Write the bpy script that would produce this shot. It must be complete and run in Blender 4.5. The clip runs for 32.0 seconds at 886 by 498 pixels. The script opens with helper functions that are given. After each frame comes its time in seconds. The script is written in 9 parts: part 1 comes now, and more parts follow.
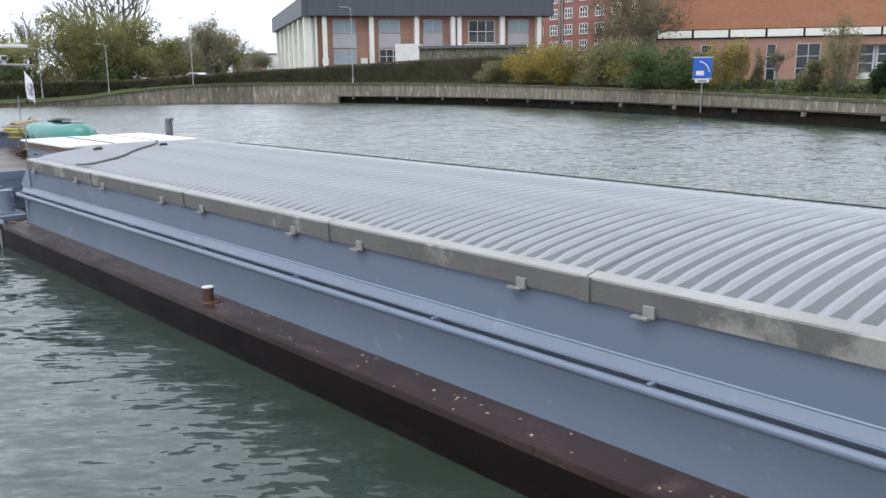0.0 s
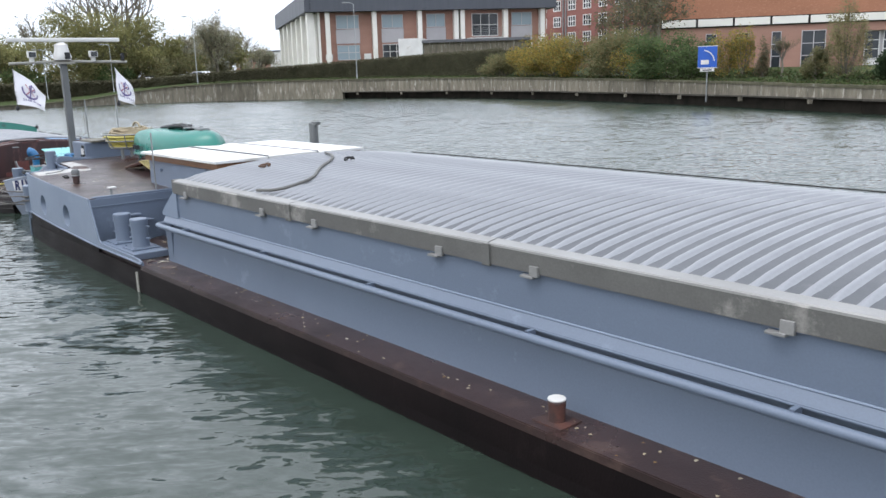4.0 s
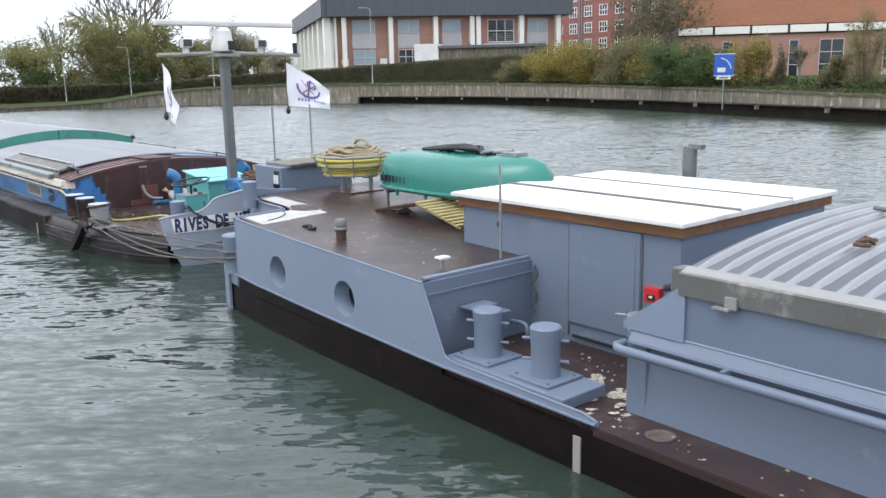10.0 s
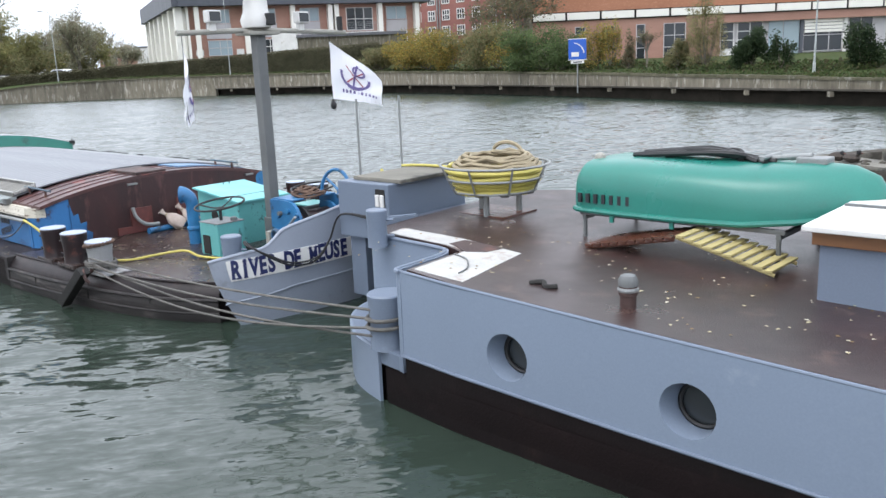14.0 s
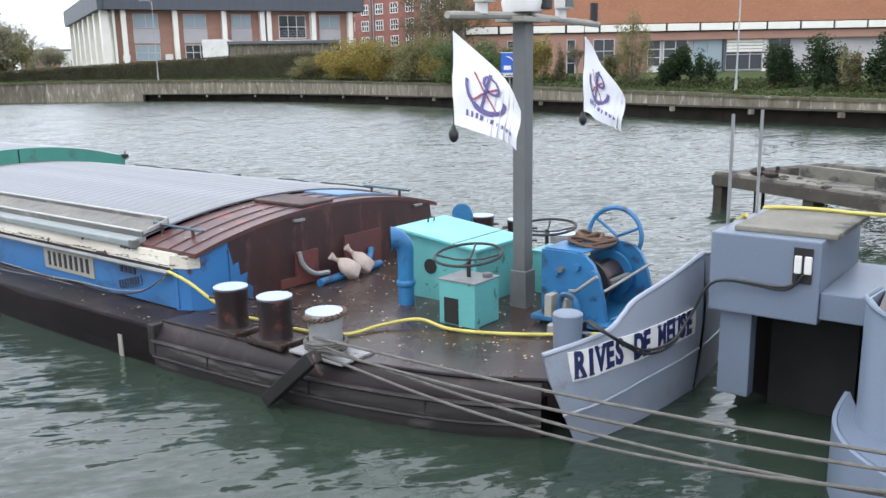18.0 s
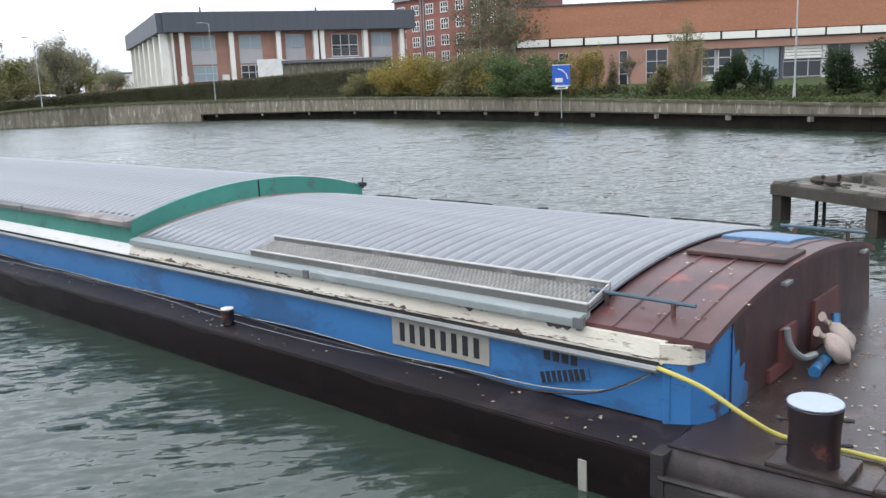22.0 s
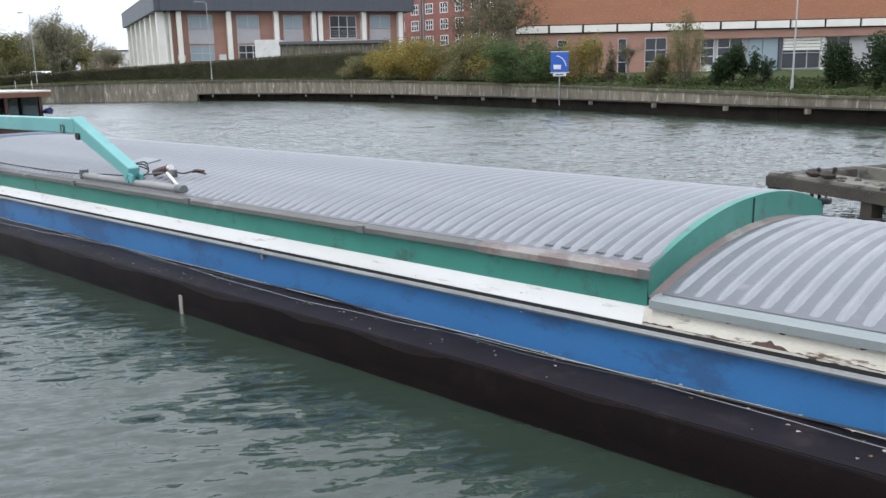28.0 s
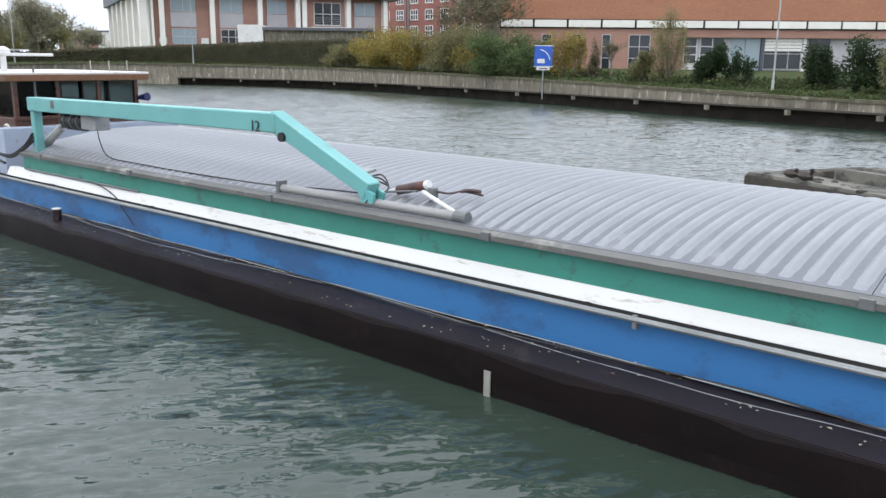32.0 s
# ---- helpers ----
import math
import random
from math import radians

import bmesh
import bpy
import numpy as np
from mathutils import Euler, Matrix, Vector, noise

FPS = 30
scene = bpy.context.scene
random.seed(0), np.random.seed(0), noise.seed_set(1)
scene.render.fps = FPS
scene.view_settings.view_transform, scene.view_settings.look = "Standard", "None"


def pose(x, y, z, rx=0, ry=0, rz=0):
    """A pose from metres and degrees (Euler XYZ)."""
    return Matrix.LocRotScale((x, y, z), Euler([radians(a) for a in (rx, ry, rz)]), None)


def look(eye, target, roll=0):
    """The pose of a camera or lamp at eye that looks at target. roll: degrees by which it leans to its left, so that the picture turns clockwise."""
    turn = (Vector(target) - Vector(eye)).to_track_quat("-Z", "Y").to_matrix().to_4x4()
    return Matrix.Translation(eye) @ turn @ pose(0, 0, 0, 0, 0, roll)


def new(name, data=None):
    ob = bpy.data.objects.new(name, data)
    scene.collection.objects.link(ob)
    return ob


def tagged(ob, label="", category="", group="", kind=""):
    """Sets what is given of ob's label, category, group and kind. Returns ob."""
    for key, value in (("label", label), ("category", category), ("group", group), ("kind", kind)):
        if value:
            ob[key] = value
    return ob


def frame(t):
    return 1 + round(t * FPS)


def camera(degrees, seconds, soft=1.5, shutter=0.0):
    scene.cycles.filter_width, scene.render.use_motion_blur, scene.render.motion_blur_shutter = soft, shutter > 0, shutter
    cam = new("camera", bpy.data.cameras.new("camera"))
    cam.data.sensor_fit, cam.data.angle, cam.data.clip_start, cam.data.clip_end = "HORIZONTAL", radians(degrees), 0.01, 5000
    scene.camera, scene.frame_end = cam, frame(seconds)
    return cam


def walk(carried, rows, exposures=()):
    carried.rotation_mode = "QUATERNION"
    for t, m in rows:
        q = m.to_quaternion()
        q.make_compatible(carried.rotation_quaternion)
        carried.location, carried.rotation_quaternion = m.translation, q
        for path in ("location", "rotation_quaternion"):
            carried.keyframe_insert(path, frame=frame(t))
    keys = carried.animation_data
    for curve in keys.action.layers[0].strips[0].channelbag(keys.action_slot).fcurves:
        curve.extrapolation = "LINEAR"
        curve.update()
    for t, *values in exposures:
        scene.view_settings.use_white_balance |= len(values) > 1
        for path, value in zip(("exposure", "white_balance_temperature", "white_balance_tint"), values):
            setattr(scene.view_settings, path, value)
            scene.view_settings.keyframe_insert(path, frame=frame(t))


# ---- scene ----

# ---------------------------------------------------------------- camera
EYE = 2.96
# seconds, yaw, pitch, roll of the camera; travel ahead, drift aside and heading of the barges
PATH = """
0 0.38 -11.66 0.67 0.079 -0.033 42.58
0.5 0.62 -11.55 0.9 0.635 -0.024 42.26
1 1.03 -11.41 1.26 1.205 -0.017 41.96
1.5 1.29 -11.51 1.55 1.806 -0.017 41.72
2 1.07 -11.46 1.72 2.458 -0.022 41.54
2.5 0.87 -11.43 1.9 3.138 -0.023 41.37
3 0.87 -11.69 1.87 3.802 -0.024 41.23
3.5 0.85 -12.01 1.82 4.454 -0.024 41.12
5.5 -0.63 -12.09 1.24 6.937 -0.024 40.87
6 -0.85 -11.58 1.04 7.56 0.003 40.88
6.5 -0.64 -11.31 0.83 8.228 0.033 40.94
7 0.01 -10.9 0.56 8.921 0.067 41.02
7.5 0.49 -10.49 0.54 9.585 0.105 41.11
8 0.77 -10.65 0.85 10.229 0.151 41.2
8.5 1.13 -10.93 1.09 10.885 0.201 41.29
9 1.43 -11.09 1.35 11.546 0.253 41.38
9.5 1.64 -11.37 1.21 12.225 0.303 41.46
10 1.68 -11.66 1.25 12.88 0.346 41.52
10.5 1.25 -11.85 1.3 13.491 0.381 41.55
11 0.39 -11.91 1.09 14.134 0.408 41.55
11.5 -0.43 -12.16 1.29 14.778 0.429 41.5
12 -1.74 -12.44 1.58 15.395 0.447 41.42
12.5 -3.08 -12.56 1.47 15.985 0.465 41.29
13 -4.87 -12.64 1.69 16.589 0.483 41.14
13.5 -6.35 -12.71 2.14 17.183 0.462 40.76
15.5 -10.47 -12.7 2.01 19.623 0.431 39.662
16 -11.34 -12.83 1.95 20.292 0.451 39.586
16.5 -12.49 -12.94 1.63 20.932 0.486 39.664
17 -12.69 -12.63 1.15 21.602 0.538 39.877
17.5 -12.51 -12.44 1.06 22.29 0.584 40.075
18 -12.05 -12.13 1.05 22.956 0.654 40.232
18.5 -11.88 -11.97 0.8 23.575 0.719 40.364
19 -11.41 -12.13 1.01 24.183 0.775 40.447
19.5 -10.99 -11.9 1.27 24.755 0.807 40.45
20 -10.36 -11.81 2 25.412 0.803 40.33
20.5 -9.78 -11.66 2.36 26.036 0.813 40.28
21 -9.49 -11.61 2.69 26.663 0.842 40.26
21.5 -9.03 -11.47 2.51 27.257 0.845 40.18
22 -8.61 -11.08 2.34 27.922 0.882 40.06
22.5 -8.62 -11.13 2.26 28.491 0.918 39.91
23 -8.52 -11.27 1.97 29.061 0.956 39.7
23.5 -8.51 -11.35 2.05 29.637 0.995 39.49
24 -8.29 -11.16 1.73 30.218 1.034 39.3
24.5 -7.87 -11.03 1.63 30.78 1.071 39.17
25 -7.44 -10.86 1.6 31.415 1.105 39.1
25.5 -7.53 -10.75 1.45 32.055 1.139 39.07
27.5 -8.59 -11.58 1.7 34.44 1.346 39.47
28 -8.75 -12.1 1.17 35.089 1.383 39.52
28.5 -8.94 -12.21 0.73 35.727 1.416 39.55
29 -8.88 -12.1 0.42 36.369 1.447 39.57
29.5 -9.09 -12.23 0.31 36.997 1.475 39.59
30 -9.35 -12.71 0.26 37.642 1.506 39.58
30.5 -9.55 -13.11 0.05 38.269 1.539 39.56
31 -9.79 -13.49 -0.01 38.889 1.575 39.51
31.5 -10 -13.46 -0.17 39.476 1.612 39.44
32 -9.83 -12.71 -0.5 40.086 1.652 39.36"""
PATH = [tuple(map(float, r.split())) for r in PATH.strip().split("\n")]
cam = camera(55.8, 32.0)
# the camera meters the picture on the way
EXPOSURE = [(0, -0.10), (3, -0.08), (6, -0.05), (9, 0.0), (11, 0.06), (13, 0.12), (16, 0.14), (18, 0.16), (20, 0.06), (22, -0.08), (24, -0.18), (28, -0.18), (30, -0.14), (32, -0.04)]
walk(cam, [(r[0], pose(0, 0, EYE, 90 + r[2], r[3], r[1])) for r in PATH], EXPOSURE)


def tow(r):
    """Pose of the barge train at a row of PATH."""
    h = radians(r[6])
    ahead, aside = Vector((math.sin(h), -math.cos(h), 0)), Vector((math.cos(h), math.sin(h), 0))
    v = ahead * r[4] + aside * r[5]
    return pose(v.x, v.y, 0, 0, 0, r[6] - 90)


TOW = [(r[0], tow(r)) for r in PATH]

# ---------------------------------------------------------------- light: bright overcast
world = bpy.data.worlds.new("overcast_sky")
scene.world = world
world.use_nodes = True
wn, wl = world.node_tree.nodes, world.node_tree.links
sky = wn.new("ShaderNodeTexSky")
sky.sky_type = "NISHITA"
sky.sun_disc = False
sky.sun_elevation, sky.sun_rotation = radians(63), radians(-118)
sky.dust_density, sky.air_density = 4.0, 1.0
grey = wn.new("ShaderNodeHueSaturation")
grey.inputs["Saturation"].default_value = 0.12
cloud = wn.new("ShaderNodeMix")
cloud.data_type = "RGBA"
cloud.inputs[0].default_value = 0.62
cloud.inputs[7].default_value = (8.2, 8.9, 10.2, 1)
wl.new(sky.outputs[0], grey.inputs["Color"])
wl.new(grey.outputs[0], cloud.inputs[6])
# overcast dome: the zenith is brighter than the horizon
wtc, wsep, wgrad, wmul = wn.new("ShaderNodeTexCoord"), wn.new("ShaderNodeSeparateXYZ"), wn.new("ShaderNodeMapRange"), wn.new("ShaderNodeVectorMath")
wmul.operation = "SCALE"
wgrad.inputs[3].default_value, wgrad.inputs[4].default_value = 0.96, 1.22
wl.new(wtc.outputs["Generated"], wsep.inputs[0])
wl.new(wsep.outputs["Z"], wgrad.inputs[0])
wl.new(cloud.outputs[2], wmul.inputs[0])
wl.new(wgrad.outputs[0], wmul.inputs["Scale"])
wl.new(wmul.outputs[0], wn["Background"].inputs[0])
wn["Background"].inputs[1].default_value = 0.228
sun = new("sun", bpy.data.lights.new("sun", "SUN"))
sun.data.energy, sun.data.angle, sun.data.color = 0.65, radians(24), (1, 0.98, 0.95)
sun.matrix_world = look((-26, -14, 60), (0, 0, 0))

# ---------------------------------------------------------------- materials


def surf(name, col, col2=None, scale=3.0, rough=0.6, bump=0.15, metal=0.0, stain=None, amount=0.4, stain_scale=1.2,
         stretch=(1, 1, 1), fine=60.0, vary=0.0, spec=0.5, detail=6.0, rvar=0.15):
    """Painted, rusty or mineral surface: broad mottling, stains with hard borders, fine grain and relief."""
    m = bpy.data.materials.new(name)
    m.use_nodes = True
    n, l = m.node_tree.nodes, m.node_tree.links
    b = n["Principled BSDF"]
    col2 = col2 or tuple(c * 0.72 for c in col)
    tc = n.new("ShaderNodeTexCoord")
    mp = n.new("ShaderNodeMapping")
    mp.inputs["Scale"].default_value = stretch
    l.new(tc.outputs["Object"], mp.inputs[0])

    def noise_at(s, d=detail, r=0.6):
        t = n.new("ShaderNodeTexNoise")
        t.inputs["Scale"].default_value, t.inputs["Detail"].default_value, t.inputs["Roughness"].default_value = s, d, r
        l.new(mp.outputs[0], t.inputs["Vector"])
        return t

    def mixed(fac, a, c):
        x = n.new("ShaderNodeMix")
        x.data_type = "RGBA"
        for sock, v in ((x.inputs[0], fac), (x.inputs[6], a), (x.inputs[7], c)):
            if isinstance(v, (tuple, float)):
                sock.default_value = (*v, 1) if isinstance(v, tuple) else v
            else:
                l.new(v, sock)
        return x.outputs[2]

    def ramp(v, lo, hi):
        r = n.new("ShaderNodeMapRange")
        r.inputs[1].default_value, r.inputs[2].default_value = lo, hi
        l.new(v, r.inputs[0])
        return r.outputs[0]

    big, small = noise_at(scale), noise_at(fine, 3)
    c = mixed(ramp(big.outputs["Fac"], 0.32, 0.68), tuple(col), tuple(col2))
    if stain:
        st = noise_at(stain_scale, 9, 0.68)
        c = mixed(ramp(st.outputs["Fac"], 0.66 - 0.4 * amount, 0.74 - 0.4 * amount), c, tuple(stain))
    g = n.new("ShaderNodeMix")
    g.data_type, g.blend_type = "RGBA", "OVERLAY"
    g.inputs[0].default_value = 0.22 if bump > 0.1 else 0.11
    l.new(c, g.inputs[6])
    l.new(small.outputs["Fac"], g.inputs[7])
    c = g.outputs[2]
    if vary:
        oi = n.new("ShaderNodeObjectInfo")
        hs = n.new("ShaderNodeHueSaturation")
        l.new(ramp_to(n, l, oi.outputs["Random"], 1 - vary, 1 + vary), hs.inputs["Value"])
        l.new(c, hs.inputs["Color"])
        c = hs.outputs[0]
    l.new(c, b.inputs["Base Color"])
    l.new(ramp_to(n, l, big.outputs["Fac"], max(rough - rvar, 0.03), min(rough + rvar, 1)), b.inputs["Roughness"])
    b.inputs["Metallic"].default_value = metal
    b.inputs["Specular IOR Level"].default_value = spec
    if bump:
        bp = n.new("ShaderNodeBump")
        bp.inputs["Strength"].default_value, bp.inputs["Distance"].default_value = bump, 0.01
        l.new(small.outputs["Fac"], bp.inputs["Height"])
        l.new(bp.outputs[0], b.inputs["Normal"])
    return m


def ramp_to(n, l, v, lo, hi):
    r = n.new("ShaderNodeMapRange")
    r.inputs[3].default_value, r.inputs[4].default_value = lo, hi
    l.new(v, r.inputs[0])
    return r.outputs[0]


def leafy(name, cols, rough=0.6):
    """Foliage: each leaf or clump takes one of a few colours."""
    m = bpy.data.materials.new(name)
    m.use_nodes = True
    n, l = m.node_tree.nodes, m.node_tree.links
    b = n["Principled BSDF"]
    ge = n.new("ShaderNodeNewGeometry")
    r = n.new("ShaderNodeValToRGB")
    r.color_ramp.interpolation = "CONSTANT" if len(cols) > 3 else "LINEAR"
    for i, c in enumerate(cols):
        e = r.color_ramp.elements[i] if i < 2 else r.color_ramp.elements.new(i / len(cols))
        e.position, e.color = i / len(cols), (*c, 1)
    l.new(ge.outputs["Random Per Island"], r.inputs[0])
    tc = n.new("ShaderNodeTexCoord")
    t = n.new("ShaderNodeTexNoise")
    t.inputs["Scale"].default_value = 0.7
    l.new(tc.outputs["Object"], t.inputs["Vector"])
    hs = n.new("ShaderNodeHueSaturation")
    l.new(ramp_to(n, l, t.outputs["Fac"], 0.55, 1.45), hs.inputs["Value"])
    l.new(r.outputs[0], hs.inputs["Color"])
    l.new(hs.outputs[0], b.inputs["Base Color"])
    b.inputs["Roughness"].default_value = rough
    b.inputs["Specular IOR Level"].default_value = 0.06
    # thin leaves let light through
    tr, sh = n.new("ShaderNodeBsdfTranslucent"), n.new("ShaderNodeMixShader")
    sh.inputs[0].default_value = 0.42
    l.new(hs.outputs[0], tr.inputs[0])
    l.new(b.outputs[0], sh.inputs[1])
    l.new(tr.outputs[0], sh.inputs[2])
    l.new(sh.outputs[0], n["Material Output"].inputs[0])
    return m


def water_material():
    m = bpy.data.materials.new("canal_water")
    m.use_nodes = True
    n, l = m.node_tree.nodes, m.node_tree.links
    b = n["Principled BSDF"]
    b.inputs["Roughness"].default_value = 0.10
    b.inputs["IOR"].default_value = 1.55
    tc = n.new("ShaderNodeTexCoord")

    def waves(scale, stretch, turn, detail, rough, dist):
        mp = n.new("ShaderNodeMapping")
        mp.inputs["Scale"].default_value, mp.inputs["Rotation"].default_value = stretch, (0, 0, radians(turn))
        l.new(tc.outputs["Object"], mp.inputs[0])
        t = n.new("ShaderNodeTexNoise")
        for k, v in (("Scale", scale), ("Detail", detail), ("Roughness", rough), ("Distortion", dist)):
            t.inputs[k].default_value = v
        l.new(mp.outputs[0], t.inputs["Vector"])
        return t.outputs["Fac"], t.outputs["Color"]

    def vec(op, x, y, third=None):
        v = n.new("ShaderNodeVectorMath")
        v.operation = op
        for i, k in enumerate((x, y, third)):
            if k is None:
                continue
            if isinstance(k, tuple):
                v.inputs[i].default_value = k
            else:
                l.new(k, v.inputs[i])
        return v.outputs[0]

    def scaled(x, by):
        v = n.new("ShaderNodeVectorMath")
        v.operation = "SCALE"
        l.new(x, v.inputs[0])
        l.new(by, v.inputs["Scale"])
        return v.outputs[0]

    def ranged(v, a, b, lo, hi):
        r = n.new("ShaderNodeMapRange")
        r.inputs[1].default_value, r.inputs[2].default_value, r.inputs[3].default_value, r.inputs[4].default_value = a, b, lo, hi
        l.new(v, r.inputs[0])
        return r.outputs[0]

    # smooth wavelets in the barges' lee along the near bank, wind-ruffled water in mid-canal
    dp = n.new("ShaderNodeVectorMath")
    dp.operation = "DOT_PRODUCT"
    dp.inputs[1].default_value = (0.74, 0.67, 0)
    l.new(tc.outputs["Object"], dp.inputs[0])
    across = dp.outputs["Value"]
    patch = waves(0.16, (1, 1.6, 1), -30, 3, 0.5, 0)[0]
    swell = vec("MULTIPLY_ADD", waves(0.42, (1, 2.2, 1), -38, 2, 0.5, 0.8)[1], (0.13, 0.17, 0), (-0.065, -0.085, 0))
    wavelet = vec("MULTIPLY_ADD", waves(1.5, (1, 3.2, 1), -30, 4, 0.55, 1.1)[1], (0.36, 0.54, 0), (-0.18, -0.27, 0))
    ripple = vec("MULTIPLY_ADD", waves(3.0, (1, 2.6, 1), -22, 4, 0.6, 0.7)[1], (0.52, 0.66, 0), (-0.26, -0.33, 0))
    fine = vec("MULTIPLY_ADD", waves(9.0, (1, 1.8, 1), -14, 3, 0.6, 0.3)[1], (0.34, 0.42, 0), (-0.17, -0.21, 0))
    slope = vec("ADD", swell, wavelet)
    slope = vec("ADD", slope, scaled(ripple, ranged(across, 3.0, 13.0, 0.80, 0.9)))
    slope = vec("ADD", slope, scaled(fine, ranged(across, 3.0, 13.0, 0.46, 0.85)))
    slope = scaled(slope, ramp_to(n, l, patch, 0.75, 1.3))
    # at a low angle the facets that face the eye are the ones seen
    facing = scaled(vec("ADD", (0, -0.12, 0), (0, 0, 0)), ranged(across, 3.5, 16.0, 0.15, 1.0))
    l.new(vec("NORMALIZE", vec("ADD", vec("ADD", slope, facing), (0, 0, 1)), None), b.inputs["Normal"])
    l.new(ramp_to(n, l, patch, 0.06, 0.12), b.inputs["Roughness"])
    mx = n.new("ShaderNodeMix")
    mx.data_type = "RGBA"
    mx.inputs[6].default_value, mx.inputs[7].default_value = (0.0215, 0.0325, 0.0235, 1), (0.0320, 0.0480, 0.0375, 1)
    l.new(patch, mx.inputs[0])
    l.new(mx.outputs[2], b.inputs["Base Color"])
    return m


def glass_material(name, tint=(0.03, 0.035, 0.04)):
    m = bpy.data.materials.new(name)
    m.use_nodes = True
    b = m.node_tree.nodes["Principled BSDF"]
    b.inputs["Base Color"].default_value = (*tint, 1)
    b.inputs["Roughness"].default_value = 0.06
    return m


def tinted_glass(name):
    m = bpy.data.materials.new(name)
    m.use_nodes = True
    b = m.node_tree.nodes["Principled BSDF"]
    # dark tint stands in for the shade inside the cabin
    b.inputs["Base Color"].default_value = (0.30, 0.35, 0.35, 1)
    b.inputs["Roughness"].default_value = 0.02
    b.inputs["Transmission Weight"].default_value = 1.0
    b.inputs["IOR"].default_value = 1.12
    return m


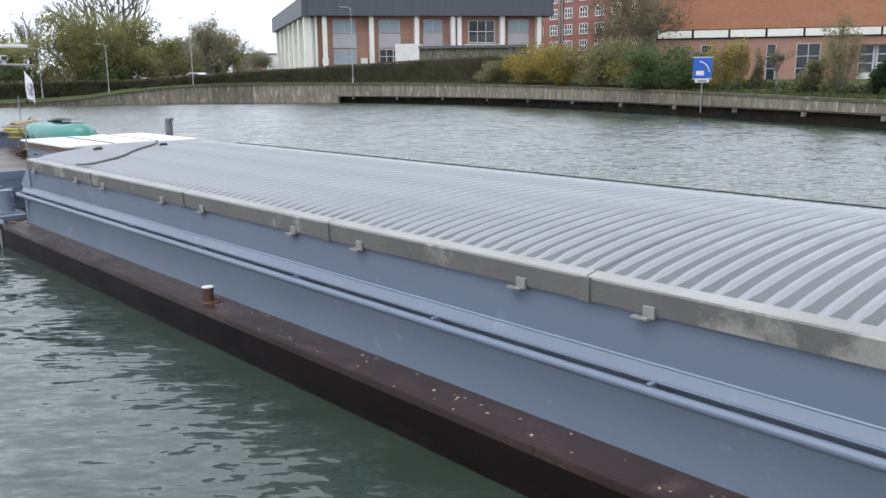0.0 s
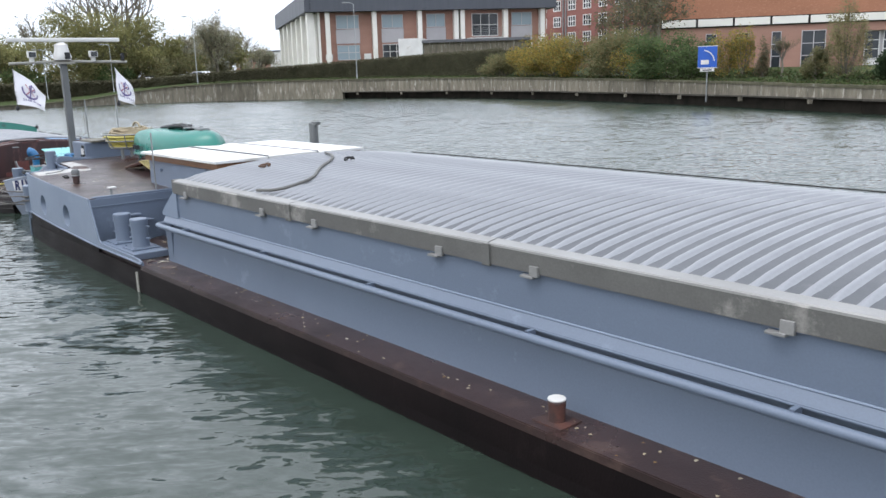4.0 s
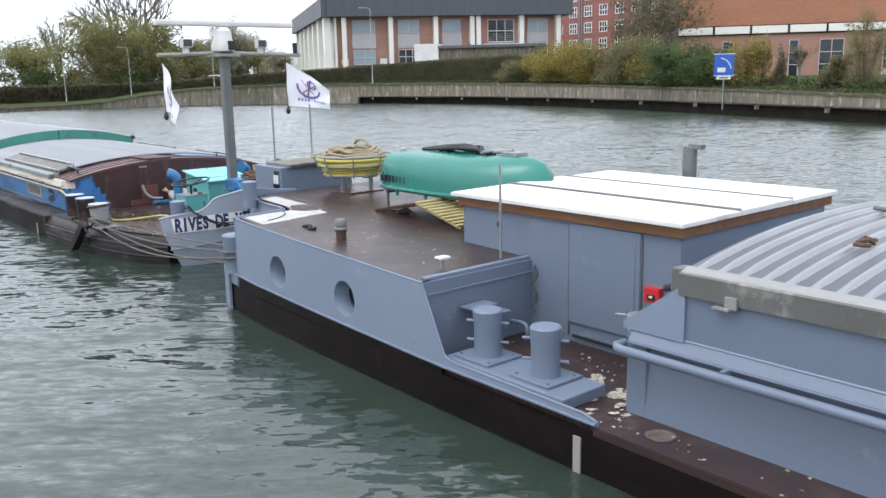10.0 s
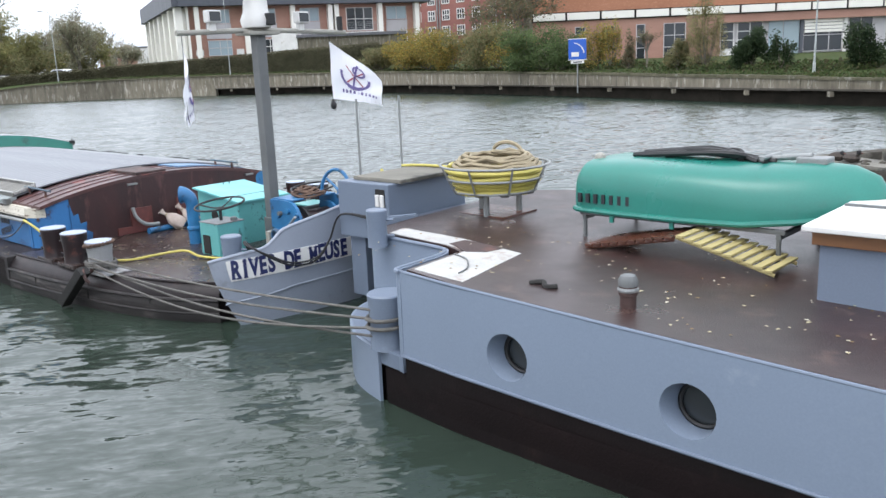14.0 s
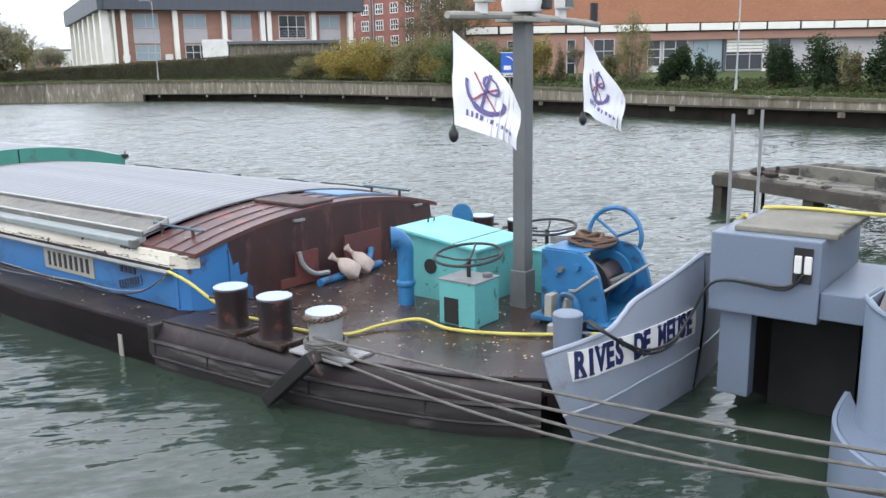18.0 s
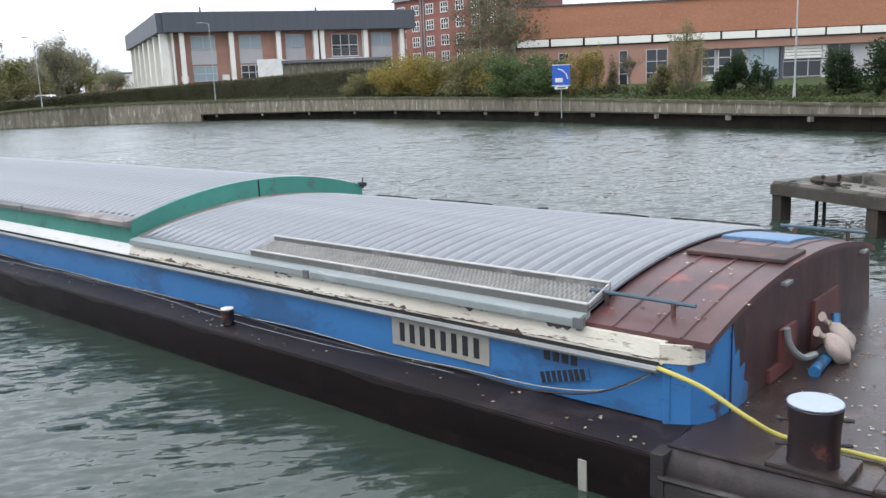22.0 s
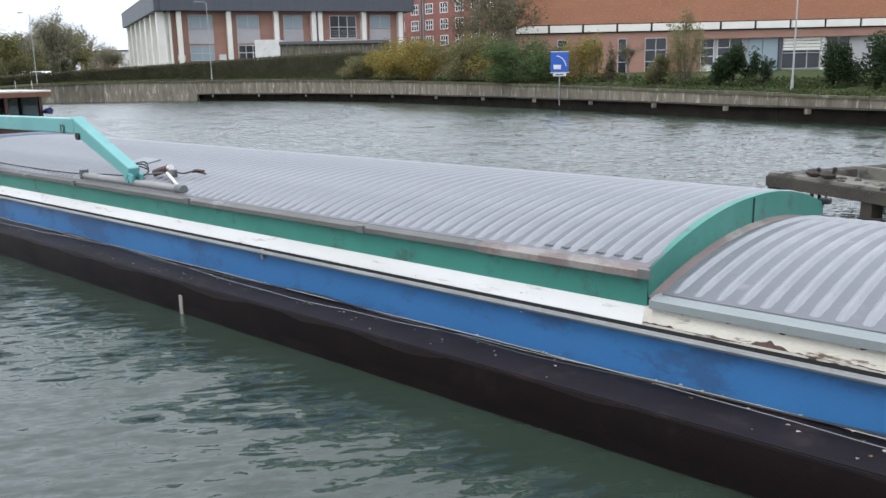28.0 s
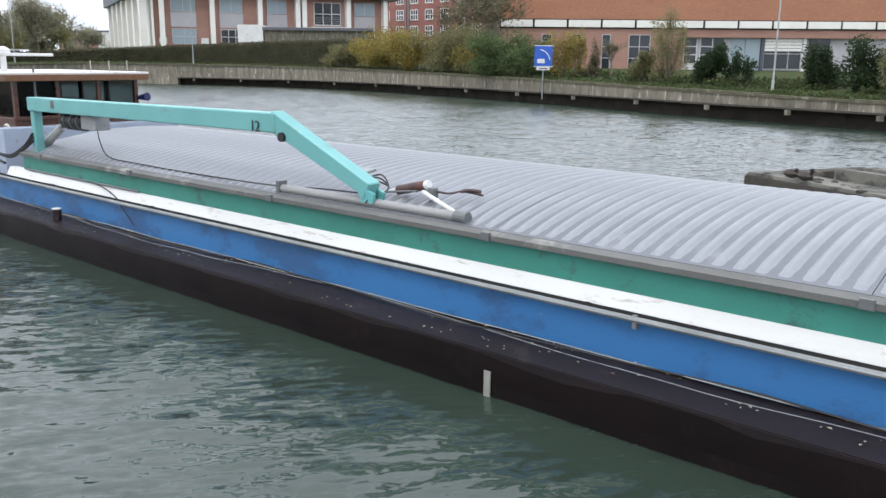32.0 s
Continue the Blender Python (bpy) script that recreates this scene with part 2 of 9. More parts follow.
RUST = (0.10, 0.045, 0.028)
M = {
    "grey_blue": surf("grey_blue_paint", (0.143, 0.177, 0.235), (0.134, 0.166, 0.222), 0.7, 0.42, 0.05, stain=(0.18, 0.22, 0.285), amount=0.12, stain_scale=2.2),
    "bow_grey": surf("pale_bow_grey", (0.27, 0.30, 0.36), (0.24, 0.27, 0.325), 1.0, 0.5, 0.06, stain=(0.20, 0.215, 0.25), amount=0.18, stain_scale=2.0),
    "blue_worn": surf("chipped_blue_paint", (0.045, 0.19, 0.44), (0.035, 0.15, 0.37), 0.8, 0.4, 0.1, stain=(0.06, 0.032, 0.03), amount=0.27, stain_scale=3.2),
    # paler copy of the coaming's grey-blue
    "grey_blue_pale": surf("fresh_grey_blue_paint", (0.198, 0.242, 0.315), (0.185, 0.228, 0.298), 0.7, 0.4, 0.05, stain=(0.22, 0.265, 0.335), amount=0.1, stain_scale=2.2),
    "tar_deck": surf("tarred_deck", (0.019, 0.0132, 0.0142), (0.012, 0.009, 0.010), 1.1, 0.45, 0.3, stain=(0.031, 0.022, 0.022), amount=0.27, stain_scale=3.0, spec=0.28),
    "wet_deck": surf("wet_brown_deck", (0.042, 0.026, 0.022), (0.026, 0.018, 0.017), 0.9, 0.28, 0.2, stain=(0.075, 0.048, 0.04), amount=0.25, stain_scale=2.2),
    "brown_deck": surf("oxide_brown_deck", (0.047, 0.026, 0.0235), (0.027, 0.0165, 0.016), 1.0, 0.34, 0.3, stain=(0.072, 0.044, 0.037), amount=0.25, stain_scale=3.4, rvar=0.26),
    "hull_dark": surf("tarred_hull", (0.0115, 0.0078, 0.0082), (0.007, 0.0054, 0.0055), 1.5, 0.55, 0.3, stain=(0.018, 0.012, 0.011), amount=0.2, stain_scale=2.0, stretch=(1, 1, 0.5), spec=0.15),
    "hull_worn": surf("worn_hull_timber", (0.030, 0.025, 0.024), (0.014, 0.012, 0.013), 1.8, 0.6, 0.5, stain=(0.080, 0.070, 0.067), amount=0.28, stain_scale=2.6, stretch=(0.35, 1, 2.2)),
    "fender_wood": surf("tarred_timber", (0.017, 0.016, 0.015), (0.010, 0.0095, 0.009), 3, 0.6, 0.4, stretch=(0.4, 2, 2)),
    # sheets darker, ribs paler: trough shade and crest light painted into the colours
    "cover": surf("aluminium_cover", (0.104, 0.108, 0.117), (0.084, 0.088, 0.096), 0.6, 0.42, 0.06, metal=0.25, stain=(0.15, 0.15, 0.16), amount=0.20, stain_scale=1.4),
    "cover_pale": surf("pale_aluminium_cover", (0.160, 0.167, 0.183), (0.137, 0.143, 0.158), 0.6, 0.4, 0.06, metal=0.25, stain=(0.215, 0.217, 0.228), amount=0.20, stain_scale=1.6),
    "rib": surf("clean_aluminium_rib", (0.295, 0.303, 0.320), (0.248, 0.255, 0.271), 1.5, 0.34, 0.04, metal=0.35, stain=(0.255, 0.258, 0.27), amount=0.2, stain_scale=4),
    "lip": surf("weathered_lip", (0.138, 0.136, 0.127), (0.105, 0.103, 0.096), 1.3, 0.6, 0.15, metal=0.1, stain=(0.26, 0.25, 0.23), amount=0.25),
    "lip_red": surf("red_brown_lip", (0.185, 0.140, 0.130), (0.15, 0.115, 0.107), 1.3, 0.55, 0.15, stain=(0.24, 0.22, 0.20), amount=0.25),
    "pier_dark": surf("stained_pier_beam", (0.085, 0.076, 0.064), (0.05, 0.046, 0.04), 1.2, 0.9, 0.8, stain=(0.14, 0.13, 0.11), amount=0.25, fine=25, spec=0.1),
    "lip_top": surf("bare_aluminium_edge", (0.31, 0.306, 0.297), (0.25, 0.247, 0.239), 1.0, 0.5, 0.1, metal=0.3),
    "lip_pale": surf("worn_bare_edge", (0.50, 0.495, 0.475), (0.40, 0.395, 0.38), 3.0, 0.5, 0.1, metal=0.2),
    "white": surf("white_paint", (0.72, 0.71, 0.69), (0.60, 0.59, 0.57), 1.0, 0.5, 0.06, stain=(0.46, 0.42, 0.36), amount=0.12),
    "cap_white": surf("bluish_white_cap", (0.37, 0.42, 0.51), (0.32, 0.37, 0.46), 2.0, 0.5, 0.06, stain=(0.30, 0.27, 0.26), amount=0.16, stain_scale=5),
    "cream_rust": surf("flaking_cream_paint", (0.60, 0.57, 0.49), (0.48, 0.44, 0.37), 1.5, 0.6, 0.3, stain=(0.12, 0.075, 0.05), amount=0.22, stain_scale=9.0, stretch=(0.4, 1, 2.0)),
    "blue": surf("barge_blue_paint", (0.042, 0.17, 0.39), (0.034, 0.14, 0.335), 0.8, 0.38, 0.06, stain=(0.036, 0.105, 0.235), amount=0.36, stain_scale=1.6, stretch=(0.7, 1, 1.3)),
    "winch_blue": surf("winch_blue_paint", (0.03, 0.17, 0.36), (0.02, 0.11, 0.25), 2.5, 0.4, 0.1, stain=(0.02, 0.045, 0.08), amount=0.25, stain_scale=5),
    "green": surf("sea_green_paint", (0.050, 0.245, 0.195), (0.039, 0.19, 0.150), 1.0, 0.42, 0.08, stain=(0.05, 0.13, 0.11), amount=0.25, stain_scale=2.5),
    "teal": surf("turquoise_paint", (0.155, 0.40, 0.39), (0.125, 0.345, 0.335), 1.2, 0.4, 0.06, stain=(0.14, 0.30, 0.28), amount=0.18, stain_scale=3),
    "teal_top": surf("pale_turquoise_paint", (0.17, 0.49, 0.49), (0.14, 0.43, 0.44), 1.2, 0.4, 0.05),
    "bollard_iron": surf("blackened_bollard_iron", (0.024, 0.013, 0.014), (0.014, 0.009, 0.011), 2.2, 0.36, 0.25, stain=(0.085, 0.030, 0.024), amount=0.24, stain_scale=4.5),
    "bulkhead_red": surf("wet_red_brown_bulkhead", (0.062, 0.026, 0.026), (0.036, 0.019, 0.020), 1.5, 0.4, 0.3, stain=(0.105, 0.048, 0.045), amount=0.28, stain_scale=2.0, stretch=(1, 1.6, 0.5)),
    "teal_worn": surf("chipped_turquoise_paint", (0.135, 0.42, 0.41), (0.105, 0.345, 0.34), 1.6, 0.42, 0.08, stain=(0.028, 0.055, 0.052), amount=0.12, stain_scale=6.5),
    "dull_grey": surf("dull_grey_paint", (0.20, 0.205, 0.21), (0.15, 0.155, 0.16), 3, 0.5, 0.1, stain=(0.09, 0.08, 0.075), amount=0.22, stain_scale=6),
    "dirty_plate": surf("dirty_pale_plate", (0.30, 0.305, 0.31), (0.23, 0.23, 0.235), 3, 0.55, 0.15, stain=(0.10, 0.085, 0.075), amount=0.26, stain_scale=5),
    "post_wet": surf("wet_pier_post", (0.06, 0.05, 0.04), (0.03, 0.027, 0.023), 2.0, 0.7, 0.8, stain=(0.12, 0.105, 0.085), amount=0.22, fine=25, stretch=(1, 1, 0.6), spec=0.2),
    "rust": surf("rusty_steel", (0.066, 0.035, 0.030), (0.038, 0.023, 0.022), 1.6, 0.6, 0.35, stain=(0.115, 0.048, 0.036), amount=0.32, stain_scale=2.4),
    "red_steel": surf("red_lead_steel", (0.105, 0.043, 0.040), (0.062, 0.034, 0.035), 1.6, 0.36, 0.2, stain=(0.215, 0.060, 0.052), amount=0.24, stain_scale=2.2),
    "red_patch": surf("red_lead_patch", (0.165, 0.050, 0.043), (0.10, 0.040, 0.038), 1.6, 0.5, 0.2, stain=(0.23, 0.066, 0.054), amount=0.25, stain_scale=2.6),
    "ledge_white": surf("chipped_white_paint", (0.64, 0.64, 0.63), (0.55, 0.55, 0.53), 1.0, 0.5, 0.08, stain=(0.40, 0.37, 0.33), amount=0.17, stain_scale=7.0, stretch=(0.35, 1, 2.6)),
    "blue_faded": surf("faded_blue_roof_paint", (0.13, 0.23, 0.36), (0.085, 0.19, 0.34), 2.0, 0.5, 0.1, stain=(0.21, 0.22, 0.235), amount=0.36, stain_scale=2.4),
    "gutter": surf("dull_grey_gutter", (0.255, 0.285, 0.285), (0.20, 0.225, 0.225), 1.2, 0.5, 0.1, stain=(0.31, 0.33, 0.33), amount=0.22, stretch=(0.5, 1, 1)),
    "hull_side": surf("brown_tarred_hull_side", (0.0115, 0.0074, 0.0076), (0.0076, 0.0055, 0.0058), 1.3, 0.5, 0.3, stain=(0.015, 0.0105, 0.0105), amount=0.25, stain_scale=3.0, stretch=(1, 1, 0.6), spec=0.11),
    "steel": surf("galvanised_steel", (0.30, 0.31, 0.31), (0.22, 0.23, 0.23), 2.0, 0.5, 0.12, metal=0.35),
    "mast": surf("mast_grey", (0.135, 0.142, 0.143), (0.10, 0.106, 0.107), 1.5, 0.5, 0.1),
    "black": surf("black_rubber", (0.018, 0.018, 0.02), (0.012, 0.012, 0.013), 4, 0.55, 0.1),
    "wood": surf("varnished_wood", (0.19, 0.088, 0.036), (0.13, 0.058, 0.025), 2.0, 0.4, 0.1, stretch=(1, 6, 6)),
    "wood_dark": surf("mahogany", (0.095, 0.034, 0.02), (0.06, 0.023, 0.015), 2.0, 0.3, 0.1, stretch=(1, 6, 6)),
    "dinghy": surf("turquoise_gelcoat", (0.022, 0.185, 0.148), (0.019, 0.16, 0.128), 1.5, 0.3, 0.03, stain=(0.027, 0.15, 0.12), amount=0.12),
    "yellow_hose": surf("yellow_hose", (0.52, 0.45, 0.10), (0.42, 0.36, 0.09), 3, 0.5, 0.1),
    "tan_rope": surf("tan_rope", (0.36, 0.30, 0.20), (0.27, 0.225, 0.15), 9, 0.85, 0.6, fine=120),
    "grey_rope": surf("grey_rope", (0.15, 0.142, 0.13), (0.095, 0.09, 0.083), 9, 0.85, 0.6, fine=120),
    "collar_rope": surf("tarred_rope", (0.13, 0.075, 0.05), (0.085, 0.055, 0.042), 9, 0.85, 0.6, fine=120),
    "yellow_grate": surf("yellow_grating", (0.46, 0.385, 0.17), (0.37, 0.31, 0.14), 3, 0.6, 0.15),
    "sack": surf("sand_sack", (0.47, 0.385, 0.34), (0.37, 0.295, 0.26), 7, 0.9, 0.4),
    "flag": surf("flag_cloth", (0.80, 0.80, 0.84), (0.76, 0.76, 0.81), 3, 0.85, 0.1),
    "ink": surf("violet_print", (0.155, 0.125, 0.30), (0.125, 0.10, 0.26), 6, 0.8, 0.0),
    "ink_red": surf("red_print", (0.42, 0.10, 0.15), None, 6, 0.8, 0.0),
    "black_paint": surf("black_lettering", (0.02, 0.02, 0.025), None, 6, 0.5, 0.0),
    "navy": surf("navy_lettering", (0.012, 0.020, 0.095), None, 6, 0.5, 0.0),
    "plate": surf("number_board", (0.33, 0.32, 0.28), (0.27, 0.26, 0.23), 4, 0.6, 0.1),
    "concrete": surf("quay_concrete", (0.215, 0.192, 0.150), (0.115, 0.104, 0.080), 2.2, 0.85, 0.6, stain=(0.33, 0.31, 0.265), amount=0.27, stain_scale=3.2, stretch=(1, 1, 0.22), fine=9, vary=0.2, spec=0.15),
    "coping": surf("mossy_coping", (0.135, 0.122, 0.085), (0.072, 0.072, 0.046), 1.6, 0.9, 0.6, stain=(0.22, 0.21, 0.18), amount=0.2, fine=14, spec=0.1),
    # near-black concrete: shade of the recess put into the colour
    "shade_base": surf("wet_quay_base", (0.032, 0.027, 0.021), (0.017, 0.015, 0.012), 1.0, 0.8, 0.5, fine=14, spec=0.1),
    "concrete_old": surf("old_pier_concrete", (0.19, 0.178, 0.15), (0.11, 0.105, 0.09), 1.2, 0.9, 0.8, stain=(0.05, 0.05, 0.045), amount=0.4, stain_scale=1.5, fine=25),
    "grass": surf("bank_grass", (0.052, 0.075, 0.026), (0.034, 0.050, 0.02), 0.45, 0.9, 0.8, stain=(0.070, 0.064, 0.036), amount=0.36, stain_scale=0.9, fine=9, spec=0.04),
    "brick": surf("brick_orange", (0.38, 0.17, 0.10), (0.33, 0.148, 0.088), 0.35, 0.85, 0.3, stain=(0.43, 0.21, 0.13), amount=0.3, stain_scale=3.0, fine=12, stretch=(1, 1, 3)),
    "brick_pink": surf("brick_pale", (0.38, 0.215, 0.165), (0.33, 0.185, 0.142), 0.4, 0.85, 0.3, fine=12, stretch=(1, 1, 3)),
    "brick_red": surf("brick_red", (0.27, 0.115, 0.095), (0.235, 0.10, 0.084), 0.4, 0.85, 0.3, fine=12, stretch=(1, 1, 3)),
    "fascia": surf("slate_fascia", (0.075, 0.082, 0.10), (0.062, 0.068, 0.084), 0.3, 0.5, 0.1, stretch=(8, 8, 0.3)),
    "cream_panel": surf("cream_panel", (0.78, 0.76, 0.70), (0.72, 0.70, 0.64), 0.6, 0.6, 0.06),
    "grey_panel": surf("grey_panel", (0.46, 0.44, 0.45), (0.41, 0.395, 0.405), 0.6, 0.6, 0.06),
    "slate": surf("slate_roof", (0.12, 0.12, 0.13), (0.09, 0.09, 0.10), 1.0, 0.6, 0.2),
    "pole": surf("lamp_post_paint", (0.40, 0.42, 0.42), (0.33, 0.35, 0.35), 1.5, 0.5, 0.05),
    "sign_blue": surf("sign_blue", (0.02, 0.10, 0.46), (0.018, 0.09, 0.42), 3, 0.35, 0.0),
    "bark": surf("tree_bark", (0.17, 0.15, 0.12), (0.11, 0.098, 0.08), 4, 0.9, 0.8, stretch=(1, 1, 0.3)),
    "car_white": surf("white_car_paint", (0.75, 0.76, 0.78), (0.72, 0.73, 0.75), 1, 0.25, 0.0),
    "glass": glass_material("window_glass", (0.06, 0.08, 0.09)),
    "glass_pale": glass_material("curtained_glass", (0.27, 0.34, 0.37)),
    "glass_dark": glass_material("dark_glass"),
    "cabin_glass": tinted_glass("cabin_glass"),
    "dark": surf("dark_opening", (0.02, 0.019, 0.018), None, 2, 0.9, 0.0),
    "bird": surf("brown_plumage", (0.06, 0.045, 0.035), (0.03, 0.025, 0.022), 14, 0.8, 0.2),
    "water": water_material(),
    "leaf_litter": leafy("fallen_leaves", [(0.58, 0.52, 0.36), (0.50, 0.45, 0.34), (0.30, 0.21, 0.11), (0.64, 0.60, 0.50)]),
    "willow": leafy("autumn_willow", [(0.275, 0.26, 0.115), (0.23, 0.235, 0.105), (0.32, 0.285, 0.13), (0.20, 0.215, 0.10)]),
    "oak": leafy("brown_autumn_leaves", [(0.185, 0.15, 0.10), (0.14, 0.13, 0.09), (0.215, 0.165, 0.10), (0.145, 0.155, 0.09)]),
    # lighter, greyer copy of the oak leaves: distance haze put into the colour
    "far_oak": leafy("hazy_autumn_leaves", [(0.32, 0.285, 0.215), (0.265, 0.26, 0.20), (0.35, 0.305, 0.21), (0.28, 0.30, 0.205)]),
    "dark_leaf": leafy("evergreen_leaves", [(0.0432, 0.0674, 0.0346), (0.0311, 0.0518, 0.0276), (0.0562, 0.0821, 0.0363), (0.0389, 0.0562, 0.0294)]),
    "hedge": leafy("clipped_hedge_leaves", [(0.1120, 0.1080, 0.0670), (0.0990, 0.0990, 0.0630), (0.1260, 0.1190, 0.0730), (0.1230, 0.1080, 0.0730)]),
    "green_bush": leafy("green_shrub_leaves", [(0.111, 0.163, 0.065), (0.0845, 0.13, 0.0546), (0.137, 0.182, 0.0754), (0.104, 0.124, 0.065)]),
    "yellow_bush": leafy("yellow_shrub_leaves", [(0.39, 0.286, 0.0715), (0.26, 0.234, 0.078), (0.156, 0.176, 0.065), (0.325, 0.215, 0.0715)]),
    "mixed_bush": leafy("mixed_shrub_leaves", [(0.176, 0.182, 0.0878), (0.23, 0.203, 0.108), (0.149, 0.162, 0.081), (0.257, 0.216, 0.115)]),
    "weeds": leafy("rank_weeds", [(0.060, 0.085, 0.032), (0.042, 0.062, 0.026), (0.085, 0.105, 0.042), (0.075, 0.070, 0.038)]),
    "rail_blue": surf("dull_blue_rail", (0.055, 0.10, 0.135), (0.04, 0.075, 0.10), 3, 0.5, 0.1),
    "pale_leaf": leafy("pale_feathery_leaves", [(0.250, 0.250, 0.118), (0.200, 0.200, 0.100), (0.290, 0.255, 0.130), (0.20, 0.165, 0.10)]),
}

# ---------------------------------------------------------------- mesh tools
ORIGIN = {}
RIDERS = []


def thing(name, at=(0, 0, 0), label="", category="", group="", kind="", ride=False, rz=0.0):
    """An Empty at the base of a thing; its parts are given in the space of the barge train or of the world."""
    ob = new(name)
    ob.empty_display_size = 0.2
    tagged(ob, label, category, group, kind)
    ORIGIN[ob.name] = Vector(at)
    ob.matrix_basis = Matrix.Translation(at)
    if ride:
        RIDERS.append(ob)
    return ob


def part(name, bm, material, parent, label="", smooth=False, local=False):
    me = bpy.data.meshes.new(name)
    if not local:
        bm.transform(Matrix.Translation(-ORIGIN[parent.name]))
    bm.normal_update()
    bm.to_mesh(me)
    bm.free()
    me.materials.append(M[material] if isinstance(material, str) else material)
    if smooth:
        me.polygons.foreach_set("use_smooth", [True] * len(me.polygons))
        me.set_sharp_from_angle(angle=radians(40))
    ob = new(name, me)
    ob.parent = parent
    ORIGIN[ob.name] = ORIGIN[parent.name]
    if label:
        ob["label"] = label
    return ob


def share(src, parent, m):
    """Another part on the same mesh, moved by m in its thing's space."""
    ob = new(src.name.split(".")[0], src.data)
    ob.parent = parent
    ob.matrix_basis = m
    ORIGIN[ob.name] = ORIGIN[parent.name]
    return ob


def solid(name, bm, material, at=(0, 0, 0), label="", category="", group="", kind="", ride=False, smooth=False):
    """A thing of one mesh."""
    me = bpy.data.meshes.new(name)
    bm.transform(Matrix.Translation(-Vector(at)))
    bm.normal_update()
    bm.to_mesh(me)
    bm.free()
    me.materials.append(M[material])
    if smooth:
        me.polygons.foreach_set("use_smooth", [True] * len(me.polygons))
        me.set_sharp_from_angle(angle=radians(40))
    ob = tagged(new(name, me), label, category, group, kind)
    ORIGIN[ob.name] = Vector(at)
    ob.matrix_basis = Matrix.Translation(at)
    if ride:
        RIDERS.append(ob)
    return ob


def box(x0, x1, y0, y1, z0, z1, bevel=0.0, bm=None, m=None):
    b = bmesh.new()
    vs = [b.verts.new((x, y, z)) for x in (x0, x1) for y in (y0, y1) for z in (z0, z1)]
    for f in ((0, 1, 3, 2), (4, 6, 7, 5), (0, 4, 5, 1), (2, 3, 7, 6), (0, 2, 6, 4), (1, 5, 7, 3)):
        b.faces.new([vs[i] for i in f])
    if bevel:
        bmesh.ops.bevel(b, geom=b.edges[:], offset=bevel, segments=2, affect="EDGES", profile=0.6)
    bmesh.ops.recalc_face_normals(b, faces=b.faces[:])
    if m is not None:
        b.transform(m)
    return joined(bm, b)


def joined(bm, b):
    if bm is None:
        return b
    me = bpy.data.meshes.new("tmp")
    b.to_mesh(me)
    b.free()
    bm.from_mesh(me)
    bpy.data.meshes.remove(me)
    return bm


def rod(p0, p1, r, r1=None, seg=12, bm=None, bevel=0.0):
    """A round bar with closed ends."""
    p0, p1 = Vector(p0), Vector(p1)
    b = bmesh.new()
    d = p1 - p0
    q = d.to_track_quat("Z", "Y").to_matrix()
    r1 = r if r1 is None else r1
    prof = [(r, 0), (r1, d.length)] if not bevel else [(r - bevel, 0), (r, bevel), (r1, d.length - bevel), (r1 - bevel, d.length)]
    rings = [[b.verts.new(p0 + q @ Vector((a * math.cos(t), a * math.sin(t), h))) for t in (2 * math.pi * i / seg for i in range(seg))] for a, h in prof]
    for u, v in zip(rings, rings[1:]):
        for i in range(seg):
            b.faces.new((u[i], u[(i + 1) % seg], v[(i + 1) % seg], v[i]))
    b.faces.new(rings[0][::-1])
    b.faces.new(rings[-1])
    return joined(bm, b)


def smooth_line(pts, n=6, loop=False):
    """Catmull-Rom through pts."""
    P = [Vector(p) for p in pts]
    out, c = [], len(P)
    for i in range(c if loop else c - 1):
        a, b, d, e = (P[(i + k) % c] if loop else P[min(max(i + k, 0), c - 1)] for k in (-1, 0, 1, 2))
        for j in range(n):
            t = j / n
            out.append(0.5 * (2 * b + (d - a) * t + (2 * a - 5 * b + 4 * d - e) * t * t + (3 * b - a - 3 * d + e) * t ** 3))
    if not loop:
        out.append(P[-1])
    return out


def tube(pts, r, seg=8, loop=False, bm=None, taper=None):
    """A hose, rope or bent pipe along a line of points."""
    b = bmesh.new()
    P = [Vector(p) for p in pts]
    n = len(P)
    rings, up = [], None
    for i in range(n):
        d = (P[(i + 1) % n] - P[i - 1]) if loop else (P[min(i + 1, n - 1)] - P[max(i - 1, 0)])
        d.normalize()
        if up is None:
            up = Vector((0, 0, 1)) if abs(d.z) < 0.9 else Vector((1, 0, 0))
        side = d.cross(up).normalized()
        up = side.cross(d).normalized()
        k = r if taper is None else r * taper(i / (n - 1))
        rings.append([b.verts.new(P[i] + side * (k * math.cos(t)) + up * (k * math.sin(t))) for t in (2 * math.pi * j / seg for j in range(seg))])
    for i in range(n if loop else n - 1):
        u, v = rings[i], rings[(i + 1) % n]
        for j in range(seg):
            b.faces.new((u[j], u[(j + 1) % seg], v[(j + 1) % seg], v[j]))
    if not loop:
        b.faces.new(rings[0][::-1])
        b.faces.new(rings[-1])
    bmesh.ops.recalc_face_normals(b, faces=b.faces[:])
    return joined(bm, b)


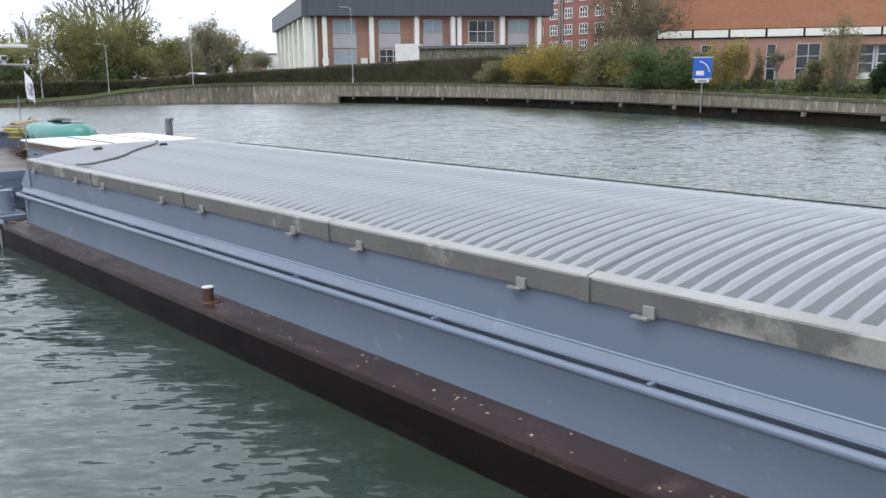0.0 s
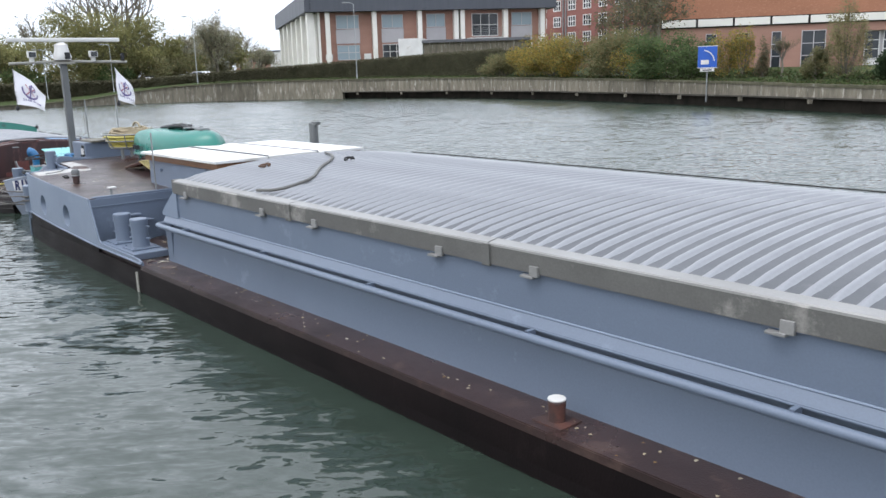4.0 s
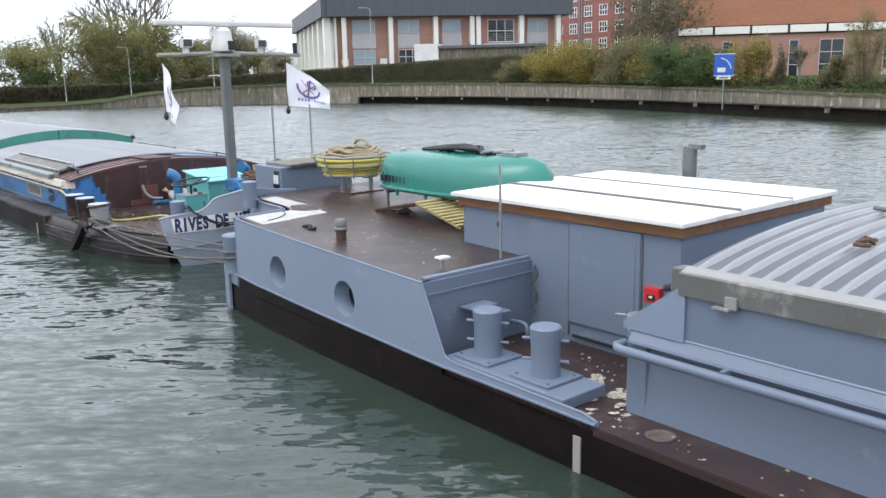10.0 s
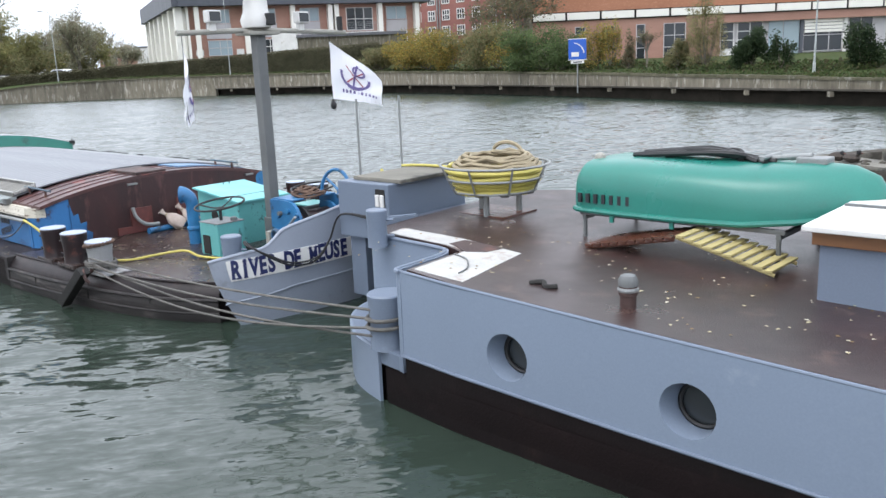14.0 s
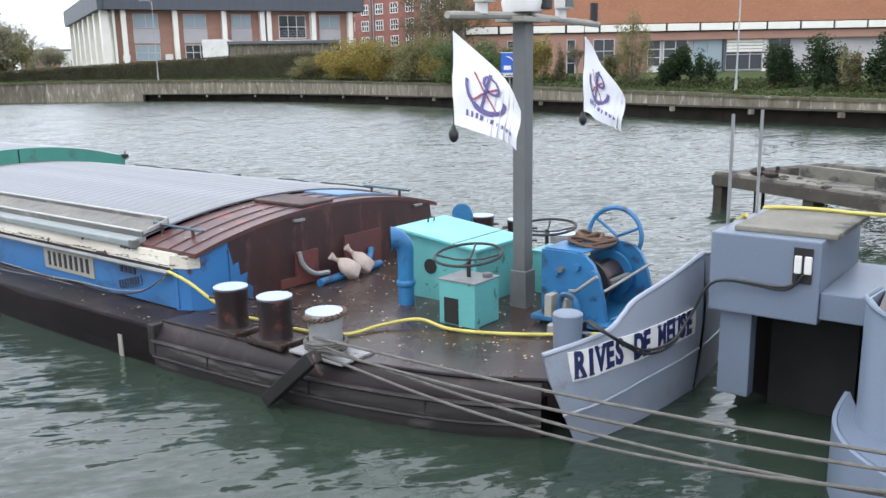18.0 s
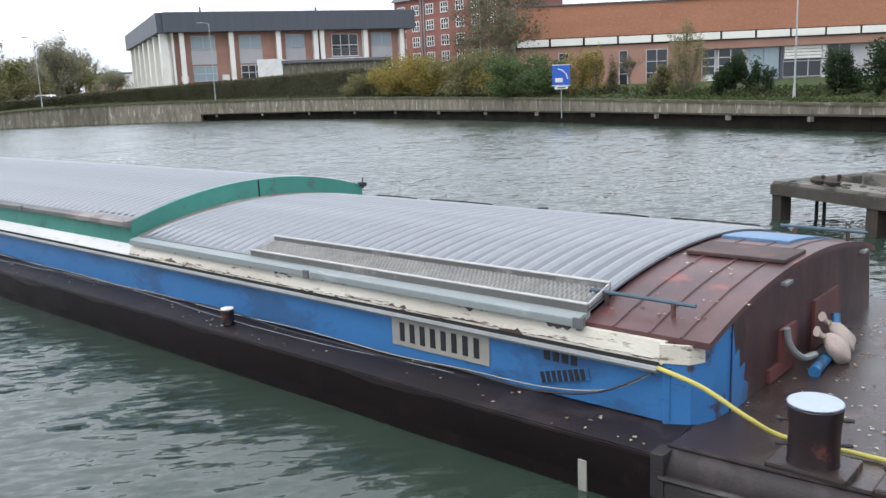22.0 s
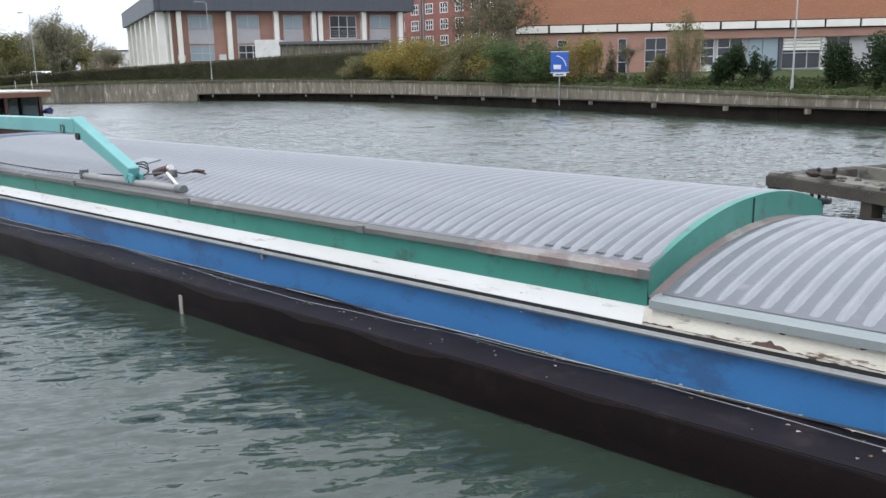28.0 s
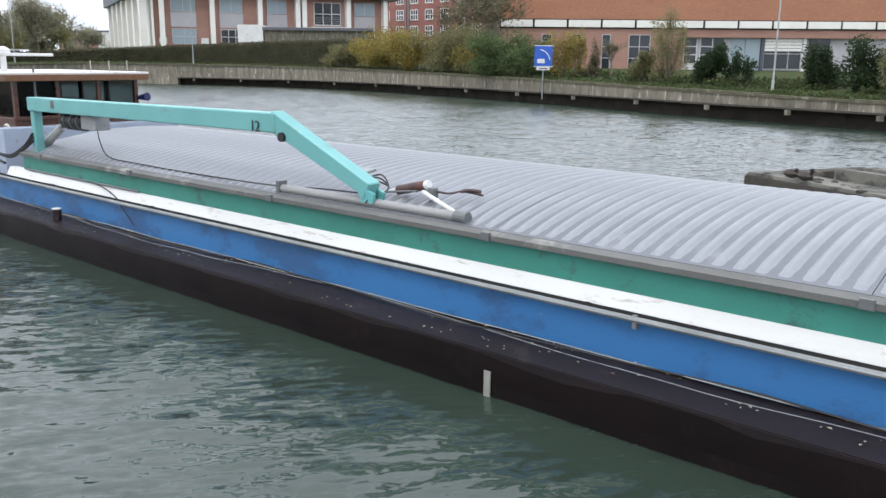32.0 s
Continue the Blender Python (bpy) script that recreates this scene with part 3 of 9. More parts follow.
def lathe(prof, at=(0, 0, 0), seg=20, bm=None):
    """Turned about a vertical axis: prof is (radius, height) from the bottom up."""
    b = bmesh.new()
    at = Vector(at)
    rings = [[b.verts.new(at + Vector((max(r, 0.0005) * math.cos(t), max(r, 0.0005) * math.sin(t), z))) for t in (2 * math.pi * i / seg for i in range(seg))] for r, z in prof]
    for u, v in zip(rings, rings[1:]):
        for i in range(seg):
            b.faces.new((u[i], u[(i + 1) % seg], v[(i + 1) % seg], v[i]))
    b.faces.new(rings[0][::-1])
    b.faces.new(rings[-1])
    return joined(bm, b)


def slab(outline, z0, z1, bm=None, bevel=0.0):
    """A plan outline raised from z0 to z1; either may be a function of (x, y)."""
    b = bmesh.new()
    f0 = z0 if callable(z0) else (lambda x, y: z0)
    f1 = z1 if callable(z1) else (lambda x, y: z1)
    lo = [b.verts.new((x, y, f0(x, y))) for x, y in outline]
    hi = [b.verts.new((x, y, f1(x, y))) for x, y in outline]
    n = len(lo)
    for i in range(n):
        b.faces.new((lo[i], lo[(i + 1) % n], hi[(i + 1) % n], hi[i]))
    b.faces.new(lo[::-1])
    top = b.faces.new(hi)
    bmesh.ops.recalc_face_normals(b, faces=b.faces[:])
    if bevel:
        bmesh.ops.bevel(b, geom=list(top.edges), offset=bevel, segments=2, affect="EDGES")
    return joined(bm, b)


def profile_x(prof, x0, x1, bm=None, bevel=0.0):
    """A (y, z) outline drawn out along x."""
    b = bmesh.new()
    lo = [b.verts.new((x0, y, z)) for y, z in prof]
    hi = [b.verts.new((x1, y, z)) for y, z in prof]
    n = len(lo)
    for i in range(n):
        b.faces.new((lo[i], lo[(i + 1) % n], hi[(i + 1) % n], hi[i]))
    b.faces.new(lo[::-1])
    b.faces.new(hi)
    bmesh.ops.recalc_face_normals(b, faces=b.faces[:])
    if bevel:
        bmesh.ops.bevel(b, geom=b.edges[:], offset=bevel, segments=2, affect="EDGES")
    return joined(bm, b)


def ribbon(line, z0, z1, thick, bm=None):
    """A standing plate along a plan line: z0, z1 per point or constant; thick towards the left of the line."""
    b = bmesh.new()
    n = len(line)
    P = [Vector((p[0], p[1], 0)) for p in line]
    rows = []
    for i in range(n):
        d = (P[min(i + 1, n - 1)] - P[max(i - 1, 0)]).normalized()
        o = Vector((-d.y, d.x, 0)) * thick
        a = z0[i] if isinstance(z0, (list, tuple)) else z0
        c = z1[i] if isinstance(z1, (list, tuple)) else z1
        rows.append([b.verts.new(v) for v in (P[i] + Vector((0, 0, a)), P[i] + Vector((0, 0, c)), P[i] + o + Vector((0, 0, c)), P[i] + o + Vector((0, 0, a)))])
    for u, v in zip(rows, rows[1:]):
        for j in range(4):
            b.faces.new((u[j], u[(j + 1) % 4], v[(j + 1) % 4], v[j]))
    b.faces.new(rows[0][::-1])
    b.faces.new(rows[-1])
    bmesh.ops.recalc_face_normals(b, faces=b.faces[:])
    return joined(bm, b)


def letters(text, size, material, parent, m, depth=0.003, name="lettering", bold=0.0):
    """Raised lettering with the built-in font, placed by m (x along the line, y up the letters)."""
    cu = bpy.data.curves.new("tmp", "FONT")
    cu.body, cu.size, cu.extrude, cu.align_x, cu.align_y, cu.offset, cu.resolution_u = text, size, depth, "CENTER", "CENTER", bold, 3
    tmp = new("tmp", cu)
    dg = bpy.context.evaluated_depsgraph_get()
    me = bpy.data.meshes.new_from_object(tmp.evaluated_get(dg))
    bpy.data.objects.remove(tmp)
    bm = bmesh.new()
    bm.from_mesh(me)
    bm.transform(m)
    return part(name, bm, material, parent)

# ---------------------------------------------------------------- the canal and its far bank


def polar(az, d, z=0.0):
    a = radians(az)
    return Vector((-d * math.sin(a), d * math.cos(a), z))


# far quay, by bearing: distance, height of the wall's top
QUAY = [(75, 92, 0.6), (60, 98, 0.6), (45, 104, 0.65), (36, 107, 0.5), (29, 110, 0.5), (25, 112, 0.6), (22.5, 113.5, 0.95), (20.5, 114, 1.65), (18, 113, 2.1), (14, 110, 2.35), (10, 106, 2.35),
        (6, 101, 2.3), (2, 95, 2.25), (-2, 88, 2.15), (-6, 80, 2.02), (-10, 72, 1.9), (-14, 65, 1.8), (-18, 59, 1.68), (-22, 54, 1.58), (-26, 50, 1.5),
        (-30, 47, 1.43), (-35, 44, 1.36), (-42, 41, 1.3), (-52, 39, 1.25), (-65, 40, 1.2), (-85, 44, 1.2)]


def quay_at(az):
    for (a, d, z), (b, e, y) in zip(QUAY, QUAY[1:]):
        if b <= az <= a:
            k = (a - az) / (a - b)
            return d + (e - d) * k, z + (y - z) * k
    return QUAY[-1][1:]


def ground_z(az, back):
    """Height of the land behind the quay."""
    return quay_at(az)[1] - 0.06 + 0.9 * (1 - math.exp(-back / 18.0))


def on_land(az, back):
    p = polar(az, quay_at(az)[0] + back)
    p.z = ground_z(az, back)
    return p


wat = bmesh.new()
bmesh.ops.create_grid(wat, x_segments=2, y_segments=2, size=2500)
water = solid("water", wat, "water", (0, 0, 0), "grey-green rippled canal water under overcast light", "water", kind="structure")

land = bmesh.new()
rows_l = []
fine_az = [75 - 160 * i / 80 for i in range(81)]
for az in fine_az:
    rows_l.append([land.verts.new(on_land(az, b)) for b in (0.25, 1.5, 4, 8, 14, 25, 45, 90, 200, 600, 2300)])
for u, v in zip(rows_l, rows_l[1:]):
    for i in range(len(u) - 1):
        land.faces.new((u[i], v[i], v[i + 1], u[i + 1]))
bmesh.ops.recalc_face_normals(land, faces=land.faces[:])
ground = solid("ground", land, "grass", (0, 0, 0), "rough grass bank behind the canal quay in autumn", "ground", kind="structure", smooth=True)

# quay wall: cast panels on a recessed base with short props
quay = thing("quay_wall", polar(-5, 82), "stained grey concrete canal quay wall with vertical joints", "quay wall", kind="structure")
steps = []
az = 70.0
while az > -80:
    d = quay_at(az)[0]
    steps.append(az)
    az -= math.degrees(5.2 / d) * (0.8 if az < 0 else 1)
for a, b in zip(steps, steps[1:]):
    (d0, z0), (d1, z1) = quay_at(a), quay_at(b)
    p, q = polar(a, d0), polar(b, d1)
    u = (q - p).normalized() * 0.012
    low = 0.80 if a < 9.5 else -0.5
    line = [(p.x + u.x, p.y + u.y), (q.x - u.x, q.y - u.y)]
    part("wall_panel", ribbon(line, [low, low], [z0 - 0.16, z1 - 0.16], 0.5), "concrete", quay)
    part("coping", ribbon([(v[0] * 0.9985, v[1] * 0.9985) for v in line], [z0 - 0.16, z1 - 0.16], [z0 + 0.03 * math.sin(a * 7.1), z1 + 0.03 * math.sin(a * 11.3 + 1)], 0.58), "coping", quay)
    if a < 9.5:
        part("ledge", ribbon([(v[0] * 0.9975, v[1] * 0.9975) for v in line], [0.70 + 0.025 * math.sin(a * 9.7), 0.70 + 0.025 * math.sin(a * 5.3)], [0.81, 0.81], 0.5), "pier_dark", quay, "broken brown ledge")
        # recessed base, painted dark for the shade under the ledge
        part("base", ribbon([(v[0] * 1.012, v[1] * 1.012) for v in line], [-0.5, -0.5], [0.79, 0.79], 0.3), "shade_base", quay)
        c = p.lerp(q, 0.35) * 0.9975
        part("prop", slab([(c.x - 0.11, c.y - 0.13), (c.x + 0.11, c.y - 0.13), (c.x + 0.10, c.y + 0.13), (c.x - 0.10, c.y + 0.13)], 0.44, 0.69), "concrete", quay)


def frame_on(p0, p1):
    """A facade's own space: x along it from p0 to p1, y into the building, z up."""
    d = Vector((p1.x - p0.x, p1.y - p0.y, 0))
    ang = math.atan2(d.y, d.x)
    return Matrix.Translation((p0.x, p0.y, 0)) @ Matrix.Rotation(ang, 4, "Z"), d.length


def pane_window(b, m, x0, x1, z0, z1, fr="white", cols=2, rows=1, glass="glass", y=0.0, bar=0.09, name="window"):
    """A window set in a facade: glass behind a frame with bars."""
    w = part(name, box(x0, x1, y - 0.02, y + 0.06, z0, z1, m=m), glass, b)
    f = box(x0 - bar, x0, y - 0.10, y + 0.05, z0 - bar, z1 + bar, m=m)
    box(x1, x1 + bar, y - 0.10, y + 0.05, z0 - bar, z1 + bar, bm=f, m=m)
    box(x0, x1, y - 0.10, y + 0.05, z1, z1 + bar, bm=f, m=m)
    box(x0, x1, y - 0.14, y + 0.05, z0 - bar, z0, bm=f, m=m)
    for i in range(1, cols):
        x = x0 + (x1 - x0) * i / cols
        box(x - bar / 2, x + bar / 2, y - 0.08, y + 0.0, z0, z1, bm=f, m=m)
    for i in range(1, rows):
        z = z0 + (z1 - z0) * i / rows
        box(x0, x1, y - 0.08, y + 0.0, z - bar / 2, z + bar / 2, bm=f, m=m)
    part("window_frame", f, fr, w)
    return w


# office block with a deep slate fascia
C0, C1, C2 = polar(8.9, 125), polar(-6.56, 131), polar(11.0, 170)
office = thing("office_building", (C0.x, C0.y, 3), "two-storey brick office block with white pillars and slate-grey fascia", "building")
FM, FL = frame_on(C0, C1)
part("wall", box(0.4, FL - 0.4, 1.1, 44, 2.5, 11.7, m=FM), "brick_pink", office)
part("fascia", box(-0.7, FL + 0.6, -0.8, 44.8, 11.6, 14.25, 0.04, m=FM), "fascia", office, "dark slate-grey roof fascia")
part("roof", box(-0.5, FL + 0.4, -0.6, 44.6, 14.25, 14.33, m=FM), "slate", office)
for fx in (0.047, 0.24, 0.43, 0.585, 0.612, 0.80, 0.962):
    part("pillar", box(FL * fx - 0.33, FL * fx + 0.33, -0.15, 1.12, 2.5, 11.6, 0.03, m=FM), "cream_panel", office)
for x0, x1, up in ((0.085, 0.175, 1), (0.275, 0.36, 1), (0.465, 0.54, 1), (0.835, 0.92, 1)):
    pane_window(office, FM, FL * x0, FL * x1, 9.35, 11.1, "grey_panel", 2, 1, y=1.05, glass="glass_pale")
    part("panel", box(FL * x0 - 0.15, FL * x1 + 0.15, 0.98, 1.1, 7.2, 9.2, m=FM), "grey_panel", office)
    pane_window(office, FM, FL * x0, FL * x1, 4.95, 6.9, "white" if x0 > 0.2 else "grey_panel", 2 + (x0 > 0.2), 2, y=1.05, glass="glass_dark" if x0 > 0.2 else "glass_pale")
pane_window(office, FM, FL * 0.66, FL * 0.77, 7.9, 11.0, "white", 3, 2, y=1.05, glass="glass_dark")
part("awning", box(FL * 0.63, FL * 0.79, -2.2, 1.0, 7.25, 7.5, m=FM), "white", office)
for k in range(6):
    part("railing", box(FL * 0.65, FL * 0.78, -1.2 + k * 0.01, -1.17 + k * 0.01, 7.6 + k * 0.25, 7.65 + k * 0.25, m=FM), "steel", office)
SM, SL = frame_on(C0, C2)
part("side_fascia", box(-0.4, SL, -3.0, 1.6, 11.6, 14.25, 0.04, m=SM), "fascia", office)
for k in range(7):
    x = 0.6 + k * (SL - 2) / 6.4
    part("fin", box(x, x + 1.5, 0.2, 1.2, 2.5, 11.6, 0.03, m=SM), "cream_panel", office, "cream concrete fin")
part("side_wall", box(0.3, SL - 0.5, -0.6, -0.3, 2.5, 11.7, m=SM), "cream_panel", office)
for fx in (0.03, 0.19):
    part("air_unit", box(FL * fx + 0.1, FL * fx + 1.1, 0.3, 0.9, 4.9, 5.7, 0.05, m=FM), "white", office, "white air-conditioning unit")
part("roof_vent", rod(FM @ Vector((4.6, 2, 14.3)), FM @ Vector((4.6, 2, 15.2)), 0.12), "mast", office)
part("roof_vent", rod(FM @ Vector((32 * 0.66, 2, 14.3)), FM @ Vector((32 * 0.66, 2, 15.0)), 0.15), "mast", office)

annex = thing("flat_roofed_annex", polar(1, 118, 3), "low concrete annex with a white metal door panel", "building")
AM, AL = frame_on(polar(3.4, 119.5), polar(-5.0, 118))
part("wall", box(3.2, AL, 0, 6, 2.5, 6.7, m=AM), "concrete", annex)
part("roof", box(3.0, AL + 0.4, -0.4, 6.3, 6.7, 7.1, 0.03, m=AM), "slate", annex)
part("door_panel", box(-0.3, 3.1, -0.2, 5, 2.5, 7.4, 0.03, m=AM), "white", annex, "white corrugated metal box")

# red apartment house behind
R0, R1 = polar(-5.6, 182), polar(-13.5, 158)
flats = thing("apartment_house", (R0.x, R0.y, 3), "four-storey red brick apartment house with white windows", "building")
RM, RL = frame_on(R0, R1)
part("wall", box(0, RL, 0, 14, 2.5, 20.2, m=RM), "brick_red", flats)
part("roof", (lambda b: (b.transform(RM), b)[1])(profile_x([(-0.6, 20.2), (14.6, 20.2), (7, 27)], -0.5, RL + 0.5)), "slate", flats)
for fl in range(5):
    for k in range(7):
        x = 1.3 + k * 4.3
        if x + 2.2 < RL:
            pane_window(flats, RM, x, x + 1.9, 4.6 + fl * 3.15, 6.35 + fl * 3.15, "white", 3, 2, y=-0.02, glass="glass_dark", bar=0.16)
for x in (8.4, 9.2):
    part("downpipe", rod(RM @ Vector((x, -0.15, 3)), RM @ Vector((x, -0.15, 21)), 0.14, seg=8), "steel", flats)

# long brick hall
B0, B1 = polar(-13.57, 88), polar(-40.0, 100)
hall = thing("brick_hall", (B0.x, B0.y, 2), "long orange brick hall with a pale concrete band and tall windows", "building")
BM, BL = frame_on(B0, B1)
part("upper_wall", box(0, BL, 0, 30, 7.15, 10.3, m=BM), "brick", hall)
part("lower_wall", box(0.1, BL * 0.42, 0.25, 30, 1.5, 6.25, m=BM), "brick_pink", hall)
part("lower_wall", box(BL * 0.42, BL, 0.9, 30, 1.5, 5.6, m=BM), "grey_panel", hall)
part("lintel", box(BL * 0.42, BL, 0.25, 1.0, 5.45, 6.25, m=BM), "brick_pink", hall)
part("coping", box(-0.15, BL + 0.15, -0.15, 30, 10.3, 10.45, 0.02, m=BM), "slate", hall)
part("corner_pier", box(-0.5, 0.02, -0.12, 1.0, 1.5, 10.3, 0.03, m=BM), "concrete", hall)
part("band_backing", box(0.05, BL, 0.12, 29, 6.25, 7.15, m=BM), "dark", hall)
nb_ = 13
for k in range(nb_):
    w = BL / nb_
    part("band_panel", box(k * w + 0.11, (k + 1) * w - 0.11, -0.04, 0.2, 6.36, 7.06, 0.02, m=BM), "cream_panel", hall)
for x0, x1, z0, z1, c, r in ((0.098, 0.118, 5.0, 5.6, 1, 1), (0.165, 0.185, 4.2, 5.6, 1, 2), (0.235, 0.252, 2.2, 5.6, 1, 3), (0.296, 0.342, 2.2, 5.6, 2, 3)):
    pane_window(hall, BM, BL * x0, BL * x1, z0, z1, "grey_panel", c, r, y=0.22, glass="glass_dark", bar=0.07)
for x0, x1, z0, c, r in ((0.425, 0.452, 2.9, 1, 3), (0.462, 0.515, 2.9, 2, 3), (0.607, 0.69, 2.4, 3, 2), (0.705, 0.755, 2.4, 2, 3)):
    pane_window(hall, BM, BL * x0, BL * x1, z0, 5.4, "white" if x0 < 0.6 else "grey_panel", c, r, y=0.85, glass="glass_dark", bar=0.08)
for x0, x1 in ((0.53, 0.561), (0.563, 0.597)):
    part("door_leaf", box(BL * x0, BL * x1, 0.78, 0.9, 1.9, 5.42, 0.02, m=BM), "glass_pale", hall, "pale grey-blue door leaf")
part("mullion", box(BL * 0.598, BL * 0.605, 0.6, 0.92, 1.9, 5.5, m=BM), "fascia", hall)
part("mullion", box(BL * 0.692, BL * 0.70, 0.6, 0.92, 1.9, 5.5, m=BM), "white", hall)
part("skirting", box(BL * 0.422, BL * 0.455, 0.76, 0.9, 1.9, 2.75, m=BM), "white", hall)
for k in range(4):
    part("shutter", box(BL * 0.607, BL * 0.690, 0.6, 0.8, 4.15 + k * 0.32, 4.42 + k * 0.32, 0.02, m=BM), "cream_panel", hall)


# ---------------------------------------------------------------- plants


def tuft(v, f, c, size, rnd, n=3, flat=0.6):
    """A clump of a few leaf-shaped faces round c."""
    for _ in range(n):
        a, b = rnd.uniform(0, 6.283), rnd.uniform(-1, 1)
        u = Vector((math.cos(a), math.sin(a), b * flat)).normalized()
        w = u.cross(Vector((rnd.uniform(-1, 1), rnd.uniform(-1, 1), rnd.uniform(-0.4, 1)))).normalized()
        s = size * rnd.uniform(0.6, 1.3)
        i = len(v)
        p = c + Vector((rnd.gauss(0, size * 0.5), rnd.gauss(0, size * 0.5), rnd.gauss(0, size * 0.5)))
        v += [p - w * s * 0.42, p + u * s * 0.5, p + w * s * 0.42, p - u * s * 0.5]
        f.append((i, i + 1, i + 2, i + 3))


def leaf_part(name, v, f, material, parent, label=""):
    me = bpy.data.meshes.new(name)
    o = ORIGIN[parent.name]
    me.from_pydata([tuple(p - o) for p in v], [], f)
    me.materials.append(M[material] if isinstance(material, str) else material)
    ob = new(name, me)
    ob.parent = parent
    if label:
        ob["label"] = label
    ORIGIN[ob.name] = o
    return ob


def limb(bm, p, d, length, r, depth, rnd, tips, spread=0.55, up=0.25):
    q = p + d * length
    mid = p + d * length * 0.5 + Vector((rnd.gauss(0, 1), rnd.gauss(0, 1), 0)) * length * 0.05
    tube([p, mid, q], r, 6 if depth > 1 else 4, bm=bm, taper=lambda t: 1 - 0.42 * t)
    tips.append((q, depth))
    if depth == 0:
        return
    for _ in range(rnd.choice((2, 3, 3))):
        e = (d + Vector((rnd.gauss(0, spread), rnd.gauss(0, spread), rnd.gauss(up, 0.2)))).normalized()
        limb(bm, p + d * length * rnd.uniform(0.6, 1), e, length * rnd.uniform(0.6, 0.85), r * 0.58, depth - 1, rnd, tips, spread, up)


def tree(at, height, width, leaves, seed, label, name="tree", density=1.0, bare=0.0, base=0.18, leaf=0.5, spread=0.55, droop=0.0, group="", mass=0):
    rnd = random.Random(seed)
    at = Vector(at)
    t = thing(name, at, label, "tree", group)
    bm = bmesh.new()
    tips = []
    h0 = height * base
    tube([at + Vector((0, 0, -0.3)), at + Vector((0.05, 0, h0 * 0.6)), at + Vector((0, 0.05, h0 + height * 0.12))], height * 0.028, 8, bm=bm, taper=lambda k: 1.25 - 0.45 * k)
    for k in range(5):
        a = 6.283 * k / 5 + rnd.uniform(-0.4, 0.4)
        d = Vector((math.cos(a) * 0.55 * width / height * 1.6, math.sin(a) * 0.55 * width / height * 1.6, 0.9)).normalized()
        limb(bm, at + Vector((0, 0, h0 + height * 0.1 * rnd.uniform(0.3, 1))), d, height * 0.27, height * 0.015, 3, rnd, tips, spread)
    limb(bm, at + Vector((0, 0, h0 + height * 0.1)), Vector((0, 0, 1)), height * 0.33, height * 0.017, 3, rnd, tips, spread)
    part("trunk", bm, "bark", t)
    top = max((q.z for q, _ in tips))
    k = (at.z + height - at.z) / max(top - at.z, 0.1)
    v, f = [], []
    for q, dep in tips:
        if rnd.random() < bare or dep > 2:
            continue
        for _ in range(int(9 * density)):
            c = q + Vector((rnd.gauss(0, width * 0.07), rnd.gauss(0, width * 0.07), rnd.gauss(0, height * 0.05)))
            if droop:
                c.z -= abs(rnd.gauss(0, droop))
            tuft(v, f, c, leaf, rnd, 2)
    if mass:
        lobes = [(Vector((rnd.gauss(0, 0.24) * width, rnd.gauss(0, 0.24) * width, rnd.uniform(0.12, 0.80) * height / k)), rnd.uniform(0.13, 0.24)) for _ in range(22)]
        for _ in range(mass):
            c, r = rnd.choice(lobes)
            d = Vector((rnd.gauss(0, 1), rnd.gauss(0, 1), rnd.gauss(0, 1))).normalized() * (rnd.random() ** 0.4)
            q = at + c + Vector((d.x * r * width, d.y * r * width, d.z * r * height / k * 0.8))
            if q.z > at.z:
                tuft(v, f, q, leaf, rnd, 3)
    if v:
        leaf_part("crown", v, f, leaves, t)
    t.scale = (1, 1, k)
    return t


def bush(az, back, w, h, leaves, seed, label, name="shrub", leaf=0.2, n=420, open_=0.0, depth=None, twigs=True):
    rnd = random.Random(seed)
    p = on_land(az, back)
    t = thing(name, p, label, "shrub")
    lobes = [(Vector((rnd.uniform(-0.5, 0.5) * w, rnd.uniform(-0.4, 0.4) * (depth or w), rnd.uniform(0.12, 0.76) * h)), rnd.uniform(0.20, 0.32)) for _ in range(14)]
    if twigs:
        bm = bmesh.new()
        for c, _ in lobes:
            tube([p + Vector((rnd.gauss(0, 0.1), rnd.gauss(0, 0.1), -0.1)), p + c * 0.6, p + c + Vector((0, 0, h * 0.2))], 0.03, 5, bm=bm, taper=lambda k: 1 - 0.7 * k)
        part("stem", bm, "bark", t)
    v, f = [], []
    for _ in range(n):
        c, r = rnd.choice(lobes)
        d = Vector((rnd.gauss(0, 1), rnd.gauss(0, 1), rnd.gauss(0, 1))).normalized() * (rnd.random() ** 0.45)
        q = p + c + Vector((d.x * r * w, d.y * r * w, d.z * r * h))
        if q.z > p.z + 0.02:
            tuft(v, f, q, leaf, rnd, 3)
    leaf_part("foliage", v, f, leaves, t)
    return t


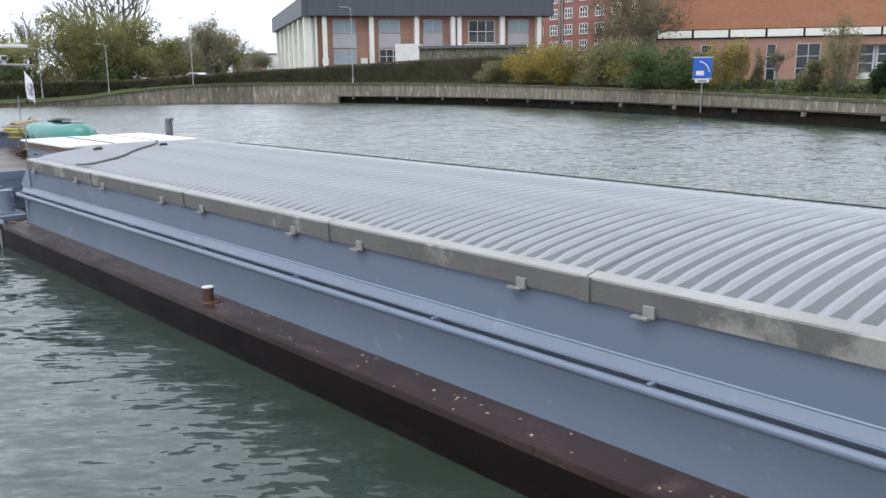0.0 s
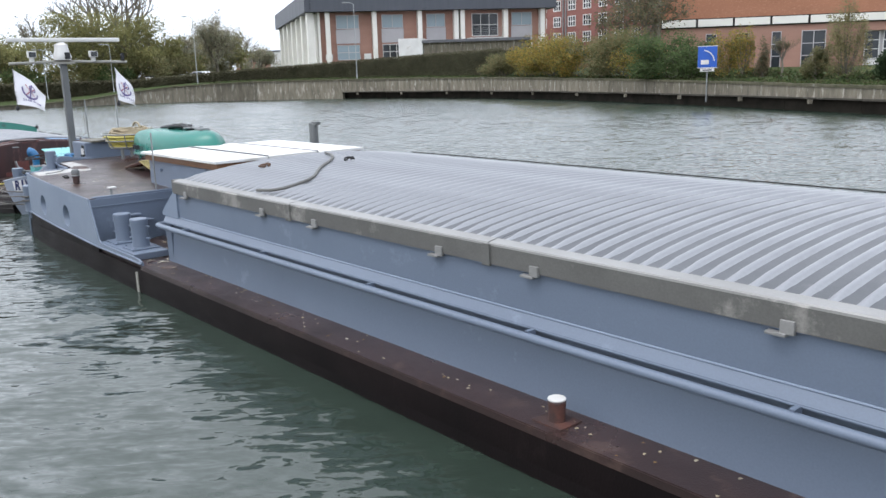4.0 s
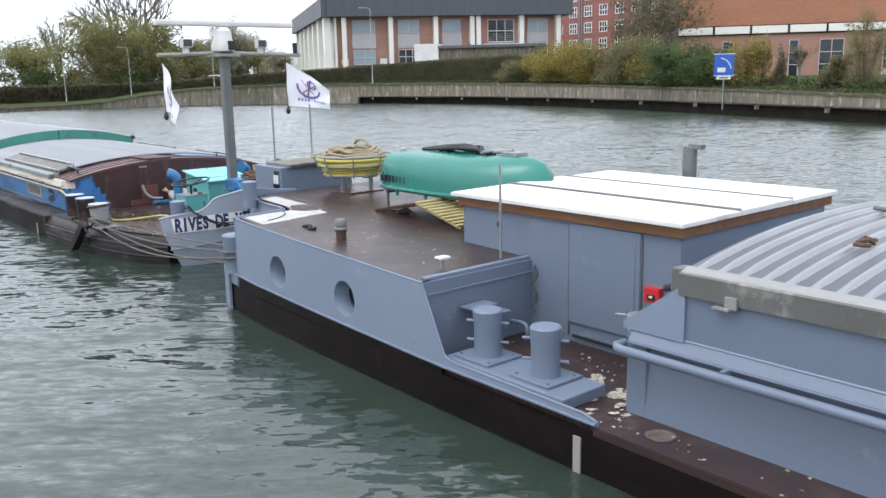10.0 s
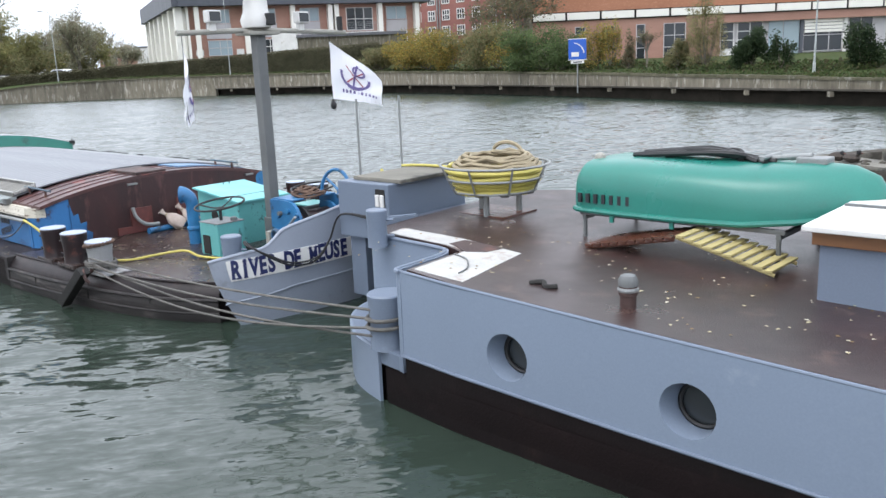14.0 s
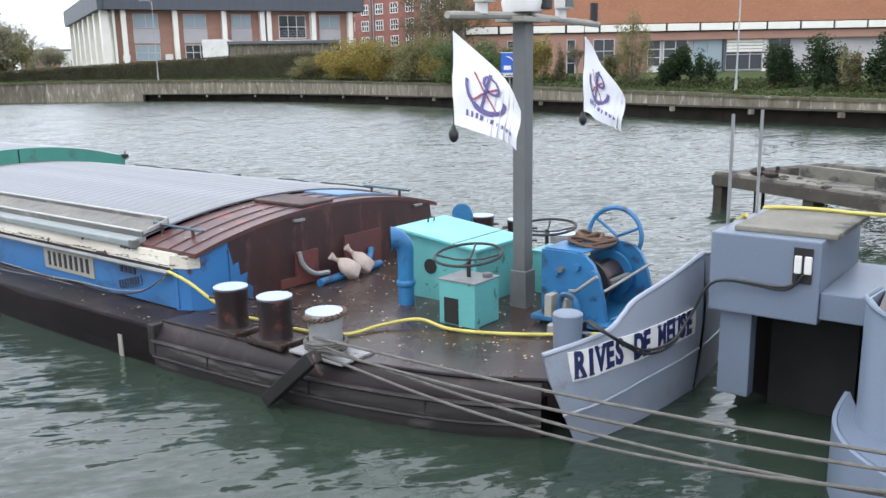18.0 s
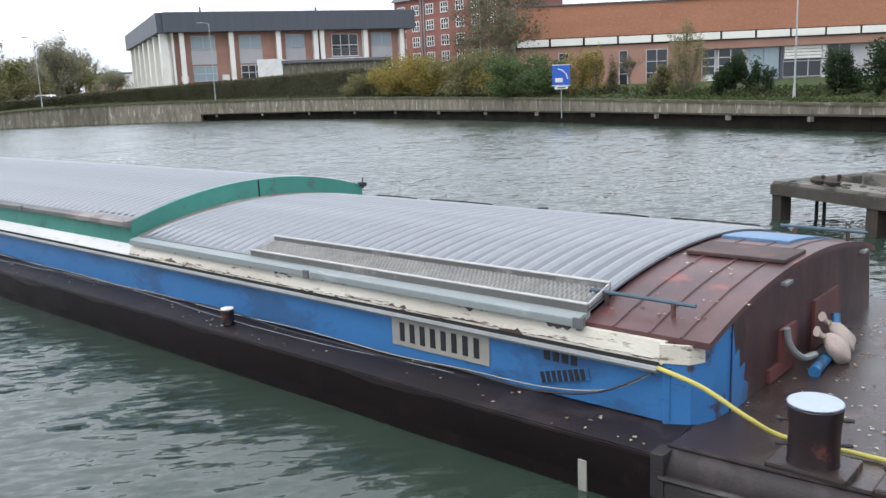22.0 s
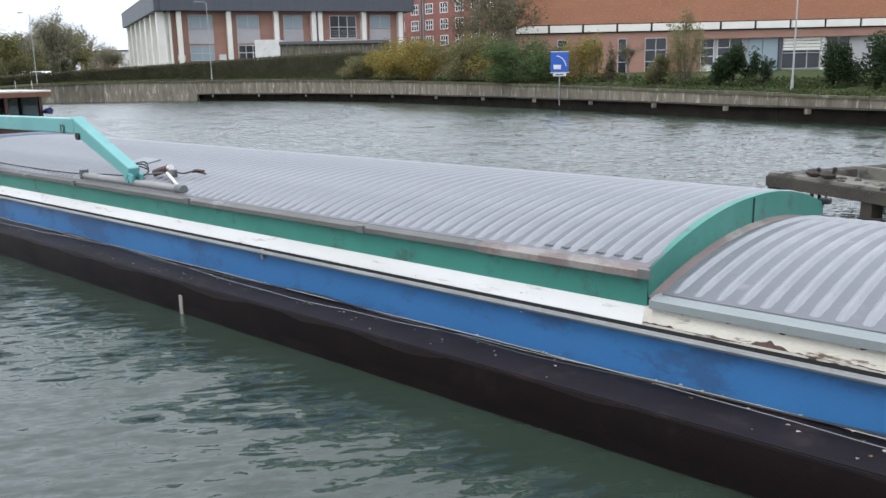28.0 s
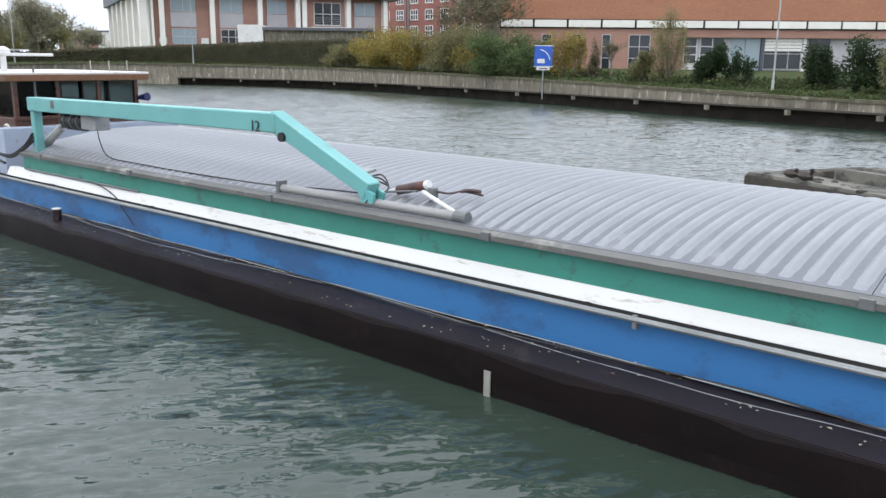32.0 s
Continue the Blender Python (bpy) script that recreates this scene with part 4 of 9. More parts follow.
def hedge(azs, back, tops, depth, leaves, label, seed, leaf=0.22):
    rnd = random.Random(seed)
    o = on_land(azs[0], back)
    t = thing("hedge", o, label, "hedge")
    v, f = [], []
    core = bmesh.new()
    line, zs0, zs1 = [], [], []
    n = 60
    for i in range(n + 1):
        k = i / n
        a = azs[0] + (azs[-1] - azs[0]) * k
        j = k * (len(tops) - 1)
        top = tops[int(min(j, len(tops) - 2))] * (1 - (j - int(min(j, len(tops) - 2)))) + tops[int(min(j, len(tops) - 2)) + 1] * (j - int(min(j, len(tops) - 2)))
        p = on_land(a, back)
        line.append((p.x, p.y))
        zs0.append(p.z - 0.2)
        zs1.append(top - 0.12)
        for _ in range(300):
            h, e = rnd.random(), rnd.random()
            q = on_land(a + rnd.uniform(-0.5, 0.5) * (azs[0] - azs[-1]) / n, back - 0.06 + (depth * e if h > 0.72 else 0.0) + rnd.gauss(0, 0.07))
            q.z = p.z + (top - p.z) * min(h / 0.72, 1) + rnd.gauss(0, 0.05)
            tuft(v, f, q, leaf, rnd, 2)
    part("core", ribbon(line, zs0, zs1, depth, core), "hedge", t)
    leaf_part("foliage", v, f, leaves, t)
    return t


hedge([20, 11, -3.2], 5.0, [3.0, 3.7, 4.25, 4.7, 4.95], 1.6, "hedge", "long clipped dark green hedge along the bank", 3, 0.13)
hedge([34, 20], 9.0, [2.6, 2.7, 2.8], 1.4, "hedge", "low clipped hedge beside the lawn", 4, 0.2)
for az_, bk, w, h, lv, n, lf in ((-3.4, 3.2, 2.6, 2.3, "mixed_bush", 500, 0.2), (-5.0, 3.6, 3.0, 3.4, "yellow_bush", 800, 0.2), (-6.6, 3.8, 3.2, 3.6, "yellow_bush", 900, 0.2), (-8.2, 3.4, 3.0, 3.5, "yellow_bush", 850, 0.2),
                                 (-9.9, 3.2, 3.0, 3.4, "mixed_bush", 700, 0.19), (-11.4, 3.4, 3.0, 3.7, "mixed_bush", 800, 0.19), (-12.6, 3.0, 2.4, 3.0, "yellow_bush", 520, 0.18), (-14.2, 3.2, 3.2, 3.3, "green_bush", 1100, 0.18), (-15.4, 3.0, 2.2, 2.7, "green_bush", 700, 0.17),
                                 (-17.7, 5.2, 1.6, 3.3, "yellow_bush", 420, 0.16), (-18.7, 5.6, 1.0, 3.7, "yellow_bush", 200, 0.14), (-19.8, 6.4, 0.7, 2.5, "oak", 200, 0.14), (-22.9, 5.0, 1.25, 1.9, "mixed_bush", 330, 0.15),
                                 (-24.6, 6.0, 1.7, 4.5, "pale_leaf", 700, 0.10), (-24.3, 6.3, 1.9, 3.0, "pale_leaf", 300, 0.10), (-27.3, 6.5, 1.75, 2.45, "dark_leaf", 950, 0.14), (-29.2, 6.2, 0.95, 2.1, "dark_leaf", 260, 0.13), (-33.8, 6.5, 1.65, 2.4, "dark_leaf", 480, 0.15), (-36.2, 6.0, 1.9, 2.6, "dark_leaf", 640, 0.15), (-37.6, 5.0, 0.9, 2.3, "mixed_bush", 240, 0.14), (-39.5, 6.0, 1.8, 2.8, "dark_leaf", 600, 0.16), (-42, 6.0, 2.2, 3.0, "green_bush", 500, 0.17)):
    word = {"yellow_bush": "yellowing autumn shrub on the grass bank", "mixed_bush": "dull olive autumn shrub on the grass bank", "green_bush": "dense green shrub on the grass bank", "dark_leaf": "dark evergreen bush before the brick hall", "oak": "narrow brown shrub beside a hall door", "pale_leaf": "tall feathery shrub with pale leaves"}[lv]
    big = 1.6 if az_ > -16 else 1.15
    bush(az_, bk, w * big, h * 1.10, lv, int(-az_ * 10), word, leaf=lf * 0.72, n=int(n * 4.2), depth=w)
tree(on_land(-20.95, 6.5), 2.7, 0.8, "oak", 33, "small bare standard tree before the hall", density=0.6, leaf=0.07, base=0.5, spread=0.3)
tree(on_land(-11.9, 14), 9.5, 6.5, "oak", 35, "brown-leaved autumn tree beside the brick hall", density=2.4, leaf=0.2, base=0.1)
tree(on_land(-13.2, 25), 11.5, 5.5, "oak", 36, "brown-leaved autumn tree behind the shrubs", density=2.0, leaf=0.2, base=0.1)
# trees beyond the lawn
tree(on_land(23.5, 30), 13, 15, "willow", 41, "large yellow-green willow beyond the lawn", density=2.5, leaf=0.24, base=0.08, droop=2.2, bare=0.1, mass=10500)
tree(on_land(20.6, 32), 11.5, 14, "willow", 42, "yellow-green willow beyond the lawn", density=2.5, leaf=0.24, base=0.08, droop=2.0, mass=9500)
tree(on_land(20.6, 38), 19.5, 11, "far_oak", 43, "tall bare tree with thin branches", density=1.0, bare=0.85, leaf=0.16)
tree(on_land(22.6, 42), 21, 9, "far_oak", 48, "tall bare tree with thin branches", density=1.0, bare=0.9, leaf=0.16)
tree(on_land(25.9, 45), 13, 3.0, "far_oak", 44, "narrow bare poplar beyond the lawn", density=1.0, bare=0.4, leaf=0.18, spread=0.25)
tree(on_land(27.6, 36), 9, 8, "willow", 45, "olive autumn tree at the lawn's edge", density=2, leaf=0.24, base=0.08, mass=3500)
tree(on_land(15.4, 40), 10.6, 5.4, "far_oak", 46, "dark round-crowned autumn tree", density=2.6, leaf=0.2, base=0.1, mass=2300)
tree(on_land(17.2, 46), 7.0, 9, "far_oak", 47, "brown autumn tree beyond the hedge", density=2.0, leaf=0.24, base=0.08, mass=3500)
tree(on_land(18.6, 38), 7.4, 8, "willow", 49, "olive autumn tree beyond the hedge", density=2.0, leaf=0.24, base=0.08, mass=4500)
tree(on_land(14.6, 52), 8.0, 9, "willow", 53, "olive autumn tree beyond the hedge", density=1.5, leaf=0.22, base=0.06, mass=4200)
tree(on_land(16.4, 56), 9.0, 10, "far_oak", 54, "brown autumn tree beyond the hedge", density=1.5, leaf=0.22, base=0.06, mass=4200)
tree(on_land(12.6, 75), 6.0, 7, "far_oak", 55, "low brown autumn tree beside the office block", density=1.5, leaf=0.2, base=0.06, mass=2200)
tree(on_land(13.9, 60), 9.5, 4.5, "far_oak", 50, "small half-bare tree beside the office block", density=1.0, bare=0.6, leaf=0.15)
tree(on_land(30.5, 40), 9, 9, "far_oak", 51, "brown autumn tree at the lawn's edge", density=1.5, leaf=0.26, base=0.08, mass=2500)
tree(on_land(34.5, 44), 10, 9, "willow", 52, "olive autumn tree at the lawn's edge", density=1.5, leaf=0.26, base=0.08, mass=2500)
for k, (a_, bk) in enumerate(((24.5, 27), (22.0, 27), (19.6, 29), (26.5, 30), (17.4, 33))):
    bush(a_, bk, 6.0, 4.2, "green_bush" if k % 2 else "mixed_bush", 60 + k, "olive green shrub under the willows", leaf=0.24, n=1500)

grass = bmesh.new()
rg = random.Random(9)
gv, gf = [], []
for _ in range(8000):
    a_ = rg.uniform(-42, 16)
    q = on_land(a_, abs(rg.gauss(0, 1.6)) + 0.3)
    tuft(gv, gf, q + Vector((0, 0, 0.02)), rg.uniform(0.06, 0.17), rg, 2, 1.2)
wv, wf = [], []
for _ in range(7000):
    q = on_land(rg.uniform(-43, -15), rg.uniform(3.6, 10.5))
    if noise.noise(q * 0.35) > -0.15:
        tuft(wv, wf, q + Vector((0, 0, rg.uniform(0.03, 0.3))), rg.uniform(0.10, 0.24), rg, 2, 1.2)
grass.free()
gt = thing("grass_tufts", on_land(-10, 1), "long grass and weeds along the quay's edge", "grass", kind="stuff")
leaf_part("blades", gv, gf, "weeds", gt)
wt = thing("weeds", on_land(-28, 6), "rank green weeds at the foot of the brick hall", "weeds", kind="stuff")
leaf_part("blades", wv, wf, "weeds", wt)

# ---------------------------------------------------------------- street furniture


def street_lamp(az, back, height, label):
    p = on_land(az, back)
    t = thing("street_lamp", p, label, "lamp post", "lamp posts on the bank")
    part("post", rod(p - Vector((0, 0, 0.2)), p + Vector((0, 0, height)), 0.055, 0.038, 10), "pole", t)
    part("arm", tube(smooth_line([p + Vector((0, 0, height - 0.05)), p + Vector((-0.25, 0, height + 0.14)), p + Vector((-0.8, 0, height + 0.2))], 4), 0.035, 6), "pole", t)
    part("head", box(p.x - 1.35, p.x - 0.75, p.y - 0.11, p.y + 0.11, p.z + height + 0.13, p.z + height + 0.26, 0.04), "steel", t)
    part("base", lathe([(0.085, -0.1), (0.08, 0.45), (0.06, 0.55)], p, 10), "pole", t)


street_lamp(6.4, 1.4, 8.6, "slim grey street lamp on the bank")
street_lamp(16.7, 3.5, 8.2, "slim grey street lamp on the bank")
street_lamp(-31.0, 3.6, 5.6, "slim pale lamp post on the grass bank")
street_lamp(21.8, 6, 6.0, "slim grey street lamp on the bank")
street_lamp(-11.2, 14, 9.0, "slim grey street lamp among the shrubs")
street_lamp(25.6, 8, 6.0, "slim grey street lamp beside the lawn")

sp = polar(-16.5, quay_at(-16.5)[0] - 0.25)
sg = thing("canal_sign", (sp.x, sp.y, 0.45), "blue canal information sign on a steel post by the quay", "sign")
part("post", rod((sp.x, sp.y, 0.3), (sp.x, sp.y, 2.7), 0.05, seg=10), "steel", sg)
G = Matrix.Translation((sp.x, sp.y, 0)) @ Matrix.Rotation(radians(-16.5), 4, "Z")
board = part("board", box(-0.62, 0.62, -0.10, -0.06, 2.62, 4.0, 0.015, m=G), "sign_blue", sg, "blue square board with white pictogram")
for z_ in (2.57, 4.0):
    part("border", box(-0.66, 0.66, -0.09, -0.065, z_, z_ + 0.05, m=G), "white", board)
part("pictogram", box(-0.42, 0.1, -0.115, -0.104, 2.82, 3.12, m=G), "white", board)
arc = [G @ Vector((-0.3 + 0.75 * math.sin(t), -0.112, 2.95 + 0.8 * math.cos(t))) for t in [0.1 + 0.15 * i for i in range(10)]]
part("pictogram_arc", tube(arc, 0.04, 6), "white", board)
plate_ = part("sub_plate", box(-0.46, 0.46, -0.10, -0.06, 2.34, 2.55, 0.01, m=G), "white", sg)
part("lettering_bar", box(-0.3, 0.3, -0.113, -0.102, 2.41, 2.48, m=G), "black_paint", plate_)


def car(at, rz, paint, label):
    t = thing("car", at, label, "car", "parked cars")
    m = Matrix.Translation(at) @ Matrix.Rotation(radians(rz), 4, "Z")

    def put(b):
        b.transform(m)
        return b
    part("body", put(profile_x([(-2.1, 0.25), (2.1, 0.25), (2.12, 0.75), (1.3, 0.92), (0.7, 1.42), (-1.1, 1.45), (-1.9, 0.95), (-2.12, 0.8)], -0.85, 0.85, bevel=0.06)), paint, t)
    part("side_window", put(profile_x([(-1.5, 0.95), (1.05, 0.95), (0.62, 1.34), (-1.0, 1.36)], -0.87, 0.87)), "glass_dark", t)
    for y in (-1.3, 1.3):
        for x in (-0.8, 0.8):
            part("wheel", put(rod((x - 0.1, y, 0.32), (x + 0.1, y, 0.32), 0.32, seg=14)), "black", t)


car(on_land(16.5, 20) + Vector((0, 0, -0.3)), 65, "car_white", "white car parked behind the hedge")
car(on_land(19.2, 30) + Vector((0, 0, -0.4)), 80, "car_white", "white car parked beyond the lawn")
car(on_land(20.6, 32) + Vector((0, 0, -0.4)), 80, "steel", "grey car parked beyond the lawn")
bp_ = on_land(19.6, 7)
bn = thing("litter_bin", bp_, "white and grey litter bin beside the path", "bin")
part("body", box(bp_.x - 0.5, bp_.x + 0.5, bp_.y - 0.3, bp_.y + 0.3, bp_.z, bp_.z + 1.25, 0.04), "white", bn)
part("lid", box(bp_.x - 0.55, bp_.x + 0.55, bp_.y - 0.35, bp_.y + 0.35, bp_.z + 1.25, bp_.z + 1.4, 0.04), "dark", bn)
fh = thing("far_house", polar(12.0, 230, 4), "low red brick house with a pale gable beyond the trees", "house")
HM, HL = frame_on(polar(14.2, 232), polar(11.2, 225))
part("wall", box(0, HL - 3, 0, 8, 2.5, 8.5, m=HM), "brick_pink", fh)
part("gable", box(HL - 3, HL, -1, 7, 2.5, 9.0, m=HM), "white", fh)
part("roof", box(-0.3, HL + 0.3, -1.2, 8.3, 8.9, 9.3, m=HM), "slate", fh)
for k in range(3):
    pane_window(fh, HM, 1.0 + k * 2.6, 2.2 + k * 2.6, 5.4, 7.4, "white", 2, 1, glass="glass_dark")

# ---------------------------------------------------------------- parts shared by both barges


def arch(y, y0, y1, z0, rise):
    """Height of a hold cover's arc at y."""
    k = (y - y0) / (y1 - y0) * 2 - 1
    return z0 + rise * (1 - abs(k) ** 2.1)


def sheet(x0, x1, y0, y1, z0, rise, ny=30, thick=0.02):
    """A bowed cover sheet."""
    ys = [y0 + (y1 - y0) * j / ny for j in range(ny + 1)]
    pr = [(y, arch(y, y0, y1, z0, rise)) for y in ys]
    return profile_x(pr + [(y, z - thick) for y, z in pr[::-1]], x0, x1)


RIBS = {}


def ribbed_cover(parent, x0, x1, y0, y1, z0, rise, material="cover", rib="rib", pitch=0.166, w=0.090, h=0.030, y_in=0.035):
    """One cover panel: a bowed sheet with rounded ribs across the barge, each a piece of its own."""
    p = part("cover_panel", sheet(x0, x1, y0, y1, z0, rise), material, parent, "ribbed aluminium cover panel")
    n = max(1, round((x1 - x0) / pitch))
    step = (x1 - x0) / n
    key = (y0, y1, z0, rise, rib)
    for i in range(n):
        x = x0 + (i + 0.5) * step
        if key not in RIBS:
            b = bmesh.new()
            ny = 22
            prof = [(-0.5, -0.03), (-0.42, 0.06), (-0.33, 0.26), (-0.24, 0.60), (-0.14, 0.90), (0.0, 1.0), (0.14, 0.90), (0.24, 0.60), (0.33, 0.26), (0.42, 0.06), (0.5, -0.03)]
            rows = []
            for j in range(ny + 1):
                y = y0 + y_in + (y1 - y0 - 2 * y_in) * j / ny
                e = 0.0 if j in (0, ny) else 1.0
                rows.append([b.verts.new((x + u * w, y, arch(y, y0, y1, z0, rise) - 0.001 + v * h * e)) for u, v in prof])
            for a, c in zip(rows, rows[1:]):
                for k in range(len(prof) - 1):
                    b.faces.new((a[k], a[k + 1], c[k + 1], c[k]))
            bmesh.ops.recalc_face_normals(b, faces=b.faces[:])
            if sum(f.normal.z for f in b.faces) < 0:
                bmesh.ops.reverse_faces(b, faces=b.faces[:])
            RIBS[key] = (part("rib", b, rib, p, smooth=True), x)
        else:
            src, xs = RIBS[key]
            share(src, p, Matrix.Translation((x - xs, 0, 0)))
    return p


def hull(thing_, near, far, z, material, name="hull", low=-0.6):
    """Hull from plan lines of the near and the far side, bow to stern."""
    return part(name, slab(list(near) + list(far)[::-1], low, z), material, thing_)


def loft(line, prof, dent=0.0, seed=0.0):
    """Plating along a plan line, near side to the right of it: prof gives (height, distance outwards), dented by hand-high waves."""
    b = bmesh.new()
    P = [Vector((p[0], p[1], 0)) for p in line]
    n = len(P)
    rows = []
    for i in range(n):
        d = (P[min(i + 1, n - 1)] - P[max(i - 1, 0)]).normalized()
        o = Vector((-d.y, d.x, 0))
        o = o if o.y < 0 or abs(o.y) < 0.3 and o.x > 0 else -o
        rows.append([b.verts.new(P[i] + o * (w + dent * noise.noise(Vector((P[i].x * 0.9 + seed, z * 2.2, seed)))) + Vector((0, 0, z))) for z, w in prof])
    for u, v in zip(rows, rows[1:]):
        for j in range(len(prof) - 1):
            b.faces.new((u[j], u[j + 1], v[j + 1], v[j]))
    bmesh.ops.recalc_face_normals(b, faces=b.faces[:])
    if sum(f.normal.y for f in b.faces) > 0:
        bmesh.ops.reverse_faces(b, faces=b.faces[:])
    return b


def mirrored(line, yc):
    return [(x, 2 * yc - y) for x, y in line]


def bollard(parent, x, y, z, r, h, body, cap=None, pins=0, name="bollard", label="", lean=1.05):
    b = part(name, lathe([(r * 1.02, 0), (r * 0.98, 0.02), (r * 0.97, h * 0.55), (r * lean, h - 0.03), (r * lean, h - 0.012), (r * lean - 0.012, h)], (x, y, z), 24), body, parent, label, smooth=True)
    if cap:
        part("cap", lathe([(r * lean * 0.99, h), (r * lean * 1.01, h + 0.008), (r * lean * 0.96, h + 0.014)], (x, y, z), 24), cap, b)
    for k in range(pins):
        a = 0.5 + k * math.pi
        for zz in (0.3, 0.72):
            d = Vector((math.cos(a), math.sin(a), 0))
            p = Vector((x, y, z + h * zz))
            part("pin", rod(p + d * r * 0.8, p + d * (r + 0.07), 0.014, seg=8), body, b)
    return b


# ================================================================ leading barge: grey-blue
YC = 6.70
barge = thing("grey_barge", (-8, YC, 0), "long grey-blue cargo barge with ribbed aluminium hold covers", "barge", ride=True)
near1 = [(12.4, 6.7), (12.0, 5.6), (10.6, 4.6), (8.4, 4.25), (5, 4.17), (-18.6, 4.17), (-20.5, 4.2), (-22.0, 4.25), (-22.9, 4.36), (-23.5, 4.58), (-23.95, 4.95), (-24.15, 5.4), (-24.2, 6.0)]
far1 = mirrored(near1, YC)
hull(barge, near1, far1, 0.34, "hull_dark", "hull")
ins = lambda line, d: [(x + (0.0 if abs(x) < 12 else -d), y + d) for x, y in line]
run1 = [(8.4 - 0.4 * i, 4.25 if i == 0 else 4.17 + 0.02 * max(0, 8.4 - 0.4 * i - 5) / 3.4) for i in range(68)] + [(-20.5, 4.2), (-22.0, 4.25), (-22.9, 4.36)]
part("side_plating", loft(run1[1:], [(0.11, 0.016), (0.20, 0.018), (0.30, 0.018), (0.335, 0.014)], 0.010, 3.0), "hull_side", barge, "brown tarred hull side", smooth=True)
part("wet_plating", loft(run1[1:], [(-0.5, -0.03), (-0.1, 0.006), (0.02, 0.014), (0.11, 0.016)], 0.010, 3.0), "hull_dark", barge, "wet black plating at the waterline", smooth=True)
part("side_deck", slab([(-18.6, 4.215), (-16.64, 4.215), (-16.64, 5.2), (-18.6, 5.2)], 0.335, 0.398), "brown_deck", barge)
part("side_deck", slab([(x, y - 0.012) for x, y in near1[:5]] + [(-16.64, 4.158), (-16.64, 5.2), (12.0, 5.2)], 0.335, 0.40, bevel=0.008), "brown_deck", barge, "oxide-brown side deck")
part("side_deck", slab([(x, y + 0.012) for x, y in far1[:7]] + [(-20.5, 8.2), (12.0, 8.2)], 0.335, 0.40), "brown_deck", barge)
part("well_deck", slab([(-20.5, 5.19), (-16.3, 5.19), (-16.3, 8.21), (-20.5, 8.21)], 0.30, 0.396), "brown_deck", barge)
part("foredeck", slab([(12.0, 6.7), (11.7, 5.7), (10.4, 4.8), (10.4, 8.6), (11.7, 7.7)], 0.3, 0.7), "brown_deck", barge)
# hold coaming
CX0, CX1 = -16.64, 10.0
for s in (1, -1):
    Y = lambda y: y if s == 1 else 2 * YC - y
    part("coaming_wall", profile_x([(Y(4.585), 0.38), (Y(4.635), 0.97), (Y(4.72), 0.97), (Y(4.72), 0.38)], CX0, CX1), "grey_blue", barge)
    part("coaming_ledge", profile_x([(Y(4.545), 0.965), (Y(4.545), 0.985), (Y(4.60), 1.075), (Y(4.72), 1.075), (Y(4.72), 0.965)], CX0, CX1, bevel=0.006), "grey_blue", barge)
    part("coaming_top", profile_x([(Y(4.605), 1.07), (Y(4.60), 1.43), (Y(4.72), 1.43), (Y(4.72), 1.07)], -16.18, CX1), "grey_blue", barge)
    part("pipe_rail", tube([(CX1, Y(4.47), 0.93), (CX0 + 0.02, Y(4.47), 0.93), (CX0 - 0.05, Y(4.485), 0.93), (CX0 - 0.09, Y(4.53), 0.93), (CX0 - 0.08, Y(4.62), 0.93)], 0.036, 12), "grey_blue", barge, "grey-blue rail along the coaming", smooth=True)
k = -15.8
while k < CX1:
    part("rail_bracket", box(k - 0.018, k + 0.018, 4.465, 4.56, 0.93, 0.98), "grey_blue", barge)
    k += 2.13
# paler tube paints in the highlight along the ledge's edge
part("weld_bead", tube([(-16.18, 4.598, 1.076), (CX1, 4.598, 1.076)], 0.009, 6), "grey_blue_pale", barge)
part("coaming_end", box(-16.68, -16.5, 4.59, 8.81, 0.38, 1.05, 0.012), "grey_blue", barge)
part("coaming_end_top", box(-16.2, -16.1, 4.62, 8.78, 1.05, 1.44), "grey_blue", barge)
wg = bmesh.new()
wl_, wr_ = [[wg.verts.new((x, y, z)) for x, z in ((-16.71, 1.066), (-16.71, 1.12), (-16.25, 1.45), (-16.18, 1.45), (-16.18, 1.066))] for y in (4.578, 8.822)]
wg.faces.new(wl_)
wg.faces.new(wr_[::-1])
for i_ in range(5):
    wg.faces.new((wl_[i_], wl_[(i_ + 1) % 5], wr_[(i_ + 1) % 5], wr_[i_]))
bmesh.ops.recalc_face_normals(wg, faces=wg.faces[:])
# brighter light on the sloping end is put into its paler colour
part("end_wedge", wg, "grey_blue_pale", barge, "sloping grey-blue coaming end")
part("far_line", tube([(-16.2, 8.74, 1.635), (-14.6, 8.735, 1.64), (-4, 8.74, 1.635), (10, 8.74, 1.635)], 0.009, 6), "dark", barge)
# covers in panels 3.15 m long
px = [-16.24, -13.1] + [-13.1 + 3.16 * i for i in range(1, 8)]
